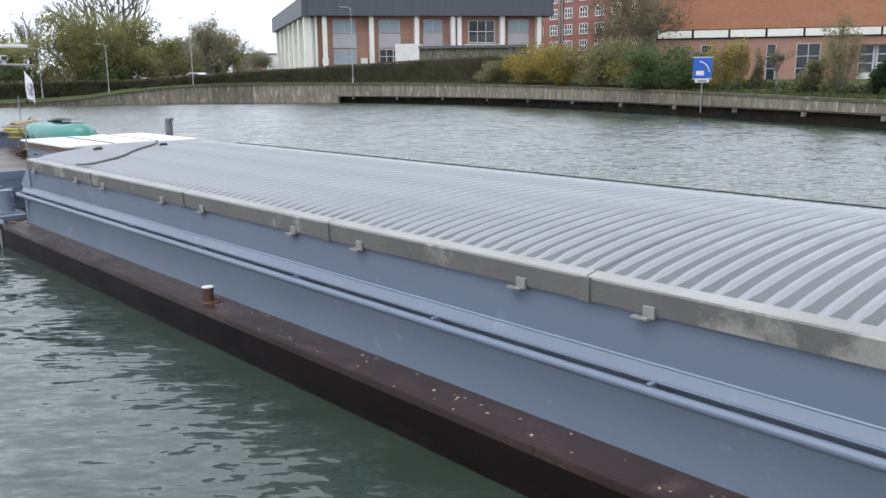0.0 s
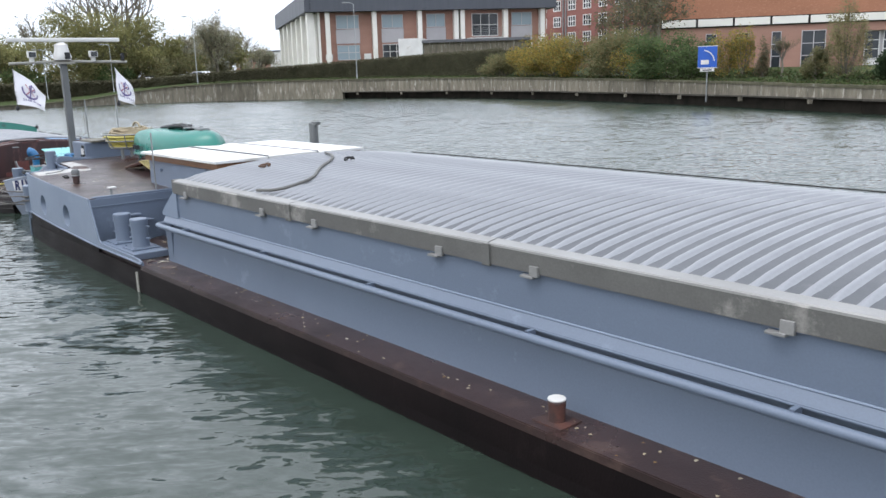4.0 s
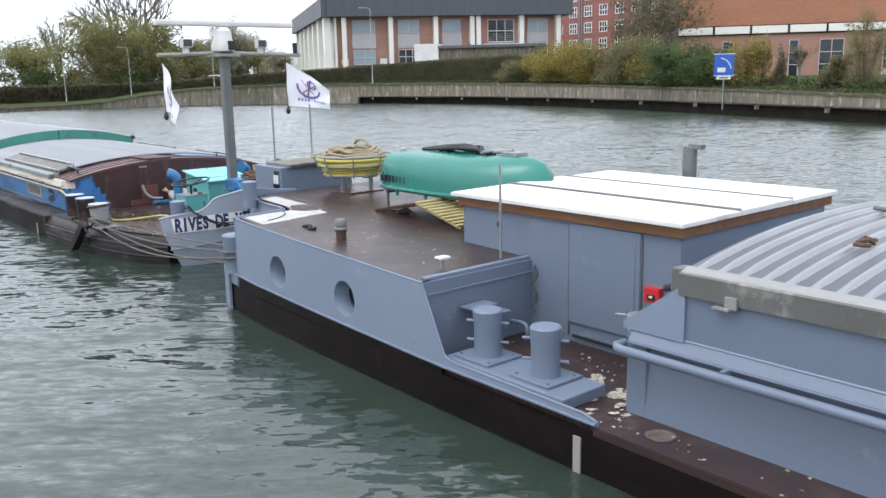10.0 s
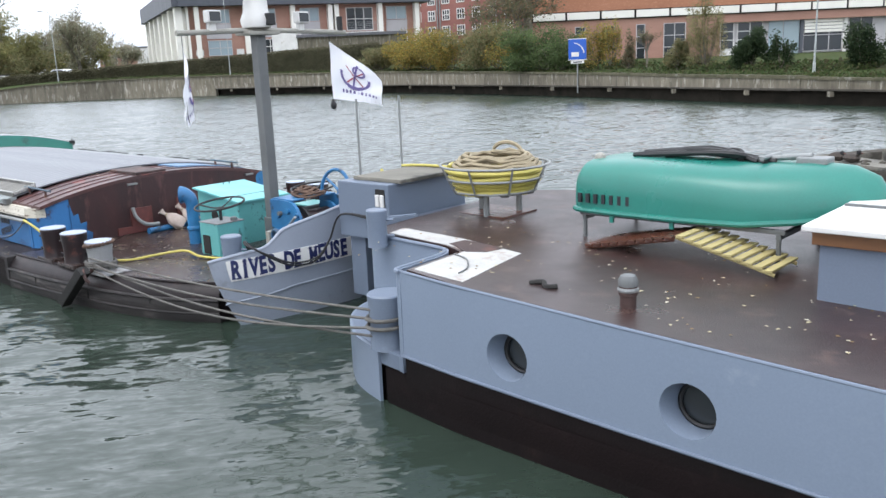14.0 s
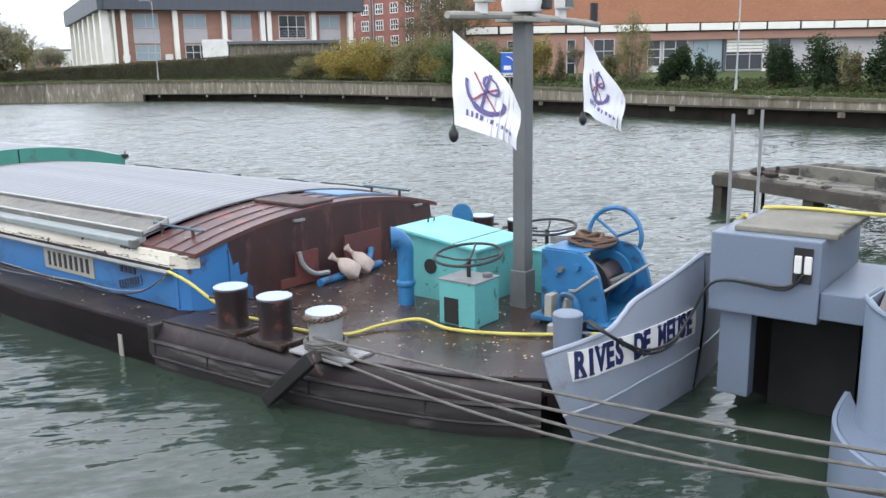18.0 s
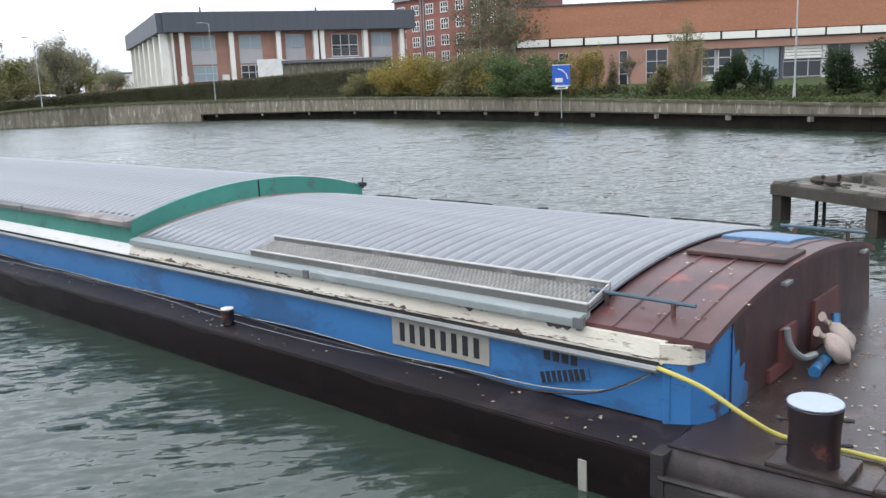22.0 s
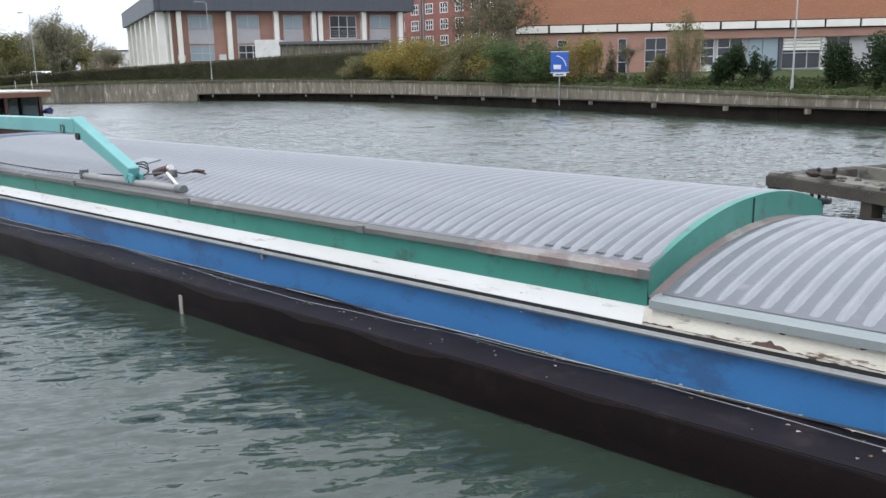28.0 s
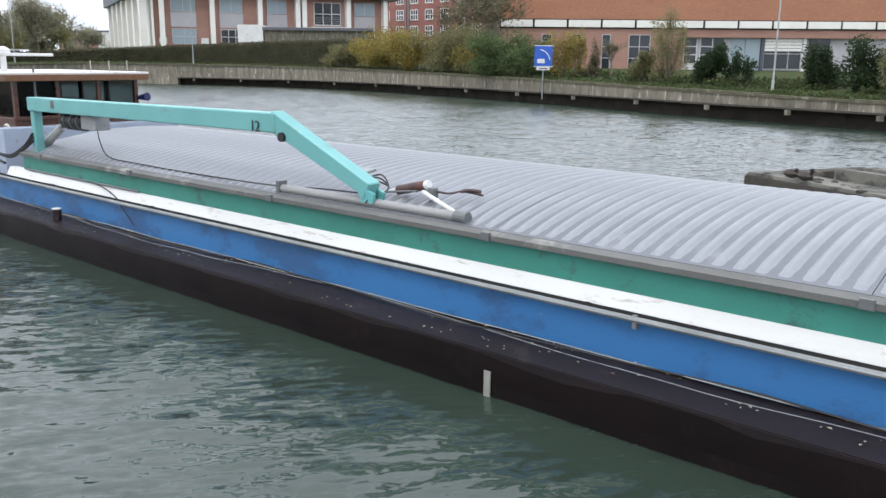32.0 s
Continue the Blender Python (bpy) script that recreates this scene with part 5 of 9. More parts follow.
for a, b in zip(px, px[1:]):
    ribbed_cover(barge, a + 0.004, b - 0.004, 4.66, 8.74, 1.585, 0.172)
    for s in (1, -1):
        Y = lambda y: y if s == 1 else 2 * YC - y
        part("cover_lip", profile_x([(Y(4.565), 1.415), (Y(4.56), 1.57), (Y(4.575), 1.58), (Y(4.60), 1.58), (Y(4.60), 1.415)], a + 0.012, b - 0.012), "lip", barge)
        part("cover_edge", profile_x([(Y(4.575), 1.572), (Y(4.588), 1.590), (Y(4.685), 1.607), (Y(4.685), 1.57)], a + 0.008, b - 0.008), "lip_top", barge)
    part("joint_strap", box(b - 0.045, b + 0.045, 4.545, 4.57, 1.40, 1.585, 0.006), "lip", barge)
for cx in [-15.81] + [j + d for j in [-13.1 + 3.16 * i for i in range(7)] for d in (-0.6, 0.53)]:
    c = part("cover_clip", box(cx - 0.045, cx + 0.045, 4.545, 4.575, 1.39, 1.475, 0.005), "lip_top", barge)
    part("clip_foot", box(cx - 0.13, cx + 0.0, 4.53, 4.585, 1.375, 1.395, 0.004), "lip_top", c)
part("end_flap", box(-16.3, -16.22, 4.58, 4.72, 1.42, 1.60, 0.01), "lip", barge)
# high after deck with portholes
PORTS = ((-21.46, 0.765), (-19.99, 0.735))
ya = [(-18.68, 4.17), (-20.5, 4.2), (-22.0, 4.25), (-22.66, 4.30)]
bul = bmesh.new()
# side plating with two round openings, cut from strips round each port
def side_y(x):
    for (x0, y0), (x1, y1) in zip(ya, ya[1:]):
        if x1 <= x <= x0:
            return y0 + (y1 - y0) * (x0 - x) / (x0 - x1)
    return ya[-1][1] if x < ya[-1][0] else ya[0][1]
def sheer(x):
    return 1.135 + 0.03 * max(0, -18.7 - x)
def rail_low(x):
    return 0.41 + 0.022 * max(0, -18.4 - x)
def plate_v(x, z):
    return bul.verts.new((x, side_y(x), z))
cuts = [-18.68]
for i_, (pxx, pz) in enumerate(sorted(PORTS, reverse=True)):
    cuts += [pxx + 0.36, pxx - 0.36]
cuts.append(-22.66)
for i_ in range(len(cuts) - 1):
    a, b = cuts[i_], cuts[i_ + 1]
    if i_ % 2 == 0:
        bul.faces.new((plate_v(a, rail_low(a)), plate_v(b, rail_low(b)), plate_v(b, sheer(b)), plate_v(a, sheer(a))))
    else:
        pxx = (a + b) / 2
        pz = dict(PORTS)[pxx] if pxx in dict(PORTS) else 0.83
        n = 32
        ring = []
        outer = []
        for k_ in range(n):
            t = 2 * math.pi * k_ / n
            cx_, sz_ = math.cos(t), math.sin(t)
            ring.append(plate_v(pxx + 0.195 * cx_, pz + 0.185 * sz_))
            m_ = max(abs(cx_), abs(sz_))
            ox = pxx + 0.36 * cx_ / m_
            oz = rail_low(ox) + (sheer(ox) - rail_low(ox)) * (0.5 + 0.5 * sz_ / m_)
            outer.append(plate_v(ox, oz))
        for k_ in range(n):
            bul.faces.new((ring[k_], ring[(k_ + 1) % n], outer[(k_ + 1) % n], outer[k_]))
        # deep conical recess behind the opening
        inner = [bul.verts.new((pxx + 0.17 * math.cos(2 * math.pi * k_ / n) + 0.03, side_y(pxx) + 0.19, pz + 0.165 * math.sin(2 * math.pi * k_ / n))) for k_ in range(n)]
        for k_ in range(n):
            bul.faces.new((ring[k_], inner[k_], inner[(k_ + 1) % n], ring[(k_ + 1) % n]))
bmesh.ops.remove_doubles(bul, verts=bul.verts[:], dist=0.0005)
part("bulwark_plating", bul, "grey_blue_pale", barge, "grey-blue side plating with two deep portholes", smooth=True)
for pxx, pz in PORTS:
    y_ = side_y(pxx) + 0.175
    pg = part("porthole_glass", (lambda b: (b.transform(Matrix.Translation((pxx + 0.03, y_, pz)) @ Matrix.Diagonal((1.12, 1, 1.08, 1))), b)[1])(rod((0, 0, 0), (0, 0.02, 0), 0.15, seg=28)), "glass_dark", barge)
    part("porthole_ring", tube([(pxx + 0.03 + 0.155 * math.cos(t), y_ - 0.015, pz + 0.15 * math.sin(t)) for t in [2 * math.pi * i / 28 for i in range(28)]], 0.016, 6, loop=True), "black", pg)
sk_x = [-18.4 - 0.3 * i for i in range(15)]
part("hull_strake", ribbon([(x, side_y(x) - 0.002) for x in sk_x[::-1]], 0.25, [rail_low(x) + 0.005 for x in sk_x[::-1]], 0.06), "hull_dark", barge, "tarred upper hull strake")
part("sheer_rail", tube([(x, side_y(x) + 0.012, sheer(x)) for x in [-18.66 - 0.25 * i for i in range(17)]], 0.015, 8), "grey_blue", barge, smooth=True)
part("guard_line", tube([(x, side_y(x) - 0.006, rail_low(x) + 0.01) for x in [-16.62 - 0.3 * i for i in range(21)]], 0.014, 8), "grey_blue", barge, smooth=True)
slope = bmesh.new()
q_ = [slope.verts.new(p) for p in ((-18.68, 4.17, 0.40), (-18.68, 4.17, 1.135), (-18.38, 4.17, 0.53), (-18.30, 4.17, 0.485), (-16.75, 4.17, 0.47), (-16.62, 4.17, 0.44), (-16.62, 4.17, 0.40),
                                   (-18.68, 4.20, 0.40), (-18.68, 4.20, 1.135), (-18.38, 4.20, 0.53), (-18.30, 4.20, 0.485), (-16.75, 4.20, 0.47), (-16.62, 4.20, 0.44), (-16.62, 4.20, 0.40))]
slope.faces.new(q_[:7])
slope.faces.new(q_[7:][::-1])
for i_ in range(7):
    slope.faces.new((q_[i_], q_[(i_ + 1) % 7], q_[7 + (i_ + 1) % 7], q_[7 + i_]))
bmesh.ops.recalc_face_normals(slope, faces=slope.faces[:])
part("low_bulwark", slope, "grey_blue_pale", barge)
part("bulwark_cap", tube([(-18.67, 4.18, 1.13), (-18.385, 4.18, 0.545), (-18.33, 4.18, 0.50), (-18.25, 4.18, 0.487), (-16.75, 4.18, 0.472), (-16.63, 4.18, 0.44)], 0.014, 8), "grey_blue", barge, smooth=True)
# raised after deck
up_deck = [(-18.68, 4.20), (-20.5, 4.23), (-22.0, 4.28), (-22.60, 4.36), (-22.66, 5.11), (-22.9, 5.20), (-23.7, 5.23), (-23.98, 5.38), (-24.04, 6.0), (-24.12, 7.4), (-24.05, 8.1), (-22.64, 9.07), (-18.68, 9.2), (-18.68, 7.9), (-19.7, 7.9), (-19.7, 5.62), (-18.82, 5.62)]
part("after_deck", slab(up_deck, lambda x, y: sheer(x) - 0.10, lambda x, y: sheer(x) + 0.01), "brown_deck", barge, "wet oxide-brown after deck")
part("deck_front", box(-18.72, -18.66, 4.2, 5.62, 0.38, 1.13), "grey_blue", barge)
part("front_coaming", box(-18.76, -18.69, 4.25, 5.62, 1.08, 1.165, 0.008), "grey_blue", barge)
part("front_strip", box(-18.665, -18.645, 4.22, 5.6, 1.0, 1.02, 0.003), "grey_blue", barge)
part("side_plating_far", ribbon([(-18.68, 9.23), (-22.66, 9.1)], 0.4, 1.14, 0.03), "grey_blue", barge)
# stern
st_near = [(-22.64, 4.30), (-22.95, 4.34), (-23.25, 4.43), (-23.56, 4.58), (-23.96, 4.93), (-24.17, 5.4), (-24.22, 6.0)]
sp_l = smooth_line([(-22.62, 4.292, 1.25), (-22.70, 4.33, 1.25), (-22.73, 4.45, 1.25), (-22.74, 4.88, 1.255), (-22.80, 5.06, 1.26), (-22.96, 5.13, 1.262), (-23.65, 5.15, 1.285), (-23.92, 5.20, 1.36), (-24.04, 5.36, 1.40), (-24.08, 5.6, 1.36), (-24.08, 6.02, 1.32)], 5)
part("stern_plating", ribbon([(p.x, p.y) for p in sp_l][::-1], 0.42, [p.z for p in sp_l][::-1], 0.035), "grey_blue_pale", barge, smooth=True)
part("stern_cap", tube([(p.x, p.y, p.z) for p in sp_l], 0.02, 8), "grey_blue", barge, smooth=True)
part("stern_plating", ribbon([(-24.08, 7.36), (-24.02, 8.1), (-22.7, 9.05)], 0.42, 1.25, 0.03), "grey_blue", barge)
part("stern_shelf", slab([(-22.62, 4.28)] + [(p.x, p.y) for p in smooth_line([(x, y, 0) for x, y in st_near], 4)][1:] + [(-24.0, 5.4), (-23.0, 5.3), (-22.62, 5.0)], 0.36, 0.50, bevel=0.008), "grey_blue", barge)
part("stern_hull", ribbon([(p.x - 0.012, p.y - 0.014) for p in smooth_line([(-22.95, 4.36, 0), (-23.25, 4.45, 0), (-23.55, 4.60, 0), (-23.95, 4.95, 0), (-24.16, 5.4, 0), (-24.21, 6.0, 0)], 6)], -0.5, 0.49, 0.03), "grey_blue_pale", barge, "grey painted stern quarter", smooth=True)
part("rudder_trunk", box(-25.36, -24.5, 6.02, 7.34, 0.96, 1.62, 0.015), "grey_blue", barge, "grey steering box overhanging the stern")
part("trunk_lid", box(-25.22, -24.42, 6.15, 7.25, 1.62, 1.665, 0.012), "concrete_old", barge, "weathered grey-brown board lid")
part("trunk_step", box(-24.5, -23.95, 6.06, 7.3, 1.0, 1.22, 0.012), "grey_blue", barge)
part("socket_recess", box(-24.70, -24.56, 6.005, 6.05, 1.28, 1.56), "dark", barge)
for dx in (0.0, 0.075):
    part("socket", box(-24.69 + dx, -24.635 + dx, 5.985, 6.03, 1.36, 1.5, 0.01), "white", barge)
part("rudder_blade", box(-25.0, -24.3, 6.62, 6.78, -0.5, 0.98), "dark", barge)
part("stern_counter", box(-25.34, -24.16, 6.8, 8.3, -0.5, 0.94), "hull_dark", barge)
part("rudder_post", box(-25.28, -25.02, 6.1, 6.25, 0.22, 0.97, 0.01), "grey_blue", barge)
bollard(barge, -23.68, 5.06, 1.20, 0.10, 0.37, "grey_blue", pins=1, label="small grey bitt")
bollard(barge, -22.95, 4.45, 0.49, 0.172, 0.50, "grey_blue", pins=1, label="thick grey stern bollard")
# bollards on the well deck
part("bollard_bed", box(-18.42, -16.98, 4.21, 4.72, 0.40, 0.50, 0.015), "grey_blue", barge)
for bx in (-18.12, -17.42):
    part("bollard_plate", box(bx - 0.22, bx + 0.22, 4.27, 4.69, 0.50, 0.525, 0.006), "grey_blue", barge)
    for dx_, dy_ in ((-0.18, 0.05), (0.18, 0.05), (-0.18, 0.36), (0.18, 0.36)):
        part("bolt", rod((bx + dx_, 4.27 + dy_, 0.52), (bx + dx_, 4.27 + dy_, 0.54), 0.016, seg=6), "grey_blue", barge)
    bollard(barge, bx, 4.48, 0.525, 0.125, 0.42, "grey_blue", pins=2, label="grey twin bollard")
bollard(barge, -9.0, 4.36, 0.40, 0.065, 0.17, "rust", "white", label="small rusty deck bollard")
part("bollard_foot", box(-9.14, -8.86, 4.24, 4.48, 0.398, 0.41), "rust", barge)
bollard(barge, 3.5, 4.36, 0.40, 0.065, 0.17, "rust", "white", label="small rusty deck bollard")
part("step_plate", box(-18.64, -18.45, 4.60, 4.92, 0.83, 0.845, 0.004), "grey_blue", barge)
part("step_plate", box(-18.64, -18.47, 4.86, 5.12, 0.72, 0.735, 0.004), "grey_blue", barge)
part("tap_bracket", tube(smooth_line([(-18.64, 5.28, 0.56), (-18.48, 5.28, 0.57), (-18.42, 5.28, 0.53), (-18.42, 5.28, 0.42)], 4), 0.022, 8), "grey_blue", barge, smooth=True)
for x in (-16.78, 2.0):
    part("draught_mark", box(x - 0.035, x + 0.035, 4.136, 4.15, -0.12, 0.29), "plate", barge, "pale draught scale")
# wheelhouse-like hatch house with a white roof
part("house_wall", box(-19.70, -16.92, 5.60, 8.1, 0.39, 1.62, 0.008), "grey_blue", barge, "grey-blue hatch house wall")
part("house_fascia", box(-19.74, -16.88, 5.55, 8.16, 1.585, 1.685, 0.006), "wood", barge, "brown timber fascia")
for k in range(3):
    y0 = 5.49 + k * 0.905
    part("roof_panel", profile_x([(y0 + 0.006, 1.685), (y0 + 0.899, 1.685), (y0 + 0.899, 1.73 + 0.01 * (k == 1)), (y0 + 0.006, 1.725 + 0.01 * (k == 1))], -19.80, -16.84, bevel=0.006), "white", barge, "white roof panel")
    if k:
        part("roof_seam", box(-19.78, -16.86, y0 - 0.02, y0 + 0.02, 1.70, 1.748), "mast", barge)
part("house_door", box(-18.15, -17.32, 5.575, 5.605, 0.60, 1.57, 0.004), "grey_blue", barge, "grey steel door panel")
part("side_panel", box(-18.72, -18.17, 5.59, 5.605, 0.45, 1.54, 0.003), "grey_blue", barge, "flush grey wall panel")
for sx_ in (-18.162, -17.312):
    part("panel_seam", box(sx_ - 0.005, sx_ + 0.005, 5.582, 5.598, 0.46, 1.56), "mast", barge)
part("door_sill", box(-18.1, -17.38, 5.57, 5.60, 0.455, 0.475), "black", barge)
part("vent_knob", rod((-19.15, 5.62, 1.44), (-19.15, 5.55, 1.44), 0.025), "grey_blue", barge)
part("door_post", rod((-17.38, 5.585, 0.42), (-17.38, 5.585, 1.58), 0.02), "grey_blue", barge)
part("chimney", lathe([(0.085, 0.4), (0.085, 2.06), (0.07, 2.08)], (-18.76, 8.42, 0), 14), "mast", barge, "dark stove pipe")
part("chimney_cap", box(-18.76, -18.58, 8.37, 8.47, 2.04, 2.10, 0.01), "mast", barge)
rb = part("alarm_box", box(-17.24, -17.08, 5.53, 5.60, 0.98, 1.12, 0.008), surf("red_enamel", (0.52, 0.022, 0.03), (0.44, 0.02, 0.026), 4, 0.4, 0.0), barge, "small red wall box")
part("alarm_button", box(-17.20, -17.12, 5.522, 5.532, 1.005, 1.06, 0.004), "dark", rb)
part("alarm_mark", box(-17.175, -17.145, 5.519, 5.523, 1.03, 1.048), "white", rb)
part("grip_pipe", rod((-16.62, 5.0, 1.315), (-16.15, 5.0, 1.46), 0.026), "mast", barge)
part("grip_end", rod((-16.64, 5.0, 1.31), (-16.58, 5.0, 1.328), 0.032), "black", barge)
tk = thing("steel_flask", (-17.12, 5.3, 0.4), "galvanised steel flask standing on the well deck", "flask", ride=True)
part("body", lathe([(0.072, 0.4), (0.08, 0.42), (0.08, 0.84), (0.07, 0.86)], (-17.12, 5.3, 0), 20), "dirty_plate", tk, smooth=True)
part("lid", lathe([(0.09, 0.862), (0.095, 0.875), (0.095, 0.925), (0.085, 0.94)], (-17.12, 5.3, 0), 20), "lip_top", tk, smooth=True)
part("handle", tube([(-17.2, 5.24, 0.93), (-17.27, 5.2, 0.93), (-17.27, 5.18, 0.93)], 0.01, 6), "steel", tk)
part("vent_pipe", lathe([(0.058, 0), (0.058, 0.12), (0.068, 0.125), (0.068, 0.20), (0.05, 0.21)], (-20.66, 4.62, 1.17), 14), "rust", barge, "rusty deck vent", smooth=True)
part("vent_dome", lathe([(0.069, 0.19), (0.070, 0.235), (0.052, 0.265), (0.02, 0.275)], (-20.66, 4.62, 1.17), 14), "mast", barge, "grey vent cap", smooth=True)
part("vent_collar", lathe([(0.072, 0.15), (0.076, 0.165), (0.072, 0.18)], (-20.66, 4.62, 1.17), 14), "steel", barge)
part("signal_pole", rod((-18.86, 5.35, 1.1), (-18.86, 5.35, 2.1), 0.013), "steel", barge)
for x, y in ((-25.36, 6.4), (-25.34, 7.1)):
    part("flag_staff", rod((x, y, 1.6), (x, y, 2.55), 0.015), "steel", barge)
part("deck_lamp", box(-18.97, -18.87, 4.58, 4.70, 1.25, 1.272, 0.004), "white", barge)
part("deck_lamp_stem", rod((-18.92, 4.63, 1.14), (-18.92, 4.63, 1.24), 0.02), "steel", barge)
part("anti_slip_patch", slab([(-23.70, 5.25), (-23.75, 5.5), (-22.93, 5.5), (-22.17, 5.38), (-21.98, 4.36), (-22.56, 4.40), (-22.62, 5.14), (-22.9, 5.22)], lambda x, y: sheer(x) + 0.0, lambda x, y: sheer(x) + 0.014), surf("worn_white_patch", (0.46, 0.455, 0.44), (0.38, 0.375, 0.36), 4, 0.7, 0.3, stain=(0.34, 0.29, 0.26), amount=0.30, stain_scale=4.5), barge, "worn white deck paint")
part("rust_patch", slab([(-22.92, 5.26), (-22.90, 5.47), (-22.62, 5.46), (-22.40, 5.40), (-22.44, 5.22), (-22.60, 5.12)], lambda x, y: sheer(x) + 0.013, lambda x, y: sheer(x) + 0.017), "rust", barge, "rusted spot in the white deck paint")
part("deck_wire", tube(smooth_line([(-22.62, 4.98, sheer(-22.6) + 0.02), (-22.40, 4.90, sheer(-22.4) + 0.024), (-22.22, 4.70, sheer(-22.2) + 0.022), (-22.16, 4.52, sheer(-22.16) + 0.02)], 5), 0.007, 6), "mast", barge, smooth=True)
# flaked remains of cream paint on the well deck
FLAKE = surf("cream_paint_flakes", (0.50, 0.47, 0.39), (0.36, 0.33, 0.27), 8, 0.8, 0.3, stain=(0.20, 0.15, 0.12), amount=0.25, stain_scale=9)
fl_r, fl = random.Random(77), bmesh.new()
for _ in range(9000):
    fx_, fy_ = fl_r.uniform(-17.65, -16.60), fl_r.uniform(4.28, 5.18)
    d_ = math.hypot((fx_ + 16.98) / 0.36 + (fy_ - 4.75) * 0.9, (fy_ - 4.78) / 0.42)
    if 0.10 + noise.noise(Vector((fx_ * 5.0, fy_ * 5.0, 2.0))) * 0.9 + noise.noise(Vector((fx_ * 16.0, fy_ * 16.0, 5.0))) * 0.5 < d_ * 0.34 or (fx_ > -16.70 and fy_ > 4.56):
        continue
    a0_, r_ = fl_r.uniform(0, 6.28), fl_r.uniform(0.005, 0.016)
    fl.faces.new([fl.verts.new((fx_ + r_ * fl_r.uniform(0.5, 1.2) * math.cos(a0_ + k * 1.2566), fy_ + r_ * fl_r.uniform(0.5, 1.2) * math.sin(a0_ + k * 1.2566), 0.4035 + 0.0015 * fl_r.random())) for k in range(5)])
bmesh.ops.recalc_face_normals(fl, faces=fl.faces[:])
for f_ in fl.faces:
    if f_.normal.z < 0:
        f_.normal_flip()
tagged(part("paint_flakes", fl, FLAKE, barge, "flaking remains of cream deck paint"), kind="stuff")
sp_ = bmesh.new()
bmesh.ops.create_circle(sp_, cap_ends=True, radius=0.11, segments=20, matrix=Matrix.Translation((-16.22, 4.40, 0.404)))
part("worn_spot", sp_, surf("worn_deck_spot", (0.16, 0.125, 0.11), (0.07, 0.045, 0.04), 9, 0.7, 0.3), barge, "pale worn spot on the side deck")
for k in range(11):
    cz, cxx = 1.06 - 0.034 * k, -18.60 + 0.03 * math.sin(k * 0.9)
    part("chain_link", tube([(cxx + (0.018 * math.cos(t) if k % 2 else 0), 5.57 + (0 if k % 2 else 0.018 * math.cos(t)), cz + 0.026 * math.sin(t)) for t in [2 * math.pi * i / 10 for i in range(10)]], 0.0045, 5, loop=True), "mast", barge)
part("chain_hook", tube(smooth_line([(-18.60, 5.55, 0.69), (-18.62, 5.55, 0.64), (-18.59, 5.55, 0.61), (-18.57, 5.55, 0.64)], 4), 0.007, 6), "mast", barge)

# loose things on the leading barge
solid("rag_scrap", tube(smooth_line([(-21.55, 4.66, 1.235), (-21.45, 4.70, 1.25), (-21.38, 4.64, 1.235), (-21.30, 4.68, 1.24)], 4), 0.022, 6), "dark", (-21.4, 4.67, 1.2), "dark scrap of rubber lying on the after deck", "rag", ride=True, smooth=True)
hose = solid("air_hose", tube(smooth_line([(x, y, arch(y, 4.66, 8.74, 1.585, 0.172) + 0.047) for x, y in ((-15.9, 6.85), (-15.4, 6.65), (-14.93, 6.32), (-14.48, 5.88), (-14.17, 5.62), (-13.94, 5.43), (-13.80, 5.24), (-13.74, 5.03), (-13.74, 4.86), (-13.84, 4.76), (-14.05, 4.70))], 6), 0.019, 8), "lip", (-14.5, 5.5, 1.7), "grey rubber hose lying across the ribbed cover", "hose", ride=True, smooth=True)
for i_, (x, y) in enumerate(((-15.40, 5.55), (-14.71, 6.46))):
    z = arch(y, 4.66, 8.74, 1.585, 0.172) + 0.02
    cb = bmesh.new()
    for k in range(1):
        tube([(x + 0.05 * math.sin(3.3 * t + i_), y + 0.07 * math.cos(t * 1.7), z + 0.03 + 0.03 * max(0, math.sin(t * 2.2))) for t in [0.4 * j for j in range(12)]], 0.016 if i_ == 0 else 0.012, 6, bm=cb)
    solid("rag_bundle", cb, "collar_rope" if i_ == 0 else "black", (x, y, z), "knotted rag of brown rope on the hold cover" if i_ == 0 else "black scrap of rope on the hold cover", "rope", ride=True)
basket = thing("hose_basket", (-24.15, 7.1, 1.2), "round steel basket full of coiled yellow hose", "basket", ride=True)
BC = Vector((-23.52, 6.72, 0))
for r, z in ((0.60, 1.83), (0.53, 1.69), (0.45, 1.55)):
    part("hoop", tube([BC + Vector((r * math.cos(t), r * math.sin(t), z)) for t in [2 * math.pi * i / 28 for i in range(28)]], 0.014, 6, loop=True), "steel", basket)
for k in range(8):
    a = 2 * math.pi * k / 8 + 0.2
    part("stave", tube([BC + Vector((r * math.cos(a), r * math.sin(a), z)) for r, z in ((0.605, 1.84), (0.535, 1.69), (0.455, 1.53), (0.2, 1.49))], 0.012, 6), "steel", basket)
for k in range(3):
    a = 2 * math.pi * k / 3 - 1.3
    part("leg", rod(BC + Vector((0.26 * math.cos(a), 0.26 * math.sin(a), 1.16)), BC + Vector((0.26 * math.cos(a), 0.26 * math.sin(a), 1.53)), 0.035), "steel", basket)
part("base_board", box(-23.95, -23.2, 6.45, 7.05, 1.27, 1.3, 0.005), "wood_dark", basket)
coil = bmesh.new()
rr = random.Random(5)
pts = []
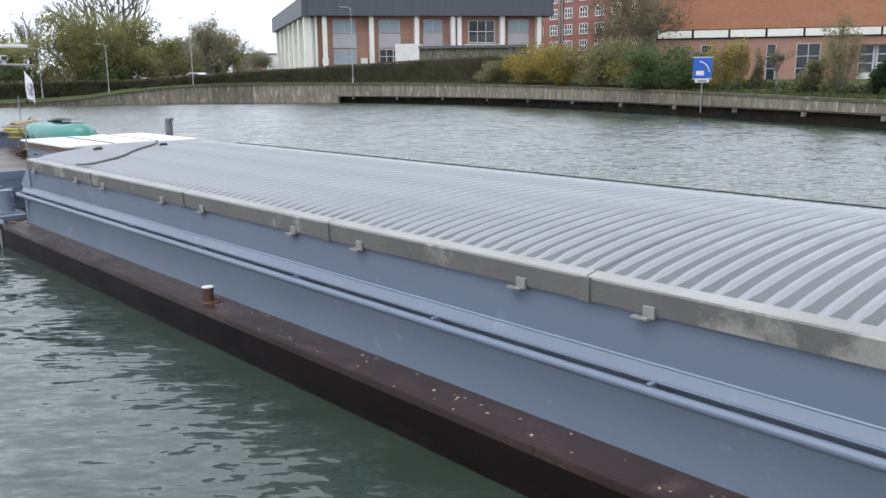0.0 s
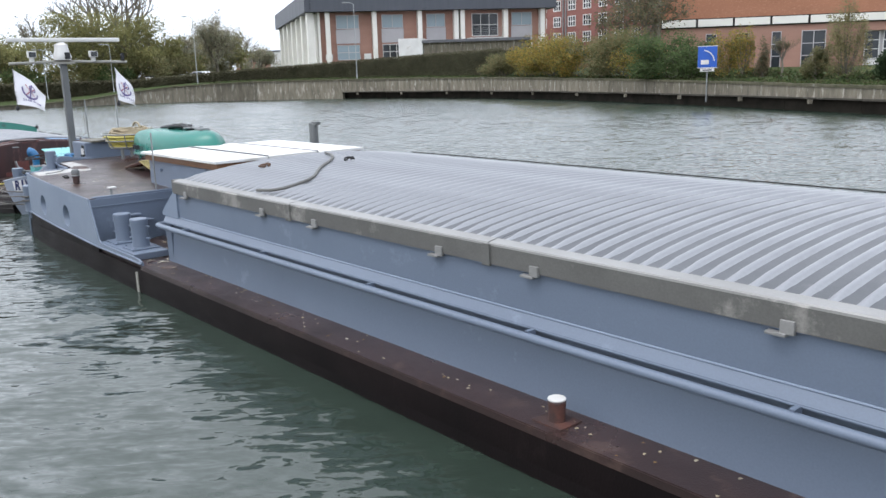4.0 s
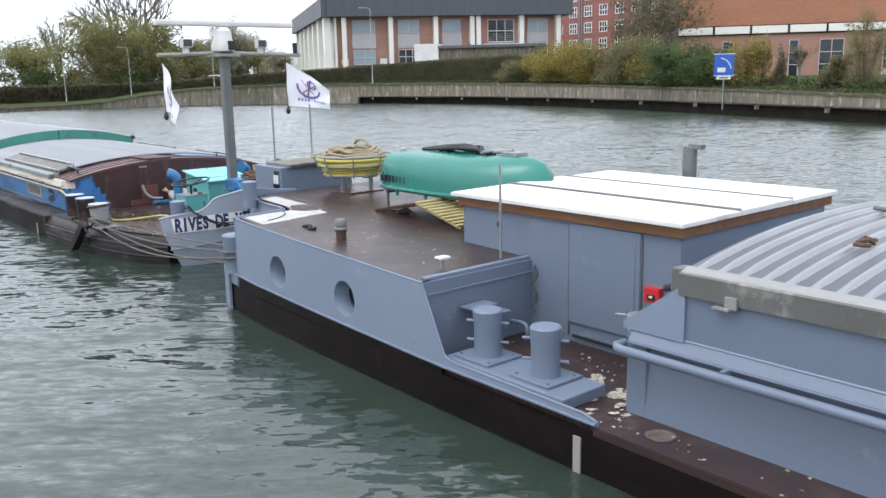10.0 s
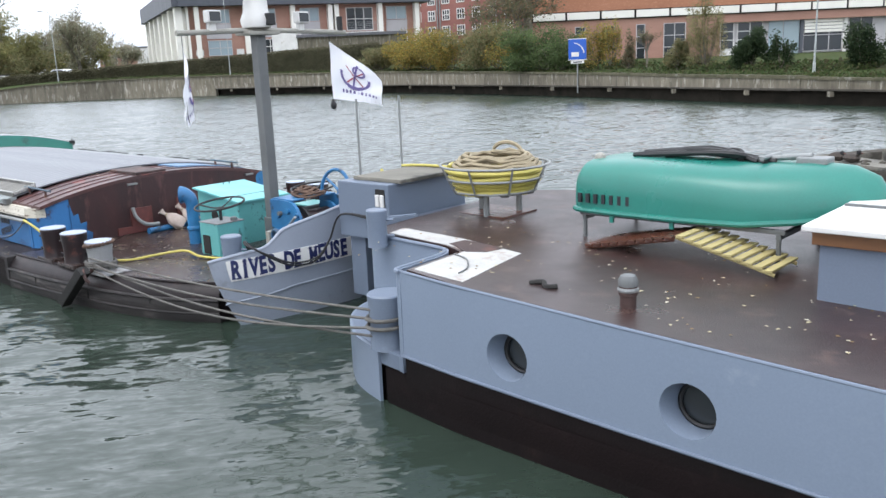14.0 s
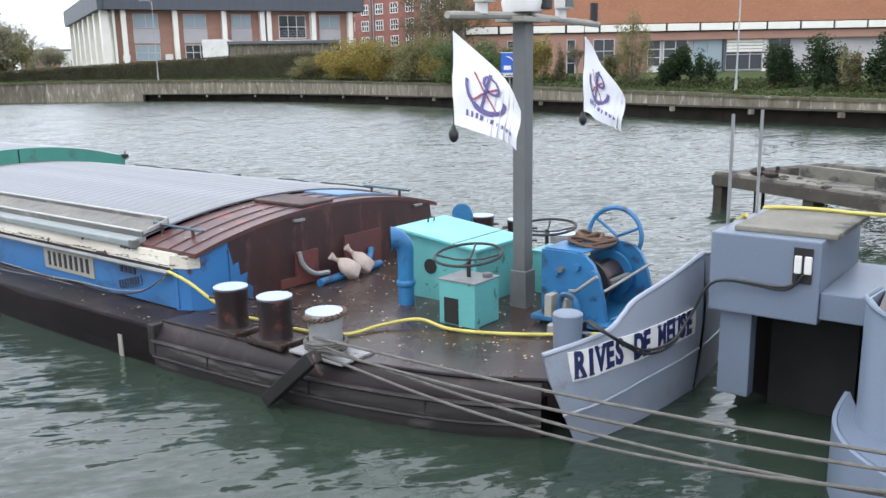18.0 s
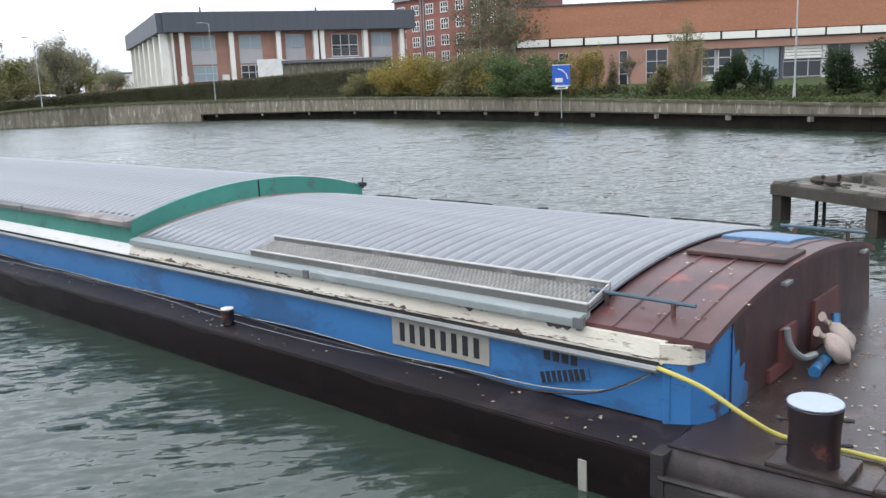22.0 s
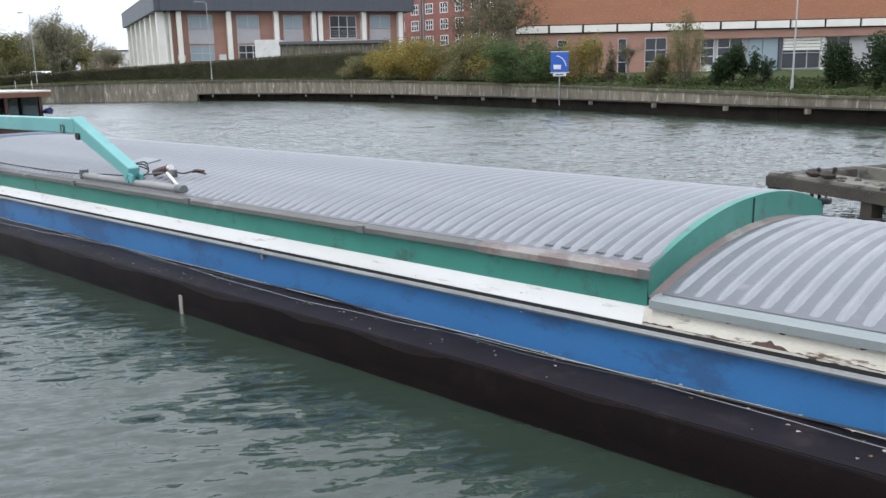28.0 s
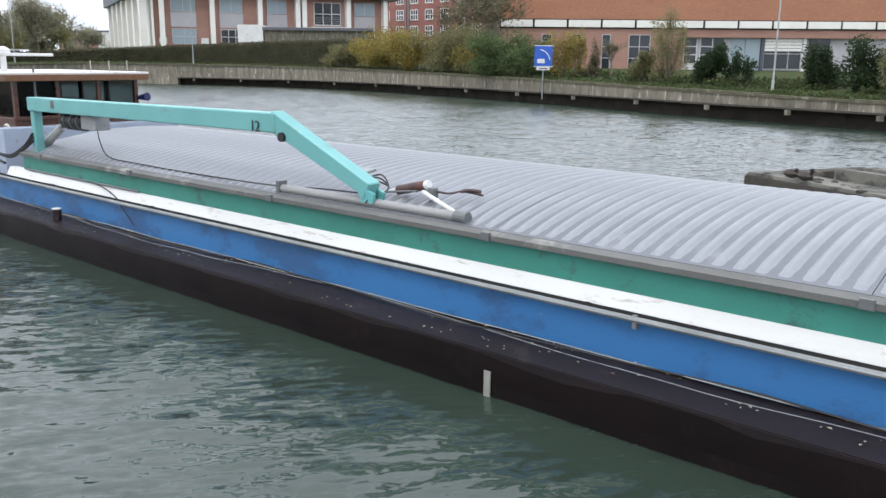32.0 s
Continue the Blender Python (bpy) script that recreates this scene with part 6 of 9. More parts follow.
for i in range(260):
    t = i * 0.33
    lay = i / 260
    r = 0.38 + 0.12 * lay + 0.05 * math.sin(t * 0.37)
    pts.append(BC + Vector((r * math.cos(t), r * math.sin(t), 1.54 + 0.27 * lay + rr.gauss(0, 0.006))))
solid("yellow_hose_coil", tube(pts, 0.026, 6, bm=coil), "yellow_hose", (-24.15, 7.1, 1.46), "coiled yellow hose lying in a steel basket", "hose", ride=True, smooth=True)
pts = []
for i in range(130):
    t = i * 0.36
    lay = i / 130
    r = 0.45 - 0.13 * lay + 0.05 * math.sin(t * 0.5)
    pts.append(BC + Vector((r * math.cos(t) + 0.04, r * math.sin(t), 1.81 + 0.13 * lay + rr.gauss(0, 0.012))))
pts += [BC + Vector((0.1 + 0.2 * math.cos(t), 0.1, 1.94 + 0.12 * math.sin(t))) for t in [0.2 * i for i in range(15)]]
solid("rope_coil", tube(pts, 0.022, 6), "tan_rope", (-24.15, 7.1, 1.74), "coiled tan rope heaped on a hose basket", "rope", ride=True, smooth=True)
stray = smooth_line([(-25.25, 7.0, 1.685), (-25.1, 7.12, 1.685), (-24.8, 7.16, 1.685), (-24.5, 7.12, 1.685), (-24.25, 7.05, 1.70), (-24.0, 6.92, 1.74)], 6)
solid("loose_hose", tube(stray, 0.017, 7), "yellow_hose", (-24.7, 7, 1.6), "yellow hose trailing over the steering box", "hose", ride=True, smooth=True)

# upturned dinghy on a rack
rack = thing("dinghy_rack", (-21.2, 6.9, 1.18), "low grey steel rack under an upturned dinghy", "rack", ride=True)
for y in (6.32, 7.3):
    part("rail", box(-22.15, -20.2, y - 0.02, y + 0.02, 1.46, 1.50, 0.005), "mast", rack)
for x in (-22.1, -20.25):
    part("cross_bar", box(x - 0.02, x + 0.02, 6.3, 7.3, 1.42, 1.46), "mast", rack)
    for y in (6.32, 7.3):
        part("leg", rod((x, y, 1.15), (x, y, 1.46), 0.02), "mast", rack)
dg = thing("dinghy", (-21.1, 6.9, 1.45), "upturned turquoise dinghy resting on a steel rack", "boat", ride=True)
secs = [(-22.20, 0.53, 0.40, 0.42), (-22.14, 0.58, 0.46, 0.42), (-21.7, 0.62, 0.48, 0.45), (-21.1, 0.63, 0.48, 0.52), (-20.55, 0.58, 0.47, 0.66), (-20.15, 0.48, 0.45, 0.88), (-19.85, 0.34, 0.40, 1.1), (-19.66, 0.18, 0.30, 1.15), (-19.56, 0.05, 0.14, 1.1)]
GZ = lambda x: 1.51 + 0.11 * max(0, (x + 20.6)) ** 1.2
b = bmesh.new()
rings = []
for x, hw, h, e in secs:
    ring = []
    for j in range(25):
        a = math.pi * j / 24
        c, s = math.cos(a), math.sin(a)
        ring.append(b.verts.new((x, 6.84 + hw * (abs(c) ** e) * (1 if c > 0 else -1), GZ(x) + h * (max(s, 0) ** e))))
    rings.append(ring)
for u, v in zip(rings, rings[1:]):
    for j in range(24):
        b.faces.new((u[j], u[j + 1], v[j + 1], v[j]))
b.faces.new(rings[0])
b.faces.new(rings[-1][::-1])
bmesh.ops.recalc_face_normals(b, faces=b.faces[:])
part("shell", b, "dinghy", dg, "turquoise moulded hull", smooth=True)
part("gunwale", tube([(x, 6.84 - hw - 0.012, GZ(x) + 0.01) for x, hw, h, e in secs], 0.026, 8), "dinghy", dg, smooth=True)
for x in (-21.75, -21.15):
    part("gunwale_lug", box(x - 0.02, x + 0.02, 6.205, 6.235, 1.43, 1.53, 0.004), "dinghy", dg)
for k in range(7):
    part("registration_bar", box(-22.12 + k * 0.085, -22.085 + k * 0.085, 6.218, 6.243, 1.595, 1.68), "black_paint", dg)
for k in range(6):
    part("name_bar", box(-20.62 + k * 0.055, -20.585 + k * 0.055, 6.262 + k * 0.016, 6.285 + k * 0.016, 1.55, 1.60), "black_paint", dg)
part("fender_bulb", lathe([(0.02, -0.06), (0.06, -0.01), (0.05, 0.03), (0.02, 0.05)], (-22.12, 6.62, 1.97), 12), "plate", dg, smooth=True)
net = bmesh.new()
rn = random.Random(8)
for k in range(9):
    tube(smooth_line([(-21.6 + rn.uniform(-0.25, 0.15), 6.85 + rn.uniform(-0.2, 0.15), 2.0), (-21.1 + rn.uniform(-0.2, 0.2), 6.85 + rn.uniform(-0.2, 0.18), 2.03 + rn.uniform(0, 0.05)), (-20.6 + rn.uniform(-0.25, 0.15), 6.85 + rn.uniform(-0.15, 0.15), 1.99)], 5), 0.026, 6, bm=net)
solid("black_rope", net, "black", (-21.3, 6.95, 1.92), "black rope and net heaped on an upturned dinghy", "rope", ride=True)
anchor = thing("small_anchor", (-20.55, 6.95, 1.9), "grey steel folding anchor on an upturned dinghy", "anchor", ride=True)
part("shank", rod((-20.75, 6.85, 1.99), (-20.2, 6.85, 2.05), 0.025), "steel", anchor)
part("fluke", box(-20.3, -20.05, 6.75, 6.95, 1.98, 2.04, 0.01), "steel", anchor)
part("stock", rod((-20.55, 6.65, 2.03), (-20.55, 7.05, 2.03), 0.02), "steel", anchor)
# slatted gratings leaning under the dinghy
for name_, x0, x1, y0, z0, z1, mt in (("yellow_grating", -20.95, -20.12, 5.88, 1.45, 1.235, "yellow_grate"), ("brown_grating", -21.85, -20.98, 5.9, 1.25, 1.42, "wood_dark")):
    g = thing(name_, (x0, y0, 1.18), "yellow slatted hatch grating leaning under the dinghy" if "yellow" in name_ else "worn wooden slatted grating leaning under the dinghy", "grating", ride=True)
    nsl = 10
    for k in range(nsl):
        t = (k + 0.5) / nsl
        x, z = x0 + (x1 - x0) * t, z0 + (z1 - z0) * t
        part("slat", box(x - 0.034, x + 0.034, y0, y0 + 0.55, z, z + 0.02, 0.003), mt, g)
    for y in (y0 + 0.03, y0 + 0.5):
        part("rail", tube([(x0, y, z0 - 0.012), (x1, y, z1 - 0.012)], 0.016, 6), mt, g)


def litter(name, n, region, zf, seed, label):
    """Fallen leaves strewn on a deck: small curled flakes."""
    rnd = random.Random(seed)
    v, f = [], []
    spots = [region(rnd) for _ in range(max(4, n // 6))]
    for _ in range(n):
        if rnd.random() < 0.55:
            x, y = rnd.choice(spots)
            x, y = x + rnd.gauss(0, 0.16), y + rnd.gauss(0, 0.05)
        else:
            x, y = region(rnd)
        z = zf(x, y)
        if z is None:
            continue
        s, a = rnd.uniform(0.009, 0.021), rnd.uniform(0, 6.28)
        c, d = math.cos(a) * s, math.sin(a) * s
        i = len(v)
        v += [Vector((x - c, y - d, z + 0.004)), Vector((x - c * 0.2 + d * 0.8, y - d * 0.2 - c * 0.8, z + 0.010)), Vector((x + c * 0.7 + d * 0.5, y + d * 0.7 - c * 0.5, z + 0.009)), Vector((x + c, y + d, z + 0.006)), Vector((x + c * 0.3 - d * 0.75, y + d * 0.3 + c * 0.75, z + 0.011)), Vector((x - c * 0.6 - d * 0.6, y - d * 0.6 + c * 0.6, z + 0.008))]
        f.append(tuple(range(i, i + 6)))
    t = thing(name, v[0], label, "leaves", kind="stuff", ride=True)
    leaf_part("flakes", v, f, "leaf_litter", t)


litter("fallen_leaves", 190, lambda r: (r.uniform(-16.5, 2), r.uniform(4.2, 4.56)), lambda x, y: 0.402 if 4.18 < y < 4.59 else None, 21, "pale fallen leaves on the brown side deck")
litter("fallen_leaves", 150, lambda r: (r.uniform(-23.5, -18.9), r.uniform(4.4, 6.4)), lambda x, y: sheer(x) + 0.011 if y > side_y(x) + 0.12 else None, 22, "pale fallen leaves on the wet after deck")
litter("fallen_leaves", 60, lambda r: (r.uniform(-18.5, -16.7), r.uniform(4.75, 5.5)), lambda x, y: 0.403, 23, "pale fallen leaves on the well deck")

# ================================================================ following barge: blue, green and brown
Y2 = 6.57
blue = thing("blue_barge", (-45, Y2, 0), "old blue and brown cargo barge with green hold coaming", "barge", ride=True)
near2 = [(-25.62, 6.57), (-25.72, 6.0), (-25.86, 5.42), (-26.26, 4.84), (-26.9, 4.52), (-27.7, 4.31), (-28.5, 4.18), (-29.4, 4.09), (-30.4, 4.04), (-31.5, 4.02), (-58, 4.02), (-61.5, 4.3), (-63.4, 5.2), (-64, 6.57)]
far2 = mirrored(near2, Y2)
hull(blue, near2[3:], far2[3:], 0.33, "hull_dark", "hull")
part("side_deck", slab([(x, y - 0.012) for x, y in near2[8:11]] + [(-58, 5.0), (-30.4, 5.0)], lambda x, y: 0.30, lambda x, y: 0.42 + 0.10 * min(1, max(0, (y - 4.02) / 0.43)), bevel=0.01), "tar_deck", blue, "dark brown side deck")
part("side_deck", slab([(x, y + 0.012) for x, y in far2[8:11]] + [(-58, 8.2), (-30.4, 8.2)], 0.30, 0.46), "brown_deck", blue)
part("foredeck", slab([(x, y + (0.10 if i > 1 else 0.0)) for i, (x, y) in enumerate(near2[1:9])] + [(-30.4, Y2)] + [(x, y - 0.10) for x, y in far2[1:9]][::-1], 0.2, 0.46), "wet_deck", blue, "wet brown foredeck strewn with leaves")
part("after_deck", slab([(-57.9, 4.1), (-61.4, 4.35), (-63.3, 5.25), (-63.8, 6.57), (-63.3, 7.9), (-61.4, 8.8), (-57.9, 9.05)], 0.3, 0.55), "brown_deck", blue)
# side plating, dented, and the scraped strakes round the bluff bow
run2 = [(-30.4 - 0.4 * i, 4.04 if i == 0 else 4.02) for i in range(70)]
part("side_plating", loft(run2, [(0.12, 0.020), (0.22, 0.024), (0.32, 0.020), (0.39, 0.012)], 0.014, 7.0), "hull_side", blue, "dark brown dented hull side", smooth=True)
part("wet_plating", loft(run2, [(-0.5, -0.06), (-0.12, 0.0), (0.02, 0.014), (0.12, 0.020)], 0.014, 7.0), "hull_dark", blue, "wet black plating at the waterline", smooth=True)
bow_run = [(p.x, p.y) for p in smooth_line([(x, y, 0) for x, y in near2[3:9]], 7)]
part("gunwale_strake", loft(bow_run, [(0.275, 0.03), (0.33, 0.02), (0.40, -0.03), (0.455, -0.09), (0.462, -0.13)], 0.006, 1.0), "tar_deck", blue, "dark rounded gunwale strake", smooth=True)
part("rubbing_strake", loft(bow_run, [(0.262, 0.0), (0.262, 0.058), (0.278, 0.068), (0.296, 0.058), (0.298, 0.0)], 0.004, 2.0), "hull_worn", blue, "scuffed rubbing strake", smooth=True)
part("hull_strake", loft(bow_run, [(0.125, 0.048), (0.15, 0.054), (0.22, 0.050), (0.263, 0.036)], 0.012, 4.0), "hull_worn", blue, "worn scraped hull strake", smooth=True)
part("strake_edge", loft(bow_run, [(0.105, 0.02), (0.105, 0.062), (0.118, 0.068), (0.132, 0.060), (0.132, 0.02)], 0.005, 5.0), "hull_worn", blue, "scuffed strake edge", smooth=True)
part("hull_strake", loft(bow_run, [(-0.04, 0.020), (0.02, 0.036), (0.08, 0.042), (0.107, 0.036)], 0.014, 6.0), "hull_worn", blue, "worn scraped hull strake", smooth=True)
part("wet_plating", loft(bow_run, [(-0.5, -0.16), (-0.2, -0.04), (-0.04, 0.020)], 0.014, 6.0), "hull_dark", blue, smooth=True)
for k_ in (9, 19, 29):
    x_, y_ = bow_run[k_]
    part("strake_butt", box(x_ - 0.008, x_ + 0.008, y_ - 0.058, y_ + 0.02, 0.135, 0.258), "dark", blue)
part("gunwale_rail", tube([(x, y + 0.10, 0.462) for x, y in bow_run], 0.018, 8), "tar_deck", blue)
part("strake_end", box(-30.46, -30.36, 3.985, 4.16, 0.12, 0.45, 0.01), "hull_worn", blue)
# bow bulwark with the name board
BOW_TOP = [(-26.13, 4.65, 0.78), (-26.05, 4.74, 0.81), (-25.93, 4.97, 0.85), (-25.86, 5.25, 0.88), (-25.81, 5.40, 0.99), (-25.77, 5.52, 1.08), (-25.68, 6.0, 1.18), (-25.61, 6.57, 1.30)]
BOW_FOOT = [(-25.90, 5.14), (-25.87, 5.22), (-25.82, 5.42), (-25.79, 5.58), (-25.78, 5.68), (-25.77, 5.78), (-25.74, 6.15), (-25.72, 6.57)]


def bow_rows():
    """Stations of the flared bow plating, each from the rail down."""
    rows = []
    for (x, y, z), (u, v) in zip(BOW_TOP, BOW_FOOT):
        ring = []
        for k in range(7):
            t = k / 6
            bulge = 0.05 * math.sin(math.pi * min(1, t * 1.1))
            zz = z + (-0.5 - z) * t
            w = max(0, (0.7 - zz) / 1.2)
            ring.append((x + (u - x) * w + bulge * 0.6, y + (v - y) * w - bulge * 0.8, zz))
        rows.append(ring)
    return rows


def bow_point(s, z):
    """A point of the near plating at station s (0 aft, 7 at the stem) and height z."""
    rows = bow_rows()
    i = min(int(s), len(rows) - 2)
    pair = []
    for ring in rows[i:i + 2]:
        a, b = next(((p, q) for p, q in zip(ring, ring[1:]) if p[2] >= z >= q[2]), (ring[0], ring[1]))
        pair.append(Vector(a).lerp(Vector(b), (a[2] - z) / (a[2] - b[2])))
    return pair[0].lerp(pair[1], s - i)


def bow_half(sg):
    """One side of the flared bow: top edge with a step, foot drawn in towards the stem."""
    top, foot, rows = BOW_TOP, BOW_FOOT, bow_rows()
    b = bmesh.new()
    mir = lambda p: (p[0], p[1] if sg == 1 else 2 * Y2 - p[1], p[2])
    V = [[b.verts.new(mir(p)) for p in r] for r in rows]
    I = [[b.verts.new(mir((p[0] - 0.035, p[1] + 0.03, p[2]))) for p in r] for r in rows]
    for i in range(len(V) - 1):
        for k in range(6):
            b.faces.new((V[i][k], V[i + 1][k], V[i + 1][k + 1], V[i][k + 1]))
            b.faces.new((I[i][k], I[i][k + 1], I[i + 1][k + 1], I[i + 1][k]))
        b.faces.new((V[i][0], I[i][0], I[i + 1][0], V[i + 1][0]))
    for k in range(6):
        b.faces.new((V[0][k], V[0][k + 1], I[0][k + 1], I[0][k]))
    bmesh.ops.recalc_face_normals(b, faces=b.faces[:])
    cap = tube(smooth_line([mir((x - 0.015, y + 0.01, z)) for x, y, z in top], 4), 0.024, 8)
    belt = tube(smooth_line([mir((x + (u - x) * 0.33 + 0.045, y + (v - y) * 0.33 - 0.055, 0.28 + 0.02 * i)) for i, ((x, y, z), (u, v)) in enumerate(zip(top, foot))], 3), 0.012, 8)
    return b, cap, belt


for sg_ in (1, -1):
    w_, c_, e_ = bow_half(sg_)
    part("bow_bulwark", w_, "bow_grey", blue, "grey painted flared bow bulwark", smooth=True)
    part("bow_cap", c_, "bow_grey", blue, smooth=True)
    part("bow_belt", e_, "bow_grey", blue, smooth=True)
# name board: follows the plating, lettered with slab serifs
txt = "RIVES DE MEUSE"
S0, S1 = 1.28, 6.72
nz = lambda k: 0.548 + 0.058 * k
stations = [S0 + (S1 - S0) * i / 60 for i in range(61)]
base_line = [bow_point(s_, nz(i / 60) + 0.11) for i, s_ in enumerate(stations)]
run_l = [0.0]
for a, b in zip(base_line, base_line[1:]):
    run_l.append(run_l[-1] + (b - a).length)


def on_board(k, h):
    """Point, direction along and direction up the board at share k of its length and height h over its lower edge."""
    s_ = k * run_l[-1]
    i = next((j for j in range(1, 61) if run_l[j] >= s_), 60)
    st = stations[i - 1] + (stations[i] - stations[i - 1]) * (s_ - run_l[i - 1]) / (run_l[i] - run_l[i - 1])
    p = bow_point(st, nz(k) + h)
    q = bow_point(min(st + 0.15, 6.99), nz(k) + h) - bow_point(max(st - 0.15, 0.3), nz(k) + h)
    up = bow_point(st, nz(k) + h + 0.05) - bow_point(st, nz(k) + h - 0.05)
    q, up = q.normalized(), up.normalized()
    out = q.cross(up).normalized()
    return p, q, out.cross(q).normalized(), out


bb = bmesh.new()
rows_b = []
for i in range(41):
    ring = []
    for h in (0.0, 0.08, 0.16, 0.24):
        p, q, up, out = on_board(i / 40, h)
        ring.append((p, out))
    rows_b.append([bb.verts.new(p + out * 0.016) for p, out in ring] + [bb.verts.new(p + out * 0.002) for p, out in ring[::-1]])
for u, v in zip(rows_b, rows_b[1:]):
    for j in range(8):
        bb.faces.new((u[j], u[(j + 1) % 8], v[(j + 1) % 8], v[j]))
bb.faces.new(rows_b[0])
bb.faces.new(rows_b[-1][::-1])
bmesh.ops.recalc_face_normals(bb, faces=bb.faces[:])
nbd = part("name_board", bb, "white", blue, "white name board with navy lettering")
# feet and heads of the stems: sideways, up
SERIFS = {"R": ((-0.6, -1), (-0.6, 1), (0.72, -1)), "I": ((0, -1), (0, 1)), "V": ((-0.8, 1), (0.8, 1)), "E": ((-0.6, -1), (-0.6, 1)), "D": ((-0.6, -1), (-0.6, 1)),
          "M": ((-0.8, -1), (0.8, -1), (-0.75, 1), (0.75, 1)), "U": ((-0.65, 1), (0.65, 1)), "S": ((0.75, 0.72), (-0.75, -0.72))}
for k, ch in enumerate(txt):
    if ch == " ":
        continue
    p, q, up, out = on_board(0.02 + 0.94 * (k + 0.5) / len(txt), 0.12)
    mm = Matrix((q, up, out)).transposed().to_4x4()
    mm.translation = p + out * 0.0185
    letters(ch, 0.285, "navy", nbd, mm @ Matrix.Diagonal((0.63 if ch not in "IM" else 0.75 if ch == "I" else 0.56, 1, 1, 1)), 0.003, "letter", 0.012 if ch != "M" else 0.004)
    hw = 0.045 if ch != "M" else 0.052
    for u, v in SERIFS[ch]:
        a, c = (0.007, 0.022) if ch == "S" else (0.026, 0.007)
        part("serif", box(u * hw - a, u * hw + a, v * 0.095 - c, v * 0.095 + c, -0.003, 0.0034, m=mm), "navy", nbd)
# coaming
FX = -38.2
for s in (1, -1):
    Y = lambda y: y if s == 1 else 2 * Y2 - y
    part("coaming_wall", profile_x([(Y(4.45), 0.48), (Y(4.45), 0.90), (Y(4.56), 0.90), (Y(4.56), 0.48)], -56.3, -30.55), "blue", blue, "blue painted coaming")
    part("rail_pipe", tube([(-56.3, Y(4.40), 0.885), (-30.62, Y(4.40), 0.885)], 0.027, 8), "steel", blue, smooth=True)
    # near-black strip paints the shade in the gap above the pipe
    part("rust_seam", profile_x([(Y(4.425), 0.90), (Y(4.425), 0.935), (Y(4.45), 0.935), (Y(4.45), 0.90)], -56.3, -30.62), "dark", blue)
    part("white_ledge", profile_x([(Y(4.43), 0.918), (Y(4.43), 0.94), (Y(4.50), 1.07), (Y(4.60), 1.07), (Y(4.60), 0.918)], -55.45, FX), "ledge_white", blue, "white painted coaming ledge")
    part("cream_ledge", profile_x([(Y(4.43), 0.918), (Y(4.43), 0.95), (Y(4.47), 1.075), (Y(4.60), 1.075), (Y(4.60), 0.918)], FX, -30.6), "cream_rust", blue, "flaking cream coaming ledge")
    part("green_wall", profile_x([(Y(4.505), 1.06), (Y(4.505), 1.33), (Y(4.60), 1.33), (Y(4.60), 1.06)], -54.9, FX), "green", blue, "sea-green raised coaming")
    part("cover_lip", profile_x([(Y(4.44), 1.315), (Y(4.44), 1.365), (Y(4.53), 1.39), (Y(4.58), 1.39), (Y(4.58), 1.315)], -54.85, FX), "lip", blue)
    part("cover_lip", profile_x([(Y(4.42), 1.085), (Y(4.42), 1.15), (Y(4.50), 1.17), (Y(4.60), 1.17), (Y(4.60), 1.085)], FX + 0.06, -31.3), "gutter", blue)
def ragged(x0, x1, foot, up, seed, lo, hi, step=0.035):
    """Flaked strip on the sloping ledge: from the ledge's foot upwards by an uneven height."""
    b = bmesh.new()
    n = int((x1 - x0) / step)
    pr = []
    for i in range(n + 1):
        x = x0 + (x1 - x0) * i / n
        h = lo + (hi - lo) * max(0, 0.5 + noise.noise(Vector((x * 2.3, seed, 0))) * 0.9 + noise.noise(Vector((x * 13.0, seed, 5))) * 0.7) ** 2
        pr.append([b.verts.new(Vector((x, 0, 0)) + foot + up * k) for k in (0.0, h)])
    for u, v in zip(pr, pr[1:]):
        b.faces.new((u[0], v[0], v[1], u[1]))
    bmesh.ops.recalc_face_normals(b, faces=b.faces[:])
    return b


part("rust_edge", ragged(FX, -30.62, Vector((0, 4.4265, 0.917)), Vector((0, 0.0, 1)), 1.0, 0.004, 0.034), "rust", blue, "ragged rust along the ledge")
part("rust_edge", ragged(FX, -30.62, Vector((0, 4.4285, 0.955)), Vector((0, 0.305, 0.952)), 2.0, -0.012, 0.030), "rust", blue)
part("rust_edge", ragged(-55.4, FX, Vector((0, 4.4265, 0.917)), Vector((0, 0.0, 1)), 3.0, 0.003, 0.024), "hull_dark", blue)
part("rust_edge", ragged(FX + 0.1, -31.3, Vector((0, 4.464, 1.072)), Vector((0, -0.305, -0.952)), 4.0, -0.02, 0.026, 0.02), "rust", blue, "rust runs under the gutter")
part("end_ring", box(-31.32, -31.28, 4.42, 4.5, 1.06, 1.15), "lip", blue)
jx = [-54.80, -54.10, -51.25, -48.05, -44.8, -41.48, -38.2]
for a, b in zip(jx, jx[1:]):
    ribbed_cover(blue, a + 0.003, b - 0.003, 4.54, 8.60, 1.395, 0.28, "cover_pale", "rib", pitch=0.175, w=0.125, h=0.032)
    part("cover_joint", box(b - 0.05, b + 0.05, 4.42, 4.46, 1.31, 1.39, 0.004), "mast", blue)
for a, b in ((-38.1, -34.55), (-34.55, -31.3)):
    ribbed_cover(blue, a + 0.003, b - 0.003, 4.56, 8.58, 1.18, 0.24, "cover_pale", "rib", pitch=0.176, w=0.105, h=0.028)
    part("cover_joint", box(b - 0.04, b + 0.04, 4.40, 4.43, 1.08, 1.165, 0.004), "mast", blue)
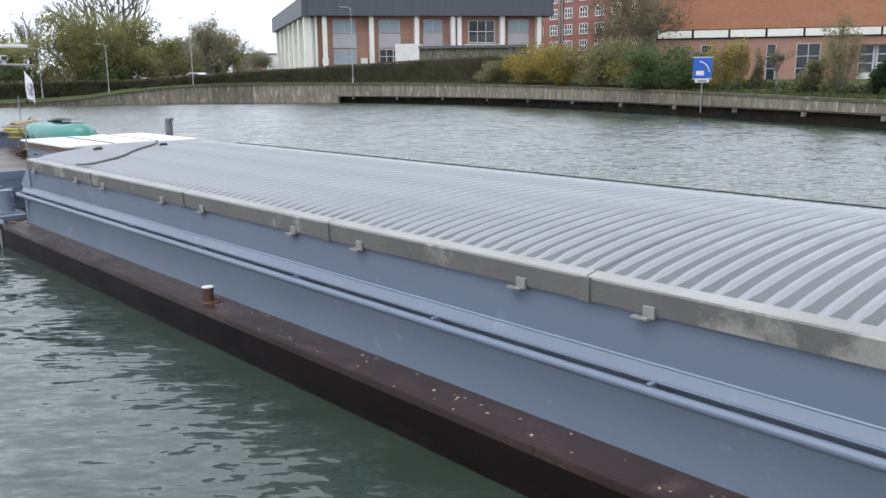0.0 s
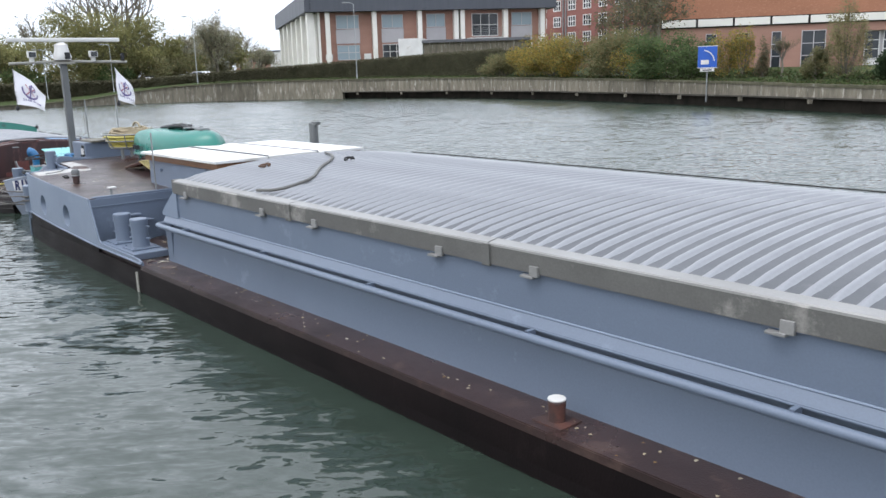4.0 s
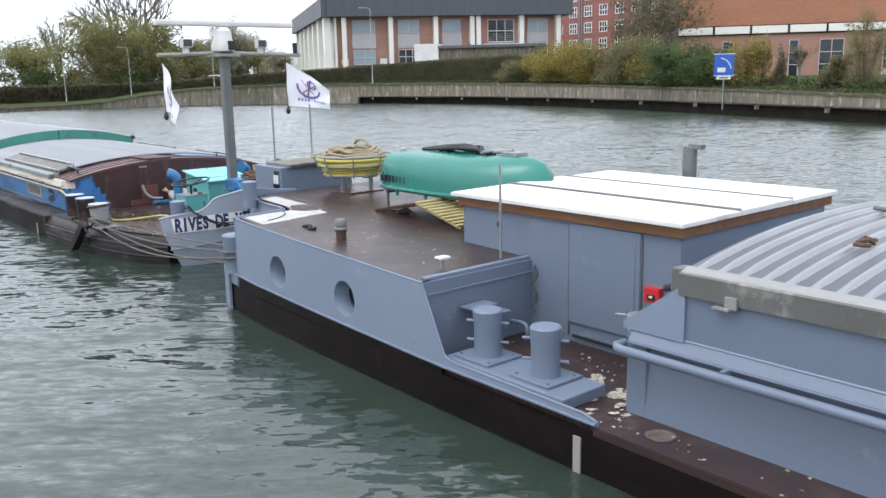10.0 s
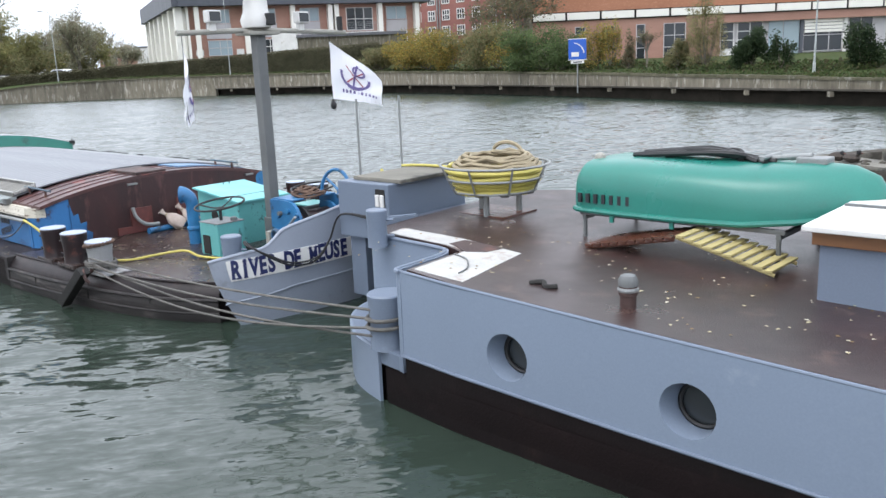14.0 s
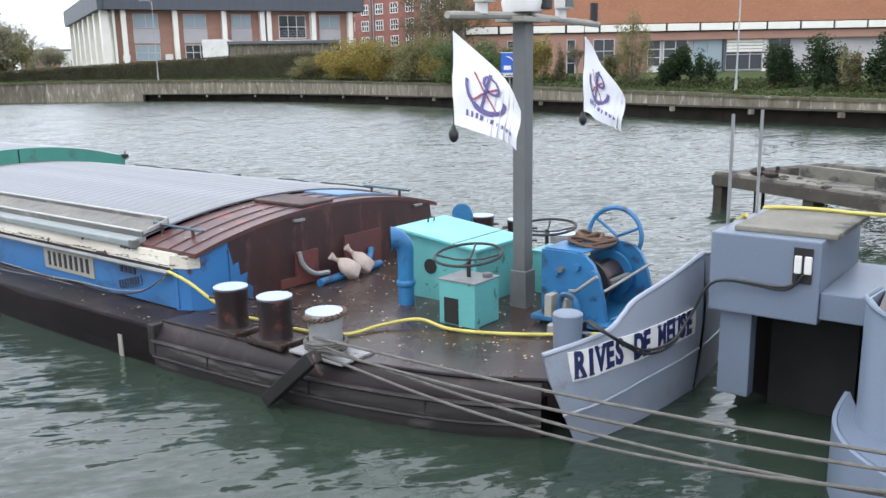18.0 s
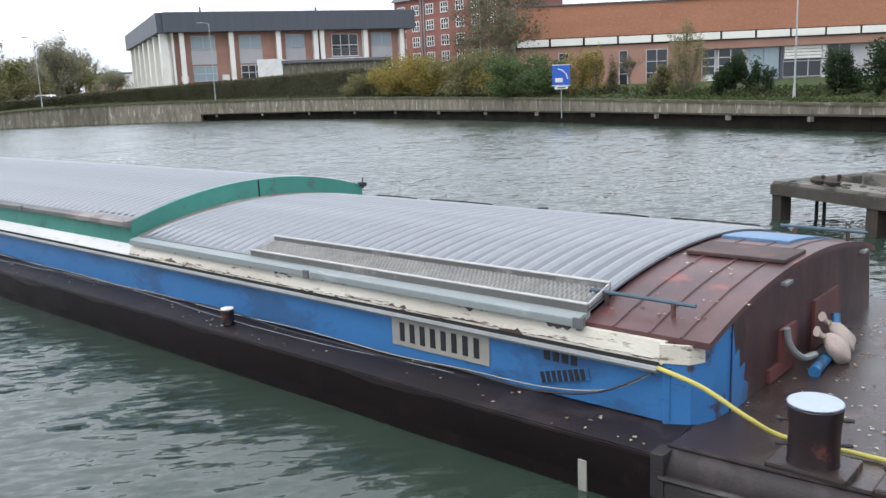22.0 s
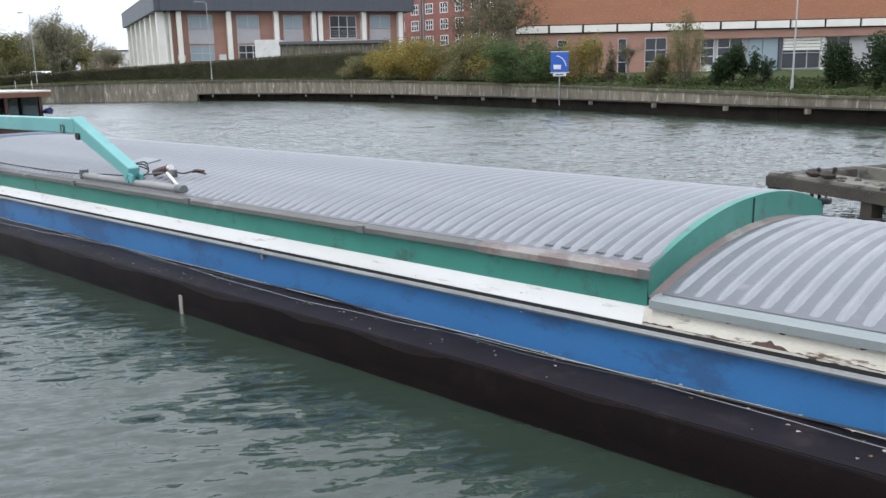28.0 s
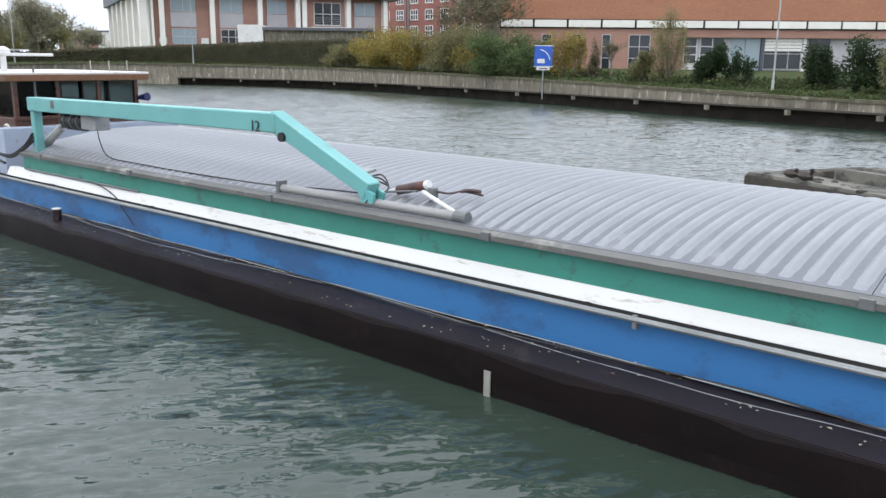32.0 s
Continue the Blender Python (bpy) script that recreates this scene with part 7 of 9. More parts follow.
for k in range(6):
    part("rib_clip", box(FX - 0.16 - 0.175 * k - 0.04, FX - 0.16 - 0.175 * k + 0.04, 4.615, 4.665, 1.405, 1.432, 0.006), "mast", blue)
part("lip_cover", profile_x([(4.432, 1.31), (4.432, 1.368), (4.53, 1.396), (4.56, 1.396), (4.56, 1.31)], FX - 1.7, FX + 0.004), "lip_red", blue, "red-brown worn cover lip")
# green arched face where the higher covers end
g = bmesh.new()
lo = [g.verts.new((FX + 0.01, y, arch(y, 4.54, 8.60, 1.12, 0.275))) for y in [4.50 + 4.14 * i / 28 for i in range(29)]]
hi = [g.verts.new((FX + 0.01, y, arch(y, 4.54, 8.60, 1.385, 0.32))) for y in [4.50 + 4.14 * i / 28 for i in range(29)]]
hb = [g.verts.new((FX - 0.06, y, arch(y, 4.54, 8.60, 1.385, 0.32))) for y in [4.50 + 4.14 * i / 28 for i in range(29)]]
for i in range(28):
    g.faces.new((lo[i], lo[i + 1], hi[i + 1], hi[i]))
    g.faces.new((hi[i], hi[i + 1], hb[i + 1], hb[i]))
ab = bmesh.new()
al_ = [[ab.verts.new((FX + xx, y, arch(y, 4.54, 8.60, zz, 0.285))) for y in [4.50 + 4.14 * i / 28 for i in range(29)]] for xx, zz in ((0.09, 1.11), (0.09, 1.135), (0.012, 1.165))]
for u_, v_ in zip(al_, al_[1:]):
    for i in range(28):
        ab.faces.new((u_[i], u_[i + 1], v_[i + 1], v_[i]))
part("arch_band", ab, "lip_red", blue, "faded red-brown band under the arch")
part("arch_face", g, "green", blue, "sea-green arched cover end")
part("arch_edge", tube([(FX + 0.03, y, arch(y, 4.54, 8.60, 1.13, 0.28)) for y in [4.56 + 4.02 * i / 28 for i in range(29)]], 0.022, 6), "red_steel", blue)
for x0_, x1_ in ((-37.8, -36.9), (-36.6, -35.4), (-33.6, -32.9), (-32.6, -31.5)):
    part("far_line", tube([(x0_, 8.60, 1.235), (0.5 * (x0_ + x1_), 8.60, 1.24), (x1_, 8.60, 1.23)], 0.010, 6), "dark", blue)
part("vent_box", box(-34.36, -34.24, 8.24, 8.34, 1.24, 1.30, 0.008), "black", blue, "small black vent box")
part("arch_seam", box(FX + 0.012, FX + 0.02, 6.55, 6.57, 1.40, 1.69), "dark", blue)
part("arch_lamp", box(FX - 0.03, FX + 0.09, 8.58, 8.68, 1.36, 1.43, 0.015), "black", blue)
part("arch_aerial", rod((FX + 0.03, 8.63, 1.42), (FX + 0.04, 8.64, 1.50), 0.012, seg=6), "black", blue)
# front roof section, bulkhead
fr = [(y, arch(y, 4.56, 8.58, 1.12, 0.26)) for y in [4.52 + 4.1 * i / 28 for i in range(29)]]
part("front_roof", (lambda b: b)(profile_x([(y, z) for y, z in fr] + [(y, z - 0.05) for y, z in fr[::-1]], -31.32, -30.285)), "red_steel", blue, "red-brown steel roof section", smooth=True)
for x in (-31.05, -30.75, -30.5):
    part("roof_rib", tube([(x, y, z + 0.004) for y, z in fr], 0.011, 6), "red_steel", blue)
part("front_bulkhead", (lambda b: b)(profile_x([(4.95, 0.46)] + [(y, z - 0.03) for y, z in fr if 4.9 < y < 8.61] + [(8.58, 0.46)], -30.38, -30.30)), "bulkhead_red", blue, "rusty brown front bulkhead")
part("bulkhead_corner", ribbon([(-30.60, 4.445), (-30.42, 4.52), (-30.33, 4.72), (-30.31, 4.97)], 0.46, [0.92, 1.06, 1.12, 1.18], 0.03), "blue_worn", blue, "blue rounded coaming corner with chipped paint")
part("bulkhead_corner", profile_x([(4.95, 0.46), (5.24, 0.46), (5.26, 0.60), (5.17, 0.65), (5.19, 0.78), (5.09, 0.76), (5.07, 0.92), (5.0, 0.89), (4.95, 1.10)], -30.30, -30.293), "blue", blue)
part("corner_cream", ribbon([(-30.62, 4.425), (-30.42, 4.50), (-30.36, 4.62)], 0.93, 1.07, 0.03), "cream_rust", blue)
for y0, y1, z1 in ((5.90, 6.26, 0.86), (5.66, 5.90, 0.58), (6.72, 7.40, 0.93)):
    part("patch_plate", box(-30.30, -30.27, y0, y1, 0.47, z1), "red_patch", blue, "red-lead patch plate")
part("hatch_plate", box(-31.22, -30.34, 6.10, 6.62, 1.375, 1.412, 0.008), "rust", blue)
part("blue_roof_patch", (lambda b: b)(profile_x([(y, z + 0.024) for y, z in fr if 7.0 < y < 8.4] + [(y, z - 0.002) for y, z in fr[::-1] if 7.0 < y < 8.4], -31.28, -30.62)), "blue_faded", blue, "faded blue paint on the roof")
for y, xr, xe in ((4.80, -31.42, -30.52), (7.9, -31.02, -30.18)):
    hz = arch(y, 4.56, 8.58, 1.12, 0.26)
    part("hand_rail", tube([(xr, y, hz + 0.11), (xe, y, hz + 0.10)], 0.016, 8), "rail_blue", blue)
    for x in (xr + 0.15, xe - 0.18):
        part("rail_post", rod((x, y, hz - 0.02), (x, y, hz + 0.10), 0.02, seg=8), "rust", blue)
for y in (5.9, 8.1):
    part("bulkhead_grip", box(-30.30, -30.25, y, y + 0.16, arch(y, 4.56, 8.58, 1.12, 0.26) - 0.12, arch(y, 4.56, 8.58, 1.12, 0.26) - 0.09, 0.005), "steel", blue)
# walkway gratings on the near cover
TREAD = surf("walkway_tread", (0.29, 0.28, 0.255), (0.20, 0.195, 0.18), 6, 0.55, 0.3, metal=0.2, fine=90)
W0, W1 = -35.68, -31.30
wk = part("walkway", profile_x([(4.57, 1.208), (4.90, 1.282), (4.90, 1.294), (4.57, 1.222)], W0, W1), "mast", blue, "perforated metal walkway tray")
tv, tf = [], []
for i_ in range(int((W1 - W0 - 0.06) / 0.046)):
    for j_ in range(8):
        cx, cy = W0 + 0.05 + 0.046 * i_ + 0.012 * (j_ % 2), 4.605 + 0.037 * j_
        cz, k_ = 1.222 + (cy - 4.57) * 0.218, len(tv)
        tv += [Vector((cx - 0.016, cy - 0.013, cz - 0.003)), Vector((cx + 0.016, cy - 0.013, cz - 0.003)), Vector((cx + 0.016, cy + 0.013, cz + 0.003)), Vector((cx - 0.016, cy + 0.013, cz + 0.003)),
               Vector((cx - 0.008, cy - 0.007, cz + 0.012)), Vector((cx + 0.008, cy - 0.007, cz + 0.012)), Vector((cx + 0.008, cy + 0.007, cz + 0.015)), Vector((cx - 0.008, cy + 0.007, cz + 0.015))]
        tf += [tuple(k_ + q for q in f_) for f_ in ((0, 1, 5, 4), (1, 2, 6, 5), (2, 3, 7, 6), (3, 0, 4, 7), (4, 5, 6, 7))]
tread = leaf_part("tread", tv, tf, TREAD, wk, "raised anti-slip tread")
for nm_, pr_ in (("front_flange", [(4.558, 1.165), (4.558, 1.236), (4.572, 1.240), (4.572, 1.165)]), ("back_flange", [(4.898, 1.265), (4.898, 1.338), (4.912, 1.342), (4.912, 1.265)])):
    part(nm_, profile_x(pr_, W0, W1), "lip", wk)
    # edge paler than the flange's sides
    part("flange_top", tube([(W0, pr_[1][0] + 0.004, pr_[2][1]), (W1, pr_[1][0] + 0.004, pr_[2][1])], 0.0125, 6), "lip_pale", wk, "pale flange edge")
part("end_flange", ribbon([(W1, 4.572), (W1, 4.90)], [1.20, 1.275], [1.238, 1.338], 0.012), "lip_pale", wk)
part("gutter_beam", profile_x([(4.408, 1.085), (4.408, 1.150), (4.53, 1.175), (4.53, 1.085)], -34.5, -31.32, bevel=0.006), "gutter", blue, "dull grey gutter beam")
# plates and marks
pl = part("number_board", box(-33.36, -32.20, 4.436, 4.452, 0.585, 0.865, 0.004), "plate", blue, "grey number board")
for k in range(8):
    part("number_bar", box(-33.255 + k * 0.127, -33.195 + k * 0.127, 4.431, 4.437, 0.635, 0.815), "black_paint", pl)
mk = part("mark_board", (lambda b: (b.transform(Matrix.Translation((-31.45, 4.44, 0.66)) @ Matrix.Rotation(radians(-14), 4, "Y")), b)[1])(box(-0.24, 0.24, -0.004, 0.004, -0.05, 0.05)), "blue", blue)
for k in range(8):
    part("mark_bar", (lambda b: (b.transform(Matrix.Translation((-31.45, 4.434, 0.66)) @ Matrix.Rotation(radians(-14), 4, "Y")), b)[1])(box(-0.22 + k * 0.055, -0.183 + k * 0.055, -0.002, 0.002, -0.046, 0.046)), "black_paint", mk)
for k in range(4):
    part("paint_mark", box(-31.64 + k * 0.085, -31.585 + k * 0.085, 4.443, 4.451, 0.76, 0.865), "black_paint", blue)
for x in (-31.0, -44.4):
    part("draught_mark", box(x - 0.035, x + 0.035, 3.983, 3.998, -0.12, 0.24), "plate", blue, "pale draught scale")
for x in (-43.2,):
    part("rail_bracket", box(x - 0.02, x + 0.02, 4.40, 4.46, 0.80, 0.92, 0.004), "steel", blue)
# deck bollards
for x in (-35.73, -53.18):
    bollard(blue, x, 4.22, 0.45, 0.07, 0.17, "bollard_iron", "white", label="small rusty deck bollard")
for x, y in ((-29.51, 4.345), (-28.87, 4.345), (-29.45, 8.55), (-28.85, 8.57)):
    zb = 0.51 if y < 6 else 0.60
    part("bollard_bed", box(x - 0.25, x + 0.25, y - 0.17, y + 0.2, 0.45, zb + 0.005, 0.02), "wet_deck", blue)
    bollard(blue, x, y, zb, 0.16, 0.395, "bollard_iron", "cap_white", pins=2, label="blackened iron bollard with white top")
for y in (4.38, 8.65):
    part("bollard_foot", box(-28.56, -27.88, y - 0.17, y + 0.25, 0.455, 0.485, 0.012), "dirty_plate", blue)
    bollard(blue, -28.24, y, 0.48, 0.155, 0.375, "dirty_plate", "cap_white", label="pale bollard wound with rope", lean=1.12)
bollard(blue, -26.10, 4.97, 0.46, 0.115, 0.60, "grey_blue", pins=1, label="grey bow bitt")
bollard(blue, -26.20, 8.0, 0.46, 0.125, 0.40, "grey_blue", pins=1, label="grey bow bitt")
# companion casing, turquoise
before_casing = set(bpy.data.objects)
CTOP = lambda x: 1.14 - 0.118 * (x + 29.2)
cs = part("companion_casing", slab([(-29.2, 6.52), (-28.16, 6.52), (-28.16, 7.36), (-29.2, 7.36)], 0.39, lambda x, y: CTOP(x), bevel=0.006), "teal_worn", blue, "turquoise companion casing")
part("casing_lid", slab([(-29.26, 6.47), (-28.10, 6.47), (-28.10, 7.41), (-29.26, 7.41)], lambda x, y: CTOP(x) + 0.002, lambda x, y: CTOP(x) + 0.028, bevel=0.006), "teal_top", cs, "pale turquoise sloping lid")
part("lid_seam", slab([(-28.42, 6.465), (-28.41, 6.465), (-28.41, 7.415), (-28.42, 7.415)], lambda x, y: CTOP(x) + 0.02, lambda x, y: CTOP(x) + 0.031), "dark", cs)
part("lid_handle", tube(smooth_line([(-29.15, 6.95, CTOP(-29.15) + 0.02), (-29.14, 6.95, 1.21), (-29.14, 7.05, 1.21), (-29.15, 7.05, CTOP(-29.15) + 0.02)], 4), 0.008, 6), "dark", cs)
for z_ in (0.62, 1.0):
    part("casing_hinge", box(-29.225, -29.19, 6.55, 6.60, z_, z_ + 0.09, 0.004), "teal", cs)
part("casing_port", rod((-28.78, 6.523, 0.77), (-28.78, 6.51, 0.77), 0.085, seg=20), "dark", cs)
for ob_ in set(bpy.data.objects) - before_casing:
    if ob_.parent is blue:
        ob_.matrix_basis = Matrix.Translation((0.17, -0.15, 0.06))
for x, y, dx_, dy_ in ((-28.71, 6.06, -0.75, -0.66), (-29.13, 7.75, 0.3, -0.95)):
    c = part("ventilator", rod((x, y, 0.45), (x, y, 1.0), 0.088, seg=20), "winch_blue", blue, "blue cowl ventilator", smooth=True)
    part("cowl", tube(smooth_line([(x, y, 0.98), (x, y, 1.06), (x + 0.03 * dx_, y + 0.03 * dy_, 1.14), (x + 0.10 * dx_, y + 0.10 * dy_, 1.185), (x + 0.15 * dx_, y + 0.15 * dy_, 1.19)], 5), 0.09, 20, taper=lambda t: 0.98 + 0.5 * t * t), "winch_blue", c, smooth=True)
    part("cowl_mouth", rod((x + 0.151 * dx_, y + 0.151 * dy_, 1.19), (x + 0.156 * dx_, y + 0.156 * dy_, 1.19), 0.118, seg=22), "dark" if y < 7 else "winch_blue", c)
    part("collar", lathe([(0.095, 0.66), (0.104, 0.68), (0.104, 0.71), (0.095, 0.73)], (x, y, 0), 20), "winch_blue", c)
# steering pedestal with hand wheel
PX = 0.09
wb = part("wheel_pedestal", box(-28.07 + PX, -27.63 + PX, 5.71, 6.13, 0.46, 0.91, 0.012), "teal_worn", blue, "turquoise hand-wheel pedestal")
part("pedestal_top", box(-28.08 + PX, -27.62 + PX, 5.70, 6.14, 0.91, 0.922, 0.004), "dull_grey", wb)
part("pedestal_opening", box(-28.0 + PX, -27.83 + PX, 5.70, 5.713, 0.48, 0.74), "dark", wb)


def hand_wheel(c, r, m, tilt, parent, name="hand_wheel", spokes=4, thick=0.018, up=True):
    R = Matrix.Translation(c) @ Matrix.Rotation(tilt, 4, "X" if up else "Y")
    w = part(name, tube([R @ Vector((r * math.cos(t), r * math.sin(t), 0)) for t in [2 * math.pi * i / 36 for i in range(36)]], thick, 8, loop=True), m, parent, smooth=True)
    for k in range(spokes):
        a = 2 * math.pi * k / spokes + 0.4
        part("spoke", tube([R @ Vector((r * math.cos(a), r * math.sin(a), 0)), R @ Vector((r * 0.4 * math.cos(a), r * 0.4 * math.sin(a), -0.05)), R @ Vector((0, 0, -0.06))], thick * 0.7, 6), m, w)
    return w


hand_wheel((-27.76, 5.92, 1.15), 0.34, "black", radians(8), wb, thick=0.015)
part("wheel_shaft", rod((-27.76, 5.92, 0.91), (-27.76, 5.92, 1.11), 0.022), "black", wb)
part("wheel_nut", lathe([(0.05, 0), (0.05, 0.04), (0.03, 0.05)], (-27.60, 6.02, 0.92), 10), "mast", wb)
# anchor winch, blue
before_winch = set(bpy.data.objects)
def plate_xz(pts, y0, y1, bevel=0.0):
    """A plate of outline (x, z) between y0 and y1."""
    bm_ = slab([(x, z) for x, z in pts], -y1, -y0, bevel=bevel)
    bm_.transform(Matrix(((1, 0, 0, 0), (0, 0, -1, 0), (0, 1, 0, 0), (0, 0, 0, 1))))
    bmesh.ops.recalc_face_normals(bm_, faces=bm_.faces[:])
    return bm_


CHEEK = [(-27.38, 0.46), (-26.66, 0.46), (-26.70, 0.72), (-26.76, 0.95), (-26.82, 1.06), (-26.90, 1.13), (-27.02, 1.155), (-27.38, 1.155)]
wp = part("winch_frame", plate_xz(CHEEK, 6.30, 6.35), "winch_blue", blue, "blue cast winch cheek")
part("winch_frame", plate_xz([(x + 0.14, z) for x, z in CHEEK], 7.05, 7.10), "winch_blue", blue)
part("winch_cover", box(-27.36, -26.92, 6.33, 7.08, 1.15, 1.17, 0.005), "winch_blue", blue, "blue plate over the winch")
part("winch_tray", box(-26.66, -26.15, 6.2, 6.9, 0.46, 0.52, 0.015), "winch_blue", blue)
part("tie_bar", rod((-26.72, 6.35, 0.80), (-26.58, 7.05, 0.95), 0.015), "steel", blue)
for k in range(3):
    part("winch_gear_tooth", box(-27.0 + 0.12 * k, -26.94 + 0.12 * k, 6.5, 6.9, 0.62 + 0.1 * k, 0.68 + 0.1 * k, 0.01), "mast", blue)
part("rear_casing", box(-28.06, -27.66, 7.22, 7.6, 0.40, 0.88, 0.01), "teal_worn", blue, "turquoise box behind the mast")
part("rear_lid", box(-28.08, -27.64, 7.20, 7.62, 0.88, 0.90, 0.005), "teal", blue)
for k in range(5):
    zz_ = 0.55 + 0.03 * (k % 2)
    part("winch_hose", tube(smooth_line([(-26.62 + 0.07 * k, 6.32, zz_), (-26.5 + 0.06 * k, 6.45, 0.60), (-26.42 + 0.05 * k, 6.7, zz_)], 4), 0.012, 6), "black" if k % 2 else "winch_blue", blue)
part("winch_base", box(-27.45, -26.45, 6.2, 7.2, 0.455, 0.50, 0.01), "winch_blue", blue)
part("winch_drum", rod((-26.97, 6.36, 0.82), (-26.97, 7.05, 0.82), 0.17, seg=20), "bollard_iron", blue, "rusty winch drum")
for y in (6.45, 6.95):
    part("winch_gear", rod((-26.97, y, 0.82), (-26.97, y + 0.04, 0.82), 0.25, seg=28), "black" if y < 6.5 else "winch_blue", blue)
part("winch_shaft", rod((-27.15, 6.25, 0.98), (-27.15, 7.2, 0.98), 0.03), "mast", blue)
part("winch_lever", tube([(-27.05, 6.27, 0.78), (-26.95, 6.22, 0.80), (-26.72, 6.20, 0.98)], 0.018, 8), "steel", blue)
for x, z in ((-27.22, 0.72), (-26.8, 0.98), (-26.98, 1.02), (-27.2, 0.95)):
    part("winch_boss", rod((x, 6.30, z), (x, 6.26, z), 0.035, seg=12), "winch_blue", blue)
hand_wheel((-27.03, 7.18, 1.17), 0.30, "winch_blue", radians(82), blue, "winch_wheel", 3, 0.025)
for ob_ in set(bpy.data.objects) - before_winch:
    if ob_.parent is blue:
        ob_.matrix_basis = Matrix.Translation((0.22, 0.03, 0.05))
hand_wheel((-27.92, 7.7, 1.13), 0.34, "black", radians(6), blue, "far_hand_wheel", 4, 0.016)
part("wheel_column", rod((-27.92, 7.7, 0.45), (-27.92, 7.7, 1.10), 0.022), "black", blue)
part("pump_leg", box(-26.80, -26.74, 6.08, 6.2, 0.60, 0.80, 0.01), "plate", blue)
part("pump_valve", lathe([(0.05, 0.46), (0.055, 0.5), (0.05, 0.56), (0.02, 0.58)], (-26.84, 6.0, 0), 12), "steel", blue, smooth=True)
part("pump_body", box(-26.98, -26.90, 6.08, 6.22, 0.60, 0.82, 0.01), "plate", blue, "pale pump body")
part("pump_pipe", tube(smooth_line([(-26.8, 6.1, 0.5), (-26.8, 6.08, 0.8), (-26.7, 6.06, 0.86), (-26.62, 6.06, 0.78), (-26.6, 6.06, 0.5)], 5), 0.03, 8), "winch_blue", blue, smooth=True)
part("chain_pipe", rod((-26.3, 6.7, 0.45), (-26.3, 6.7, 0.62), 0.05), "rust", blue)
part("hatch_cover", box(-26.25, -25.95, 6.9, 7.5, 0.46, 0.5, 0.006), "rust", blue)
# mast with crossbeam, radar and lamps
MX, MY = -27.62, 6.70
mast = part("mast", box(MX - 0.077, MX + 0.077, MY - 0.075, MY + 0.075, 0.45, 3.42, 0.012), "mast", blue, "square dark grey mast")
part("mast_web", box(MX - 0.10, MX + 0.10, MY - 0.095, MY + 0.095, 0.44, 0.86, 0.01), "mast", mast)
part("crossbeam", tube([(MX, 5.45, 3.43), (MX, MY, 3.47), (MX, 8.30, 3.43)], 0.035, 8), "plate", mast)
part("mast_head", box(MX - 0.17, MX + 0.17, MY - 0.25, MY + 0.25, 3.40, 3.45, 0.01), "plate", mast)
part("radar_base", lathe([(0.20, 3.5), (0.22, 3.6), (0.17, 3.72), (0.16, 3.86), (0.08, 3.93)], (MX, MY, 0), 20), "white", mast, "white radar scanner housing", smooth=True)
part("radar_bar", box(MX - 0.07, MX + 0.07, 5.45, 8.15, 3.94, 4.04, 0.03), "white", mast, "long white radar scanner")
for y in (MY - 0.72, MY + 0.75):
    lp = part("flood_lamp", box(MX - 0.03, MX + 0.10, y - 0.10, y + 0.10, 3.56, 3.72, 0.02), "white", mast, "white floodlight")
    part("lens", box(MX + 0.10, MX + 0.108, y - 0.08, y + 0.08, 3.58, 3.70), "glass_dark", lp)
    part("lamp_foot", rod((MX, y, 3.46), (MX, y, 3.57), 0.06, seg=10), "white", lp)
part("mast_lamp", box(MX + 0.15, MX + 0.27, MY + 0.0, MY + 0.12, 3.52, 3.68, 0.015), "black", mast, "black mast lantern")
part("lantern", rod((MX, 8.2, 3.46), (MX, 8.2, 3.66), 0.045), "black", mast)

# crane jib laid along the covers
cr = thing("deck_crane", (-55.0, 4.62, 1.4), "turquoise jointed deck crane lying along the hold covers", "crane", ride=True)
part("post", box(-54.56, -54.42, 4.55, 4.69, 1.38, 2.18, 0.015), "teal", cr, "turquoise crane post")
def jib(p, q, h0, h1, w):
    p, q = Vector(p), Vector(q)
    d = (q - p).normalized()
    n = Vector((-d.z, 0, d.x))
    b = bmesh.new()
    V = [b.verts.new(c + n * s * h + Vector((0, t * w, 0))) for c, h in ((p, h0), (q, h1)) for s in (-1, 1) for t in (-1, 1)]
    for f in ((0, 1, 3, 2), (4, 6, 7, 5), (0, 4, 5, 1), (2, 3, 7, 6), (0, 2, 6, 4), (1, 5, 7, 3)):
        b.faces.new([V[i] for i in f])
    bmesh.ops.bevel(b, geom=b.edges[:], offset=0.012, segments=1, affect="EDGES")
    bmesh.ops.recalc_face_normals(b, faces=b.faces[:])
    return b
part("boom", jib((-54.58, 4.62, 2.19), (-47.98, 4.60, 2.228), 0.112, 0.115, 0.10), "teal", cr, "turquoise main boom")
part("outer_boom", jib((-48.10, 4.60, 2.262), (-46.50, 4.64, 1.585), 0.118, 0.085, 0.09), "teal", cr, "turquoise folded outer boom")
part("pivot", rod((-47.86, 4.48, 2.075), (-47.86, 4.74, 2.075), 0.055), "black", cr)
part("tip_pin", rod((-46.58, 4.54, 1.55), (-46.58, 4.78, 1.55), 0.05), "teal", cr)
for y_ in (4.55, 4.70):
    part("tip_cheek", plate_xz([(-46.60, 1.62), (-46.40, 1.56), (-46.42, 1.46), (-46.47, 1.45), (-46.50, 1.50), (-46.55, 1.45), (-46.60, 1.46)], y_, y_ + 0.03), "teal_worn", cr)
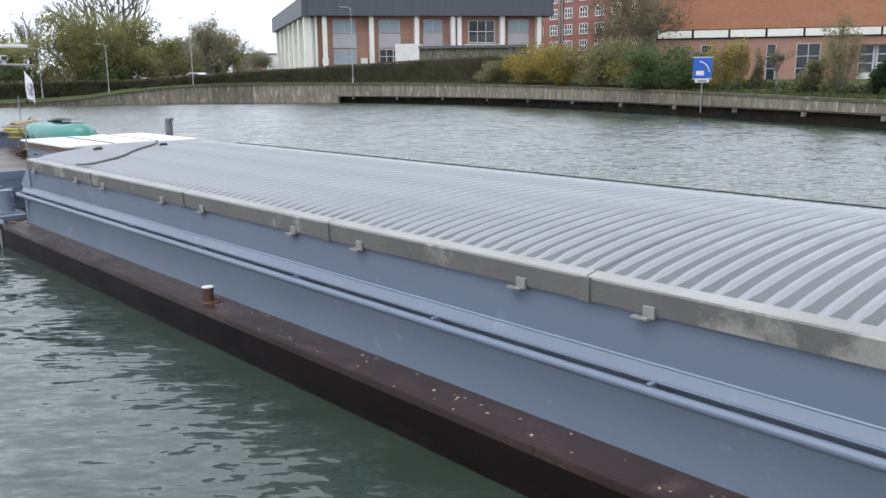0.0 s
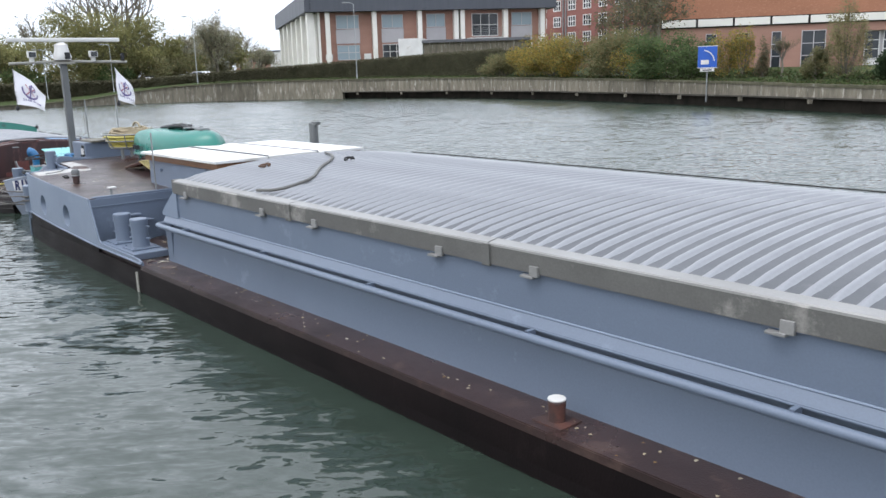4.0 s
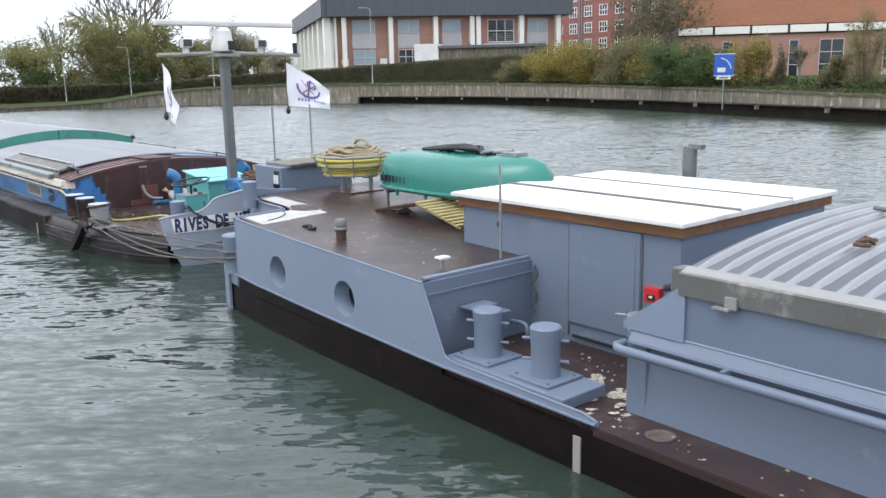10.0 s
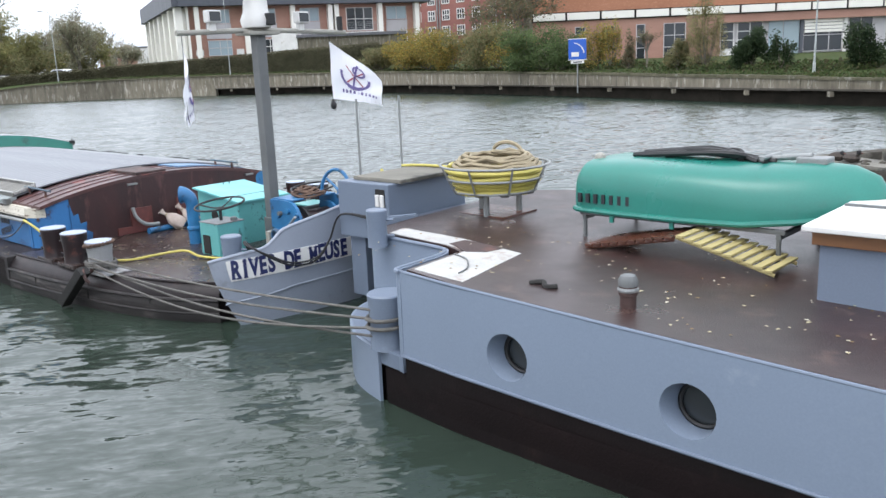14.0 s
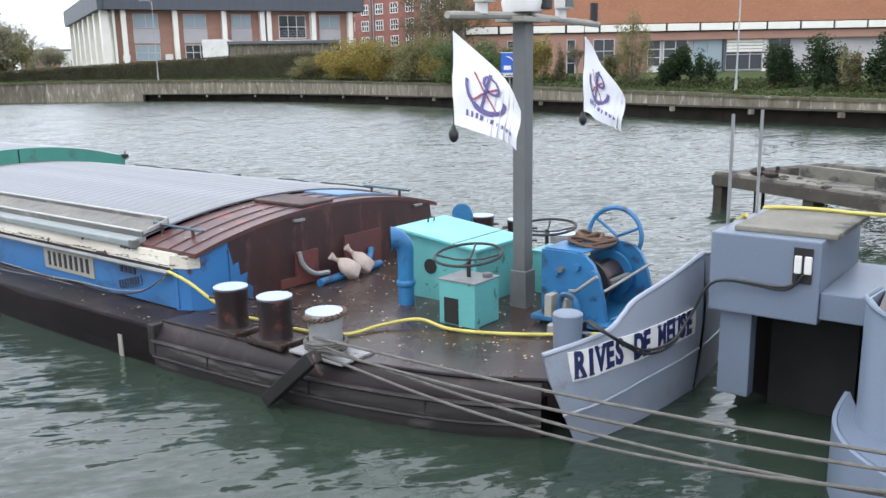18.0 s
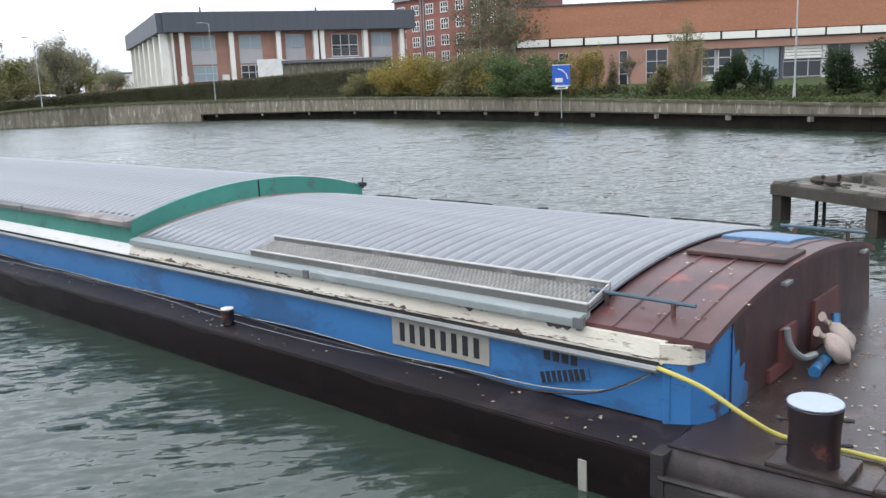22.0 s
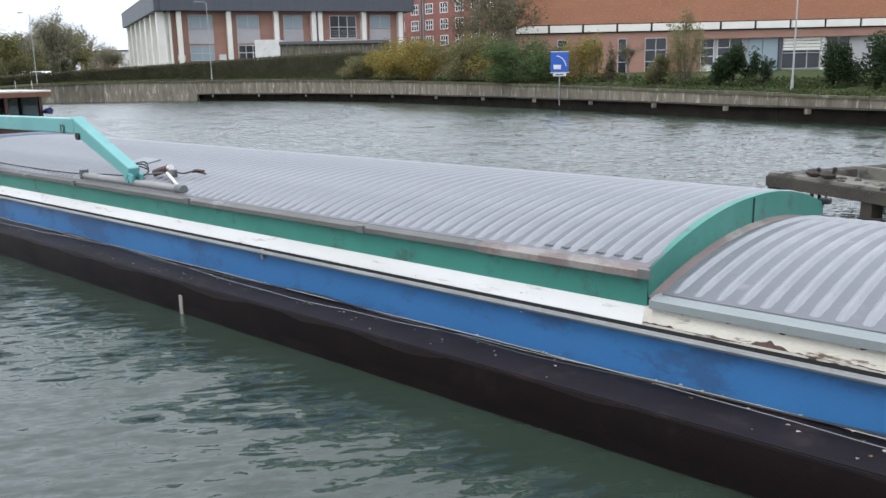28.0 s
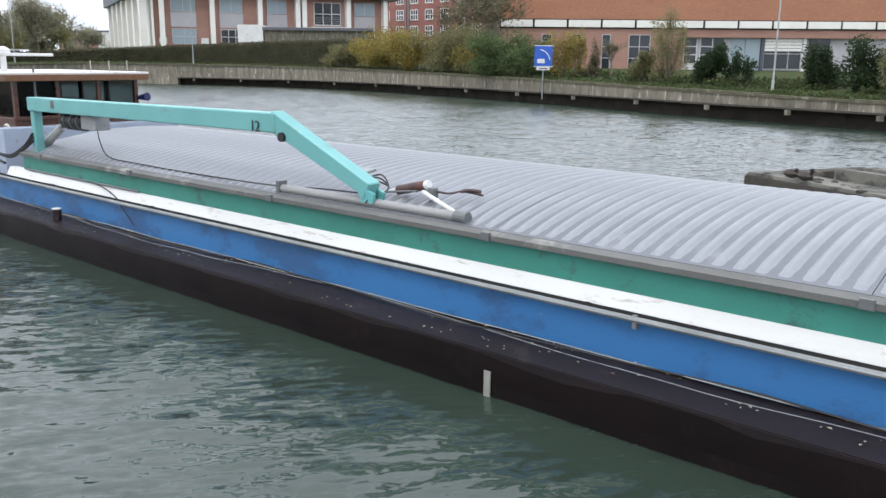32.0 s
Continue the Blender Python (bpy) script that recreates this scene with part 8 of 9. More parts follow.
letters("12", 0.19, "black_paint", cr, Matrix.Translation((-48.34, 4.487, 2.17)) @ Matrix.Rotation(radians(90), 4, "X"), 0.003, "number")
part("boom_bracket", box(-53.70, -53.60, 4.505, 4.53, 2.16, 2.28, 0.008), "mast", cr)
part("ram", rod((-54.60, 4.80, 1.52), (-53.95, 4.80, 1.84), 0.075, 0.065, seg=14), "lip_pale", cr, "pale hydraulic ram", smooth=True)
part("ram_rod", rod((-53.95, 4.8, 1.84), (-53.60, 4.78, 2.02), 0.04), "steel", cr, smooth=True)
part("winch_motor", rod((-53.68, 4.76, 1.96), (-53.0, 4.76, 1.96), 0.14, seg=16, bevel=0.02), "black", cr, "black winch motor", smooth=True)
for x_ in (-53.55, -53.32, -53.1):
    part("motor_flange", rod((x_ - 0.015, 4.76, 1.96), (x_ + 0.015, 4.76, 1.96), 0.152, seg=16), "mast", cr)
part("winch_box", box(-52.95, -52.48, 4.62, 4.85, 1.86, 2.09, 0.01), "dirty_plate", cr)
sled = thing("trolley_frame", (-46.7, 4.8, 1.44), "grey steel tube frame lying on the hold cover", "frame", ride=True)
part("tube", rod((-48.03, 4.62, 1.45), (-45.30, 4.62, 1.45), 0.05, seg=14), "lip_top", sled, smooth=True)
part("end_cap", rod((-45.32, 4.62, 1.45), (-45.16, 4.62, 1.45), 0.062, seg=14), "mast", sled)
part("end_cap", box(-48.07, -48.01, 4.56, 4.68, 1.40, 1.54), "mast", sled)
part("brace", rod((-45.36, 4.66, 1.48), (-45.97, 4.86, 1.60), 0.022), "white", sled, "white brace")
part("brace", rod((-46.75, 4.72, 1.49), (-46.30, 5.0, 1.60), 0.014), "white", sled, "white brace")
part("brace", rod((-46.9, 4.78, 1.50), (-46.05, 4.86, 1.60), 0.012), "mast", sled)
part("ram", rod((-46.38, 4.90, 1.57), (-45.98, 4.90, 1.665), 0.052, seg=12, bevel=0.01), "rust", sled, "rusty brown ram", smooth=True)
part("ram_ring", rod((-45.97, 4.90, 1.668), (-45.92, 4.90, 1.68), 0.045, seg=12), "white", sled)
part("hinge", box(-45.92, -45.82, 4.86, 4.94, 1.54, 1.65, 0.02), "mast", sled)
wr = bmesh.new()
tube(smooth_line([(-45.85, 4.90, 1.62), (-45.70, 4.96, 1.60), (-45.55, 5.02, 1.63), (-45.35, 5.10, 1.60)], 5), 0.012, 6, bm=wr)
tube(smooth_line([(-45.60, 5.05, 1.62), (-45.48, 5.02, 1.65), (-45.36, 5.08, 1.64)], 5), 0.020, 6, bm=wr)
solid("slack_chain", wr, "rust", (-45.6, 5.0, 1.6), "rusty chain and wire lying on the cover", "chain", ride=True)
bp_ = box(-0.24, 0.24, -0.15, 0.15, 0.0, 0.03, 0.01)
bp_.transform(Matrix.Translation((-47.65, 5.45, 1.60)) @ Matrix.Rotation(radians(10), 4, "X"))
solid("base_plate", bp_, "gutter", (-47.65, 5.45, 1.6), "pale grey steel plate lying on the ribbed cover", "plate", ride=True)
wire = smooth_line([(-52.72, 4.76, 1.88), (-52.62, 4.74, 1.68), (-52.3, 4.70, 1.475), (-51.4, 4.67, 1.45), (-50, 4.66, 1.44), (-48.2, 4.60, 1.47), (-47.4, 4.69, 1.50), (-46.7, 4.7, 1.52)], 6)
solid("wire_rope", tube(wire, 0.010, 6), "black", (-50, 4.7, 1.5), "thin black wire slack along the cover", "wire", ride=True)

solid("boat_pole", rod((-54.75, 4.485, 1.088), (-51.12, 4.485, 1.088), 0.016, seg=8), "mast", (-54, 4.5, 1.09), "long thin pole lying on the white coaming ledge", "pole", ride=True)
solid("loose_rope", tube(smooth_line([(-52.9, 4.5, 1.085), (-52.5, 4.47, 1.09), (-52.1, 4.45, 1.06), (-51.8, 4.425, 1.0), (-51.6, 4.42, 0.92), (-51.45, 4.41, 0.80), (-51.2, 4.42, 0.60)], 5), 0.009, 6), "black", (-52, 4.45, 0.9), "thin dark rope hanging over the coaming ledge", "rope", ride=True, smooth=True)
for k in range(3):
    solid("crane_hose", tube(smooth_line([(-54.50, 4.53, 1.58 + 0.06 * k), (-54.75, 4.5, 1.44 + 0.03 * k), (-55.3, 4.48, 1.25 + 0.02 * k), (-56.0, 4.5, 1.26), (-56.4, 4.6, 1.15 - 0.05 * k)], 6), 0.02, 7), "black", (-55.6, 4.5, 1.2), "black hydraulic hose at the crane's foot", "hose", "crane hoses", ride=True, smooth=True)
for k in range(3):
    solid("tip_hose", tube(smooth_line([(-46.72, 4.66, 1.66), (-46.62, 4.80 + 0.04 * k, 1.66 + 0.03 * k), (-46.48, 4.86, 1.60), (-46.5, 4.80, 1.54), (-46.55, 4.74, 1.50)], 6), 0.010, 6), "black", (-46.6, 4.8, 1.6), "thin black hose looped at the crane's tip", "hose", "crane hoses", ride=True, smooth=True)

# wheelhouse
wh = thing("wheelhouse", (-58.5, 6.3, 0.55), "varnished wooden wheelhouse with dark windows and white roof", "wheelhouse", ride=True)
part("base_wall", box(-60.6, -56.95, 5.28, 7.9, 0.5, 1.80, 0.02), "wood_dark", wh)
part("base_front", box(-56.95, -56.6, 4.9, 8.6, 0.5, 1.64, 0.02), "cap_white", wh, "white front casing")
part("roof", box(-60.9, -56.75, 5.05, 8.05, 2.62, 2.665, 0.015), "white", wh, "white cabin roof")
part("roof_trim", box(-60.85, -56.72, 5.08, 8.02, 2.50, 2.62, 0.01), "wood", wh, "varnished roof trim")
for y in (5.33, 6.15, 7.0, 7.83):
    part("post", box(-57.02, -56.92, y - 0.04, y + 0.04, 1.80, 2.52, 0.008), "wood_dark", wh)
for x in (-60.5, -59.4, -58.2):
    part("post", box(x - 0.05, x + 0.05, 5.28, 5.38, 1.80, 2.52, 0.008), "wood_dark", wh)
    part("post", box(x - 0.05, x + 0.05, 7.79, 7.88, 1.80, 2.52, 0.008), "wood_dark", wh)
for y in (5.37, 6.19, 7.04):
    part("pane", box(-56.99, -56.96, y, y + 0.76, 1.82, 2.50), "cabin_glass", wh, "dark-tinted window pane")
part("pane", box(-60.5, -57.0, 5.32, 5.34, 1.82, 2.50), "cabin_glass", wh)
part("pane", box(-60.5, -57.0, 7.83, 7.85, 1.82, 2.50), "cabin_glass", wh)
part("back_wall", box(-60.62, -60.56, 5.34, 7.84, 1.80, 2.50), "wood_dark", wh)
part("wheel_console", box(-58.3, -57.6, 5.7, 7.1, 1.78, 2.1, 0.03), "dark", wh, "dark steering console")
part("sill", box(-56.95, -56.87, 5.25, 7.92, 1.76, 1.82, 0.01), "wood_dark", wh)
part("porthole", tube([(-57.3 + 0.11 * math.cos(t), 5.26, 1.55 + 0.11 * math.sin(t)) for t in [2 * math.pi * i / 20 for i in range(20)]], 0.025, 6, loop=True), "white", wh)
part("radar_foot", rod((-58.0, 5.6, 2.65), (-58.0, 5.6, 3.0), 0.06), "white", wh)
part("radar_dome", lathe([(0.10, 2.98), (0.15, 3.02), (0.14, 3.10), (0.05, 3.16)], (-58.0, 5.6, 0), 16), "white", wh, smooth=True)
part("radar_bar", box(-58.06, -57.94, 4.6, 6.6, 2.97, 3.03, 0.02), "white", wh)
for y in (6.9, 7.3, 7.7):
    part("aerial", rod((-57.0, y, 2.65), (-57.0, y, 2.9), 0.012, seg=6), "plate", wh)
part("mast_pole", rod((-56.80, 5.65, 1.6), (-56.80, 5.65, 2.75), 0.02), "mast", wh)
part("horn", tube([(-56.92, 7.85, 2.12), (-56.80, 7.90, 2.14), (-56.66, 7.93, 2.15)], 0.06, 12, taper=lambda t: 0.6 + 0.9 * t), "navy", wh, "dark blue horn")
solid("deck_cable", tube(smooth_line([(-57.0, 4.62, 1.6), (-56.7, 4.5, 1.35), (-56.2, 4.5, 1.2), (-55.6, 4.48, 1.12)], 6), 0.025, 8), "black", (-56.5, 4.5, 1.3), "black hose hanging from the wheelhouse", "hose", ride=True)

# loose things on the following barge
for i_, (x, y, lean) in enumerate(((-29.98, 6.62, 44), (-30.02, 6.90, 34))):
    sk = thing("sand_sack", (x, y, 0.46), "tied beige sand sack leaning on the bulkhead", "sack", "sacks by the bulkhead", ride=True)
    R = Matrix.Translation((x, y, 0.51)) @ Matrix.Rotation(radians(-30), 4, "Y") @ Matrix.Rotation(radians(lean), 4, "X")
    b = lathe([(0.095, 0.0), (0.115, 0.02), (0.118, 0.12), (0.104, 0.20), (0.068, 0.265), (0.034, 0.30), (0.024, 0.32), (0.030, 0.35), (0.058, 0.42)], (0, 0, 0), 18)
    for v in b.verts:
        r_ = math.hypot(v.co.x, v.co.y)
        if r_ > 0.001 and v.co.z < 0.29:
            v.co.xy *= (1 / (abs(v.co.x / r_) ** 4 + abs(v.co.y / r_) ** 4) ** 0.25 - 1) * min(1, (0.29 - v.co.z) / 0.12) + 1
        v.co.x *= 0.56
        v.co += v.co.normalized() * noise.noise(v.co * 14 + Vector((i_ * 5, 0, 0))) * 0.02
    b.transform(R)
    part("bag", b, "sack", sk, smooth=True)
    part("tie", (lambda q: (q.transform(R), q)[1])(lathe([(0.028, 0.31), (0.034, 0.32), (0.028, 0.33)], (0, 0, 0), 12)), "tan_rope", sk)
solid("blue_pipe", tube(smooth_line([(-30.05, 6.05, 0.50), (-30.08, 6.35, 0.50), (-30.12, 7.2, 0.51)], 4), 0.05, 10), "winch_blue", (-30.1, 6.9, 0.46), "blue steel pipe lying against the bulkhead", "pipe", ride=True, smooth=True)
solid("blue_pipe", tube(smooth_line([(-30.12, 6.7, 0.55), (-30.14, 6.95, 0.56), (-30.2, 7.1, 0.63), (-30.22, 7.15, 0.72)], 4), 0.04, 10), "winch_blue", (-30.15, 7.3, 0.5), "bent blue pipe leaning on the bulkhead", "pipe", ride=True, smooth=True)
solid("grey_elbow", tube(smooth_line([(-30.24, 5.92, 0.88), (-30.22, 5.96, 0.72), (-30.16, 6.08, 0.60), (-30.12, 6.28, 0.58)], 5), 0.03, 8), "steel", (-30.15, 6.2, 0.5), "bent grey hose end by the bulkhead", "hose", ride=True, smooth=True)
yh = smooth_line([(-30.62, 4.40, 0.90), (-30.3, 4.42, 0.82), (-30.0, 4.5, 0.64), (-29.8, 4.62, 0.51), (-29.4, 4.68, 0.485), (-28.75, 4.70, 0.485), (-28.42, 4.86, 0.485), (-28.32, 5.22, 0.50), (-28.08, 5.50, 0.53), (-27.72, 5.52, 0.49), (-27.3, 5.66, 0.485), (-26.9, 5.88, 0.485), (-26.55, 6.12, 0.49), (-26.3, 6.2, 0.52), (-26.1, 6.2, 0.62)], 8)
solid("yellow_hose", tube(yh, 0.018, 8), "yellow_hose", (-29, 4.8, 0.5), "yellow hose running along the foredeck", "hose", ride=True, smooth=True)
yh2 = smooth_line([(-25.85, 7.6, 1.05), (-25.7, 7.2, 1.3), (-25.5, 6.9, 1.5), (-25.3, 6.7, 1.66)], 8)
solid("yellow_hose", tube(yh2, 0.022, 8), "yellow_hose", (-25.7, 7.2, 1.3), "yellow hose bridging to the leading barge", "hose", ride=True, smooth=True)
for k in range(2):
    bh = smooth_line([(-26.2, 5.4 + 0.05 * k, 0.6), (-26.02, 5.1 + 0.03 * k, 0.95), (-25.86, 5.02 + 0.03 * k, 0.95), (-25.75, 5.25, 0.80 - 0.02 * k), (-25.66, 5.50, 0.68 - 0.03 * k), (-25.56, 5.78, 0.70 - 0.03 * k), (-25.47, 5.93, 0.90), (-25.28, 5.97, 1.22), (-24.75, 5.985, 1.22 + 0.02 * k), (-24.66 + 0.05 * k, 5.975, 1.36)], 7)
    solid("power_cable", tube(bh, 0.012, 7), "black", (-25.6, 5.6, 0.9), "black power cable looped between the barges", "cable", "cables between the barges", ride=True, smooth=True)
cable = [(-56, 4.38, 0.56)] + [(-55 + 0.75 * i, 4.375 + 0.015 * math.sin(i * 1.9), 0.518 + 0.006 * math.sin(i * 1.7)) for i in range(30)] + [(-32.4, 4.38, 0.535), (-31.6, 4.36, 0.56), (-31.0, 4.38, 0.66), (-30.65, 4.40, 0.86)]
solid("deck_cable", tube(smooth_line(cable, 5), 0.005, 6), "plate", (-44, 4.4, 0.5), "thin pale cable along the blue coaming", "cable", ride=True, smooth=True)
cable = [(-56, 4.36, 0.525)] + [(-55 + 0.75 * i, 4.34 + 0.045 * math.sin(i * 0.83) + 0.02 * math.sin(i * 2.3), 0.513 + 0.01 * math.sin(i * 0.83)) for i in range(30)] + [(-32.6, 4.38, 0.52), (-31.7, 4.33, 0.525), (-31.1, 4.37, 0.62), (-30.62, 4.405, 0.88)]
solid("deck_cable", tube(smooth_line(cable, 5), 0.009, 6), "black", (-44, 4.4, 0.5), "thin black cable along the blue coaming", "cable", ride=True, smooth=True)
# mooring ropes from the wound bollard to the leading barge's stern bollard
RB, SB = Vector((-28.24, 4.38, 0.03)), Vector((-22.95, 4.45, 0.02))
for k, (za, zb, sg_) in enumerate(((0.60, 0.62, 0.16), (0.56, 0.78, 0.10), (0.66, 0.86, 0.05), (0.52, 0.70, 0.22))):
    line = []
    for i in range(21):
        t = i / 20
        p = RB.lerp(SB, t)
        line.append((p.x, p.y - 0.15 - 0.02 * k * math.sin(t * 3.1), za + (zb - za) * t - sg_ * math.sin(math.pi * t)))
    solid("mooring_rope", tube(line, 0.0125, 7), "grey_rope", (-26, 4.4, 0.6), "taut grey mooring rope between the two barges", "rope", "mooring ropes", ride=True, smooth=True)
wrap = [RB + Vector((0.185 * math.cos(t), 0.185 * math.sin(t), 0.50 + 0.016 * t / 1.0 * 0.25 + 0.0)) for t in [0.3 * i for i in range(64)]]
solid("bollard_rope", tube(wrap, 0.02, 7), "grey_rope", (-28.32, 4.52, 0.48), "grey rope wound round a pale bollard", "rope", ride=True, smooth=True)
col = bmesh.new()
for ph_ in (0, math.pi):
    tube([RB + Vector(((0.18 + 0.014 * math.cos(11 * t + ph_)) * math.cos(t), (0.18 + 0.014 * math.cos(11 * t + ph_)) * math.sin(t), 0.80 + 0.014 * math.sin(11 * t + ph_) + 0.025 * math.sin(t + 0.8))) for t in [2 * math.pi * i / 110 for i in range(110)]], 0.012, 6, loop=True, bm=col)
solid("rope_collar", col, "collar_rope", (-28.24, 4.38, 0.8), "brown twisted rope collar round a bollard", "rope", ride=True, smooth=True)
solid("hanging_rope", tube(smooth_line([(-28.30, 4.40, 0.78), (-28.22, 4.36, 0.66), (-28.2, 4.30, 0.56), (-28.14, 4.16, 0.50), (-28.08, 4.06, 0.56), (-28.02, 4.05, 0.46), (-28.0, 4.08, 0.40)], 5), 0.022, 7), "rust", (-28.2, 4.2, 0.5), "frayed brown rope holding a timber fender", "rope", ride=True, smooth=True)
wrap = [SB + Vector((0.195 * math.cos(t), 0.195 * math.sin(t), 0.62 + 0.012 * t)) for t in [0.3 * i for i in range(50)]]
solid("bollard_rope", tube(wrap, 0.018, 7), "grey_rope", (-23.0, 4.47, 0.6), "grey rope wound round the stern bollard", "rope", ride=True, smooth=True)
rc = bmesh.new()
for k in range(6):
    tube([(-26.84 + 0.02 * math.sin(k * 2.1) + (0.24 - 0.028 * k + 0.02 * math.sin(3 * t + k)) * math.cos(t), 6.74 + 0.03 * math.sin(k * 1.3) + (0.21 - 0.024 * k) * math.sin(t), 1.245 + 0.014 * k + 0.022 * math.sin(2 * t + 1.7 * k)) for t in [2 * math.pi * i / 24 for i in range(24)]], 0.019, 6, loop=True, bm=rc)
solid("rope_coil", rc, "collar_rope", (-27.0, 6.68, 1.15), "brown coiled rope lying on the winch", "rope", ride=True, smooth=True)
fender = thing("timber_fender", (-28.4, 4.05, 0.3), "black timber fender hanging at the hull", "fender", ride=True)
fd = (Vector((-28.62, 3.99, 0.06)) - Vector((-28.06, 4.06, 0.56)))
fm = Matrix.Translation(Vector((-28.06, 4.06, 0.56))) @ fd.to_track_quat("X", "Z").to_matrix().to_4x4()
part("block", box(0, fd.length, -0.07, 0.07, -0.06, 0.06, 0.012, m=fm), "fender_wood", fender)
litter("fallen_leaves", 240, lambda r: (r.uniform(-56, -30.5), r.uniform(4.05, 4.4)), lambda x, y: 0.425 + 0.10 * min(1, max(0, (y - 4.02) / 0.43)) if 4.03 < y < 4.42 else None, 24, "pale fallen leaves on the dark side deck")
cable = [(-55 + 0.75 * i, 4.30 + 0.06 * math.sin(i * 0.61 + 1) + 0.015 * math.sin(i * 2.9), 0.498 + 0.013 * math.sin(i * 0.61 + 1)) for i in range(31)]
solid("deck_cable", tube(smooth_line(cable, 5), 0.0045, 6), "dull_grey", (-44, 4.3, 0.5), "thin grey wire lying slack on the side deck", "cable", ride=True, smooth=True)
litter("fallen_leaves", 70, lambda r: (r.uniform(-56, -38.4), r.uniform(4.435, 4.47)), lambda x, y: 0.935 + 1.86 * (y - 4.43), 31, "dark wet leaves stuck on the white coaming ledge")
litter("fallen_leaves", 420, lambda r: (r.uniform(-30.2, -26.5), r.uniform(4.6, 8.4)), lambda x, y: 0.461, 25, "pale fallen leaves on the wet foredeck")
litter("fallen_leaves", 40, lambda r: (r.uniform(-31.3, -30.3), r.uniform(4.7, 6.6)), lambda x, y: arch(y, 4.56, 8.58, 1.12, 0.26) + 0.004, 26, "pale fallen leaves on the red roof section")

# flags, each in hinged strips
FLAGS = []


def violet_print(u, z):
    """Anchor emblem and a line of print bars on the flag cloth."""
    du, dz = (u - 0.46) / 1.25, (z + 0.36) / 1.25
    r = math.hypot(du, dz)
    crescent = abs(r - 0.18) < 0.026 * (1 if abs(du) < 0.1 else 0.7) and dz < 0.03
    shank = abs(du - 0.15 * dz) < 0.013 and -0.18 < dz < 0.2
    ring = abs(math.hypot(du - 0.05, dz - 0.1) - 0.07) < 0.012
    line = -0.705 + 0.05 * (u - 0.2) < z < -0.645 + 0.05 * (u - 0.2) and 0.20 < u < 0.86 and not 0.47 < u < 0.52 and (u / 0.066) % 1 > 0.5
    return crescent or shank or ring or line


def red_print(u, z):
    du, dz = (u - 0.46) / 1.25, (z + 0.36) / 1.25
    return (abs(du - dz * 0.9) < 0.011 or abs(du + dz * 0.9) < 0.011) and abs(dz) < 0.12


for nm, fy in (("near", 5.52), ("far", 7.98)):
    top = Vector((MX, fy, 3.30))
    hal = thing("flag_line", (MX, fy, 2.36), "thin black halyard with a round weight", "halyard", "flag halyards", ride=True)
    part("cord", rod((MX, fy, 2.40), (MX, fy, 3.44), 0.005, seg=6), "black", hal)
    part("weight", lathe([(0.015, -0.08), (0.042, -0.05), (0.048, 0), (0.025, 0.04), (0.012, 0.08)], (MX, fy, 2.38), 12), "black", hal, smooth=True)
    fl = thing("flag", top, "white pennant with violet anchor emblem flying from the crossbeam", "flag", "flags on the mast")
    strips = []
    NS, W, DROP, LESS = 12, 0.080, 0.046, 0.040
    for k in range(NS):
        b = bmesh.new()
        sl = lambda u: -DROP * (u / W)
        hh = 0.84 - LESS * k
        g4 = []
        for i in range(4):
            u = (W + 0.006) * i / 3
            row = []
            for j in range(10):
                z = sl(u) - (hh - LESS * i / 3) * j / 9
                row.append(b.verts.new((u, 0.008 * math.sin(j * 0.9 + k * 0.5), z)))
            g4.append(row)
        for p, q in zip(g4, g4[1:]):
            for j in range(9):
                b.faces.new((p[j], q[j], q[j + 1], p[j + 1]))
        s = part("cloth_strip", b, "flag", fl, local=True, smooth=True)
        for mt, test in (("ink", violet_print), ("ink_red", red_print)):
            e = bmesh.new()
            N = 14
            for a in range(N):
                for q in range(125):
                    u, z = W * (a + 0.5) / N, -0.0067 * (q + 0.5)
                    # the print follows the cloth, which narrows towards the fly
                    if test(k * W + u, z * 0.84 / (hh - LESS * u / W)):
                        d = W / N / 2
                        for yy in (-0.010, 0.010):
                            wv = 0.008 * math.sin(-z / hh * 9 * 0.9 + k * 0.5)
                            e.faces.new([e.verts.new((u + sx * d, yy + wv, z + sl(u) + sz * 0.0034)) for sx, sz in ((-1, -1), (1, -1), (1, 1), (-1, 1))])
            if e.faces:
                part("emblem", e, mt, s, local=True)["kind"] = "stuff"
            else:
                e.free()
        strips.append(s)
    FLAGS.append((fl, top, strips, W, DROP, nm))

# ---------------------------------------------------------------- old pier
pier = thing("old_pier", (10, 14.5, 0), "weathered concrete pier frame on stubby posts in the water", "pier", kind="structure")
D1 = Vector((0.2, -0.98, 0)).normalized()
N1 = Vector((0.98, 0.2, 0)).normalized()
P0 = Vector((9.08, 15.85, 0))


def at_pier(a, b, z=0.0):
    """a along the outer beam from its corner, b behind it."""
    p = P0 + D1 * a + N1 * b
    return (p.x, p.y, z)


def pier_box(name, a0, a1, b0, b1, z0, z1, mat="concrete_old", bevel=0.02):
    pts = [at_pier(a, b)[:2] for a, b in ((a0, b0), (a1, b0), (a1, b1), (a0, b1))]
    return part(name, slab(pts, z0, z1, bevel=bevel), mat, pier)


# beams darker than the course on top of them
pier_box("outer_beam", 0, 9, 0, 0.42, 0.50, 0.72, "pier_dark")
pier_box("top_course", 0.02, 9, 0.04, 0.46, 0.72, 0.78)
pier_box("end_beam", 0, 0.4, 0.42, 3.2, 0.50, 0.76, "pier_dark")
pier_box("back_beam", 0.4, 9, 2.8, 3.2, 0.50, 0.80)
pier_box("cross_beam", 3.6, 4.0, 0.42, 2.8, 0.55, 0.80)
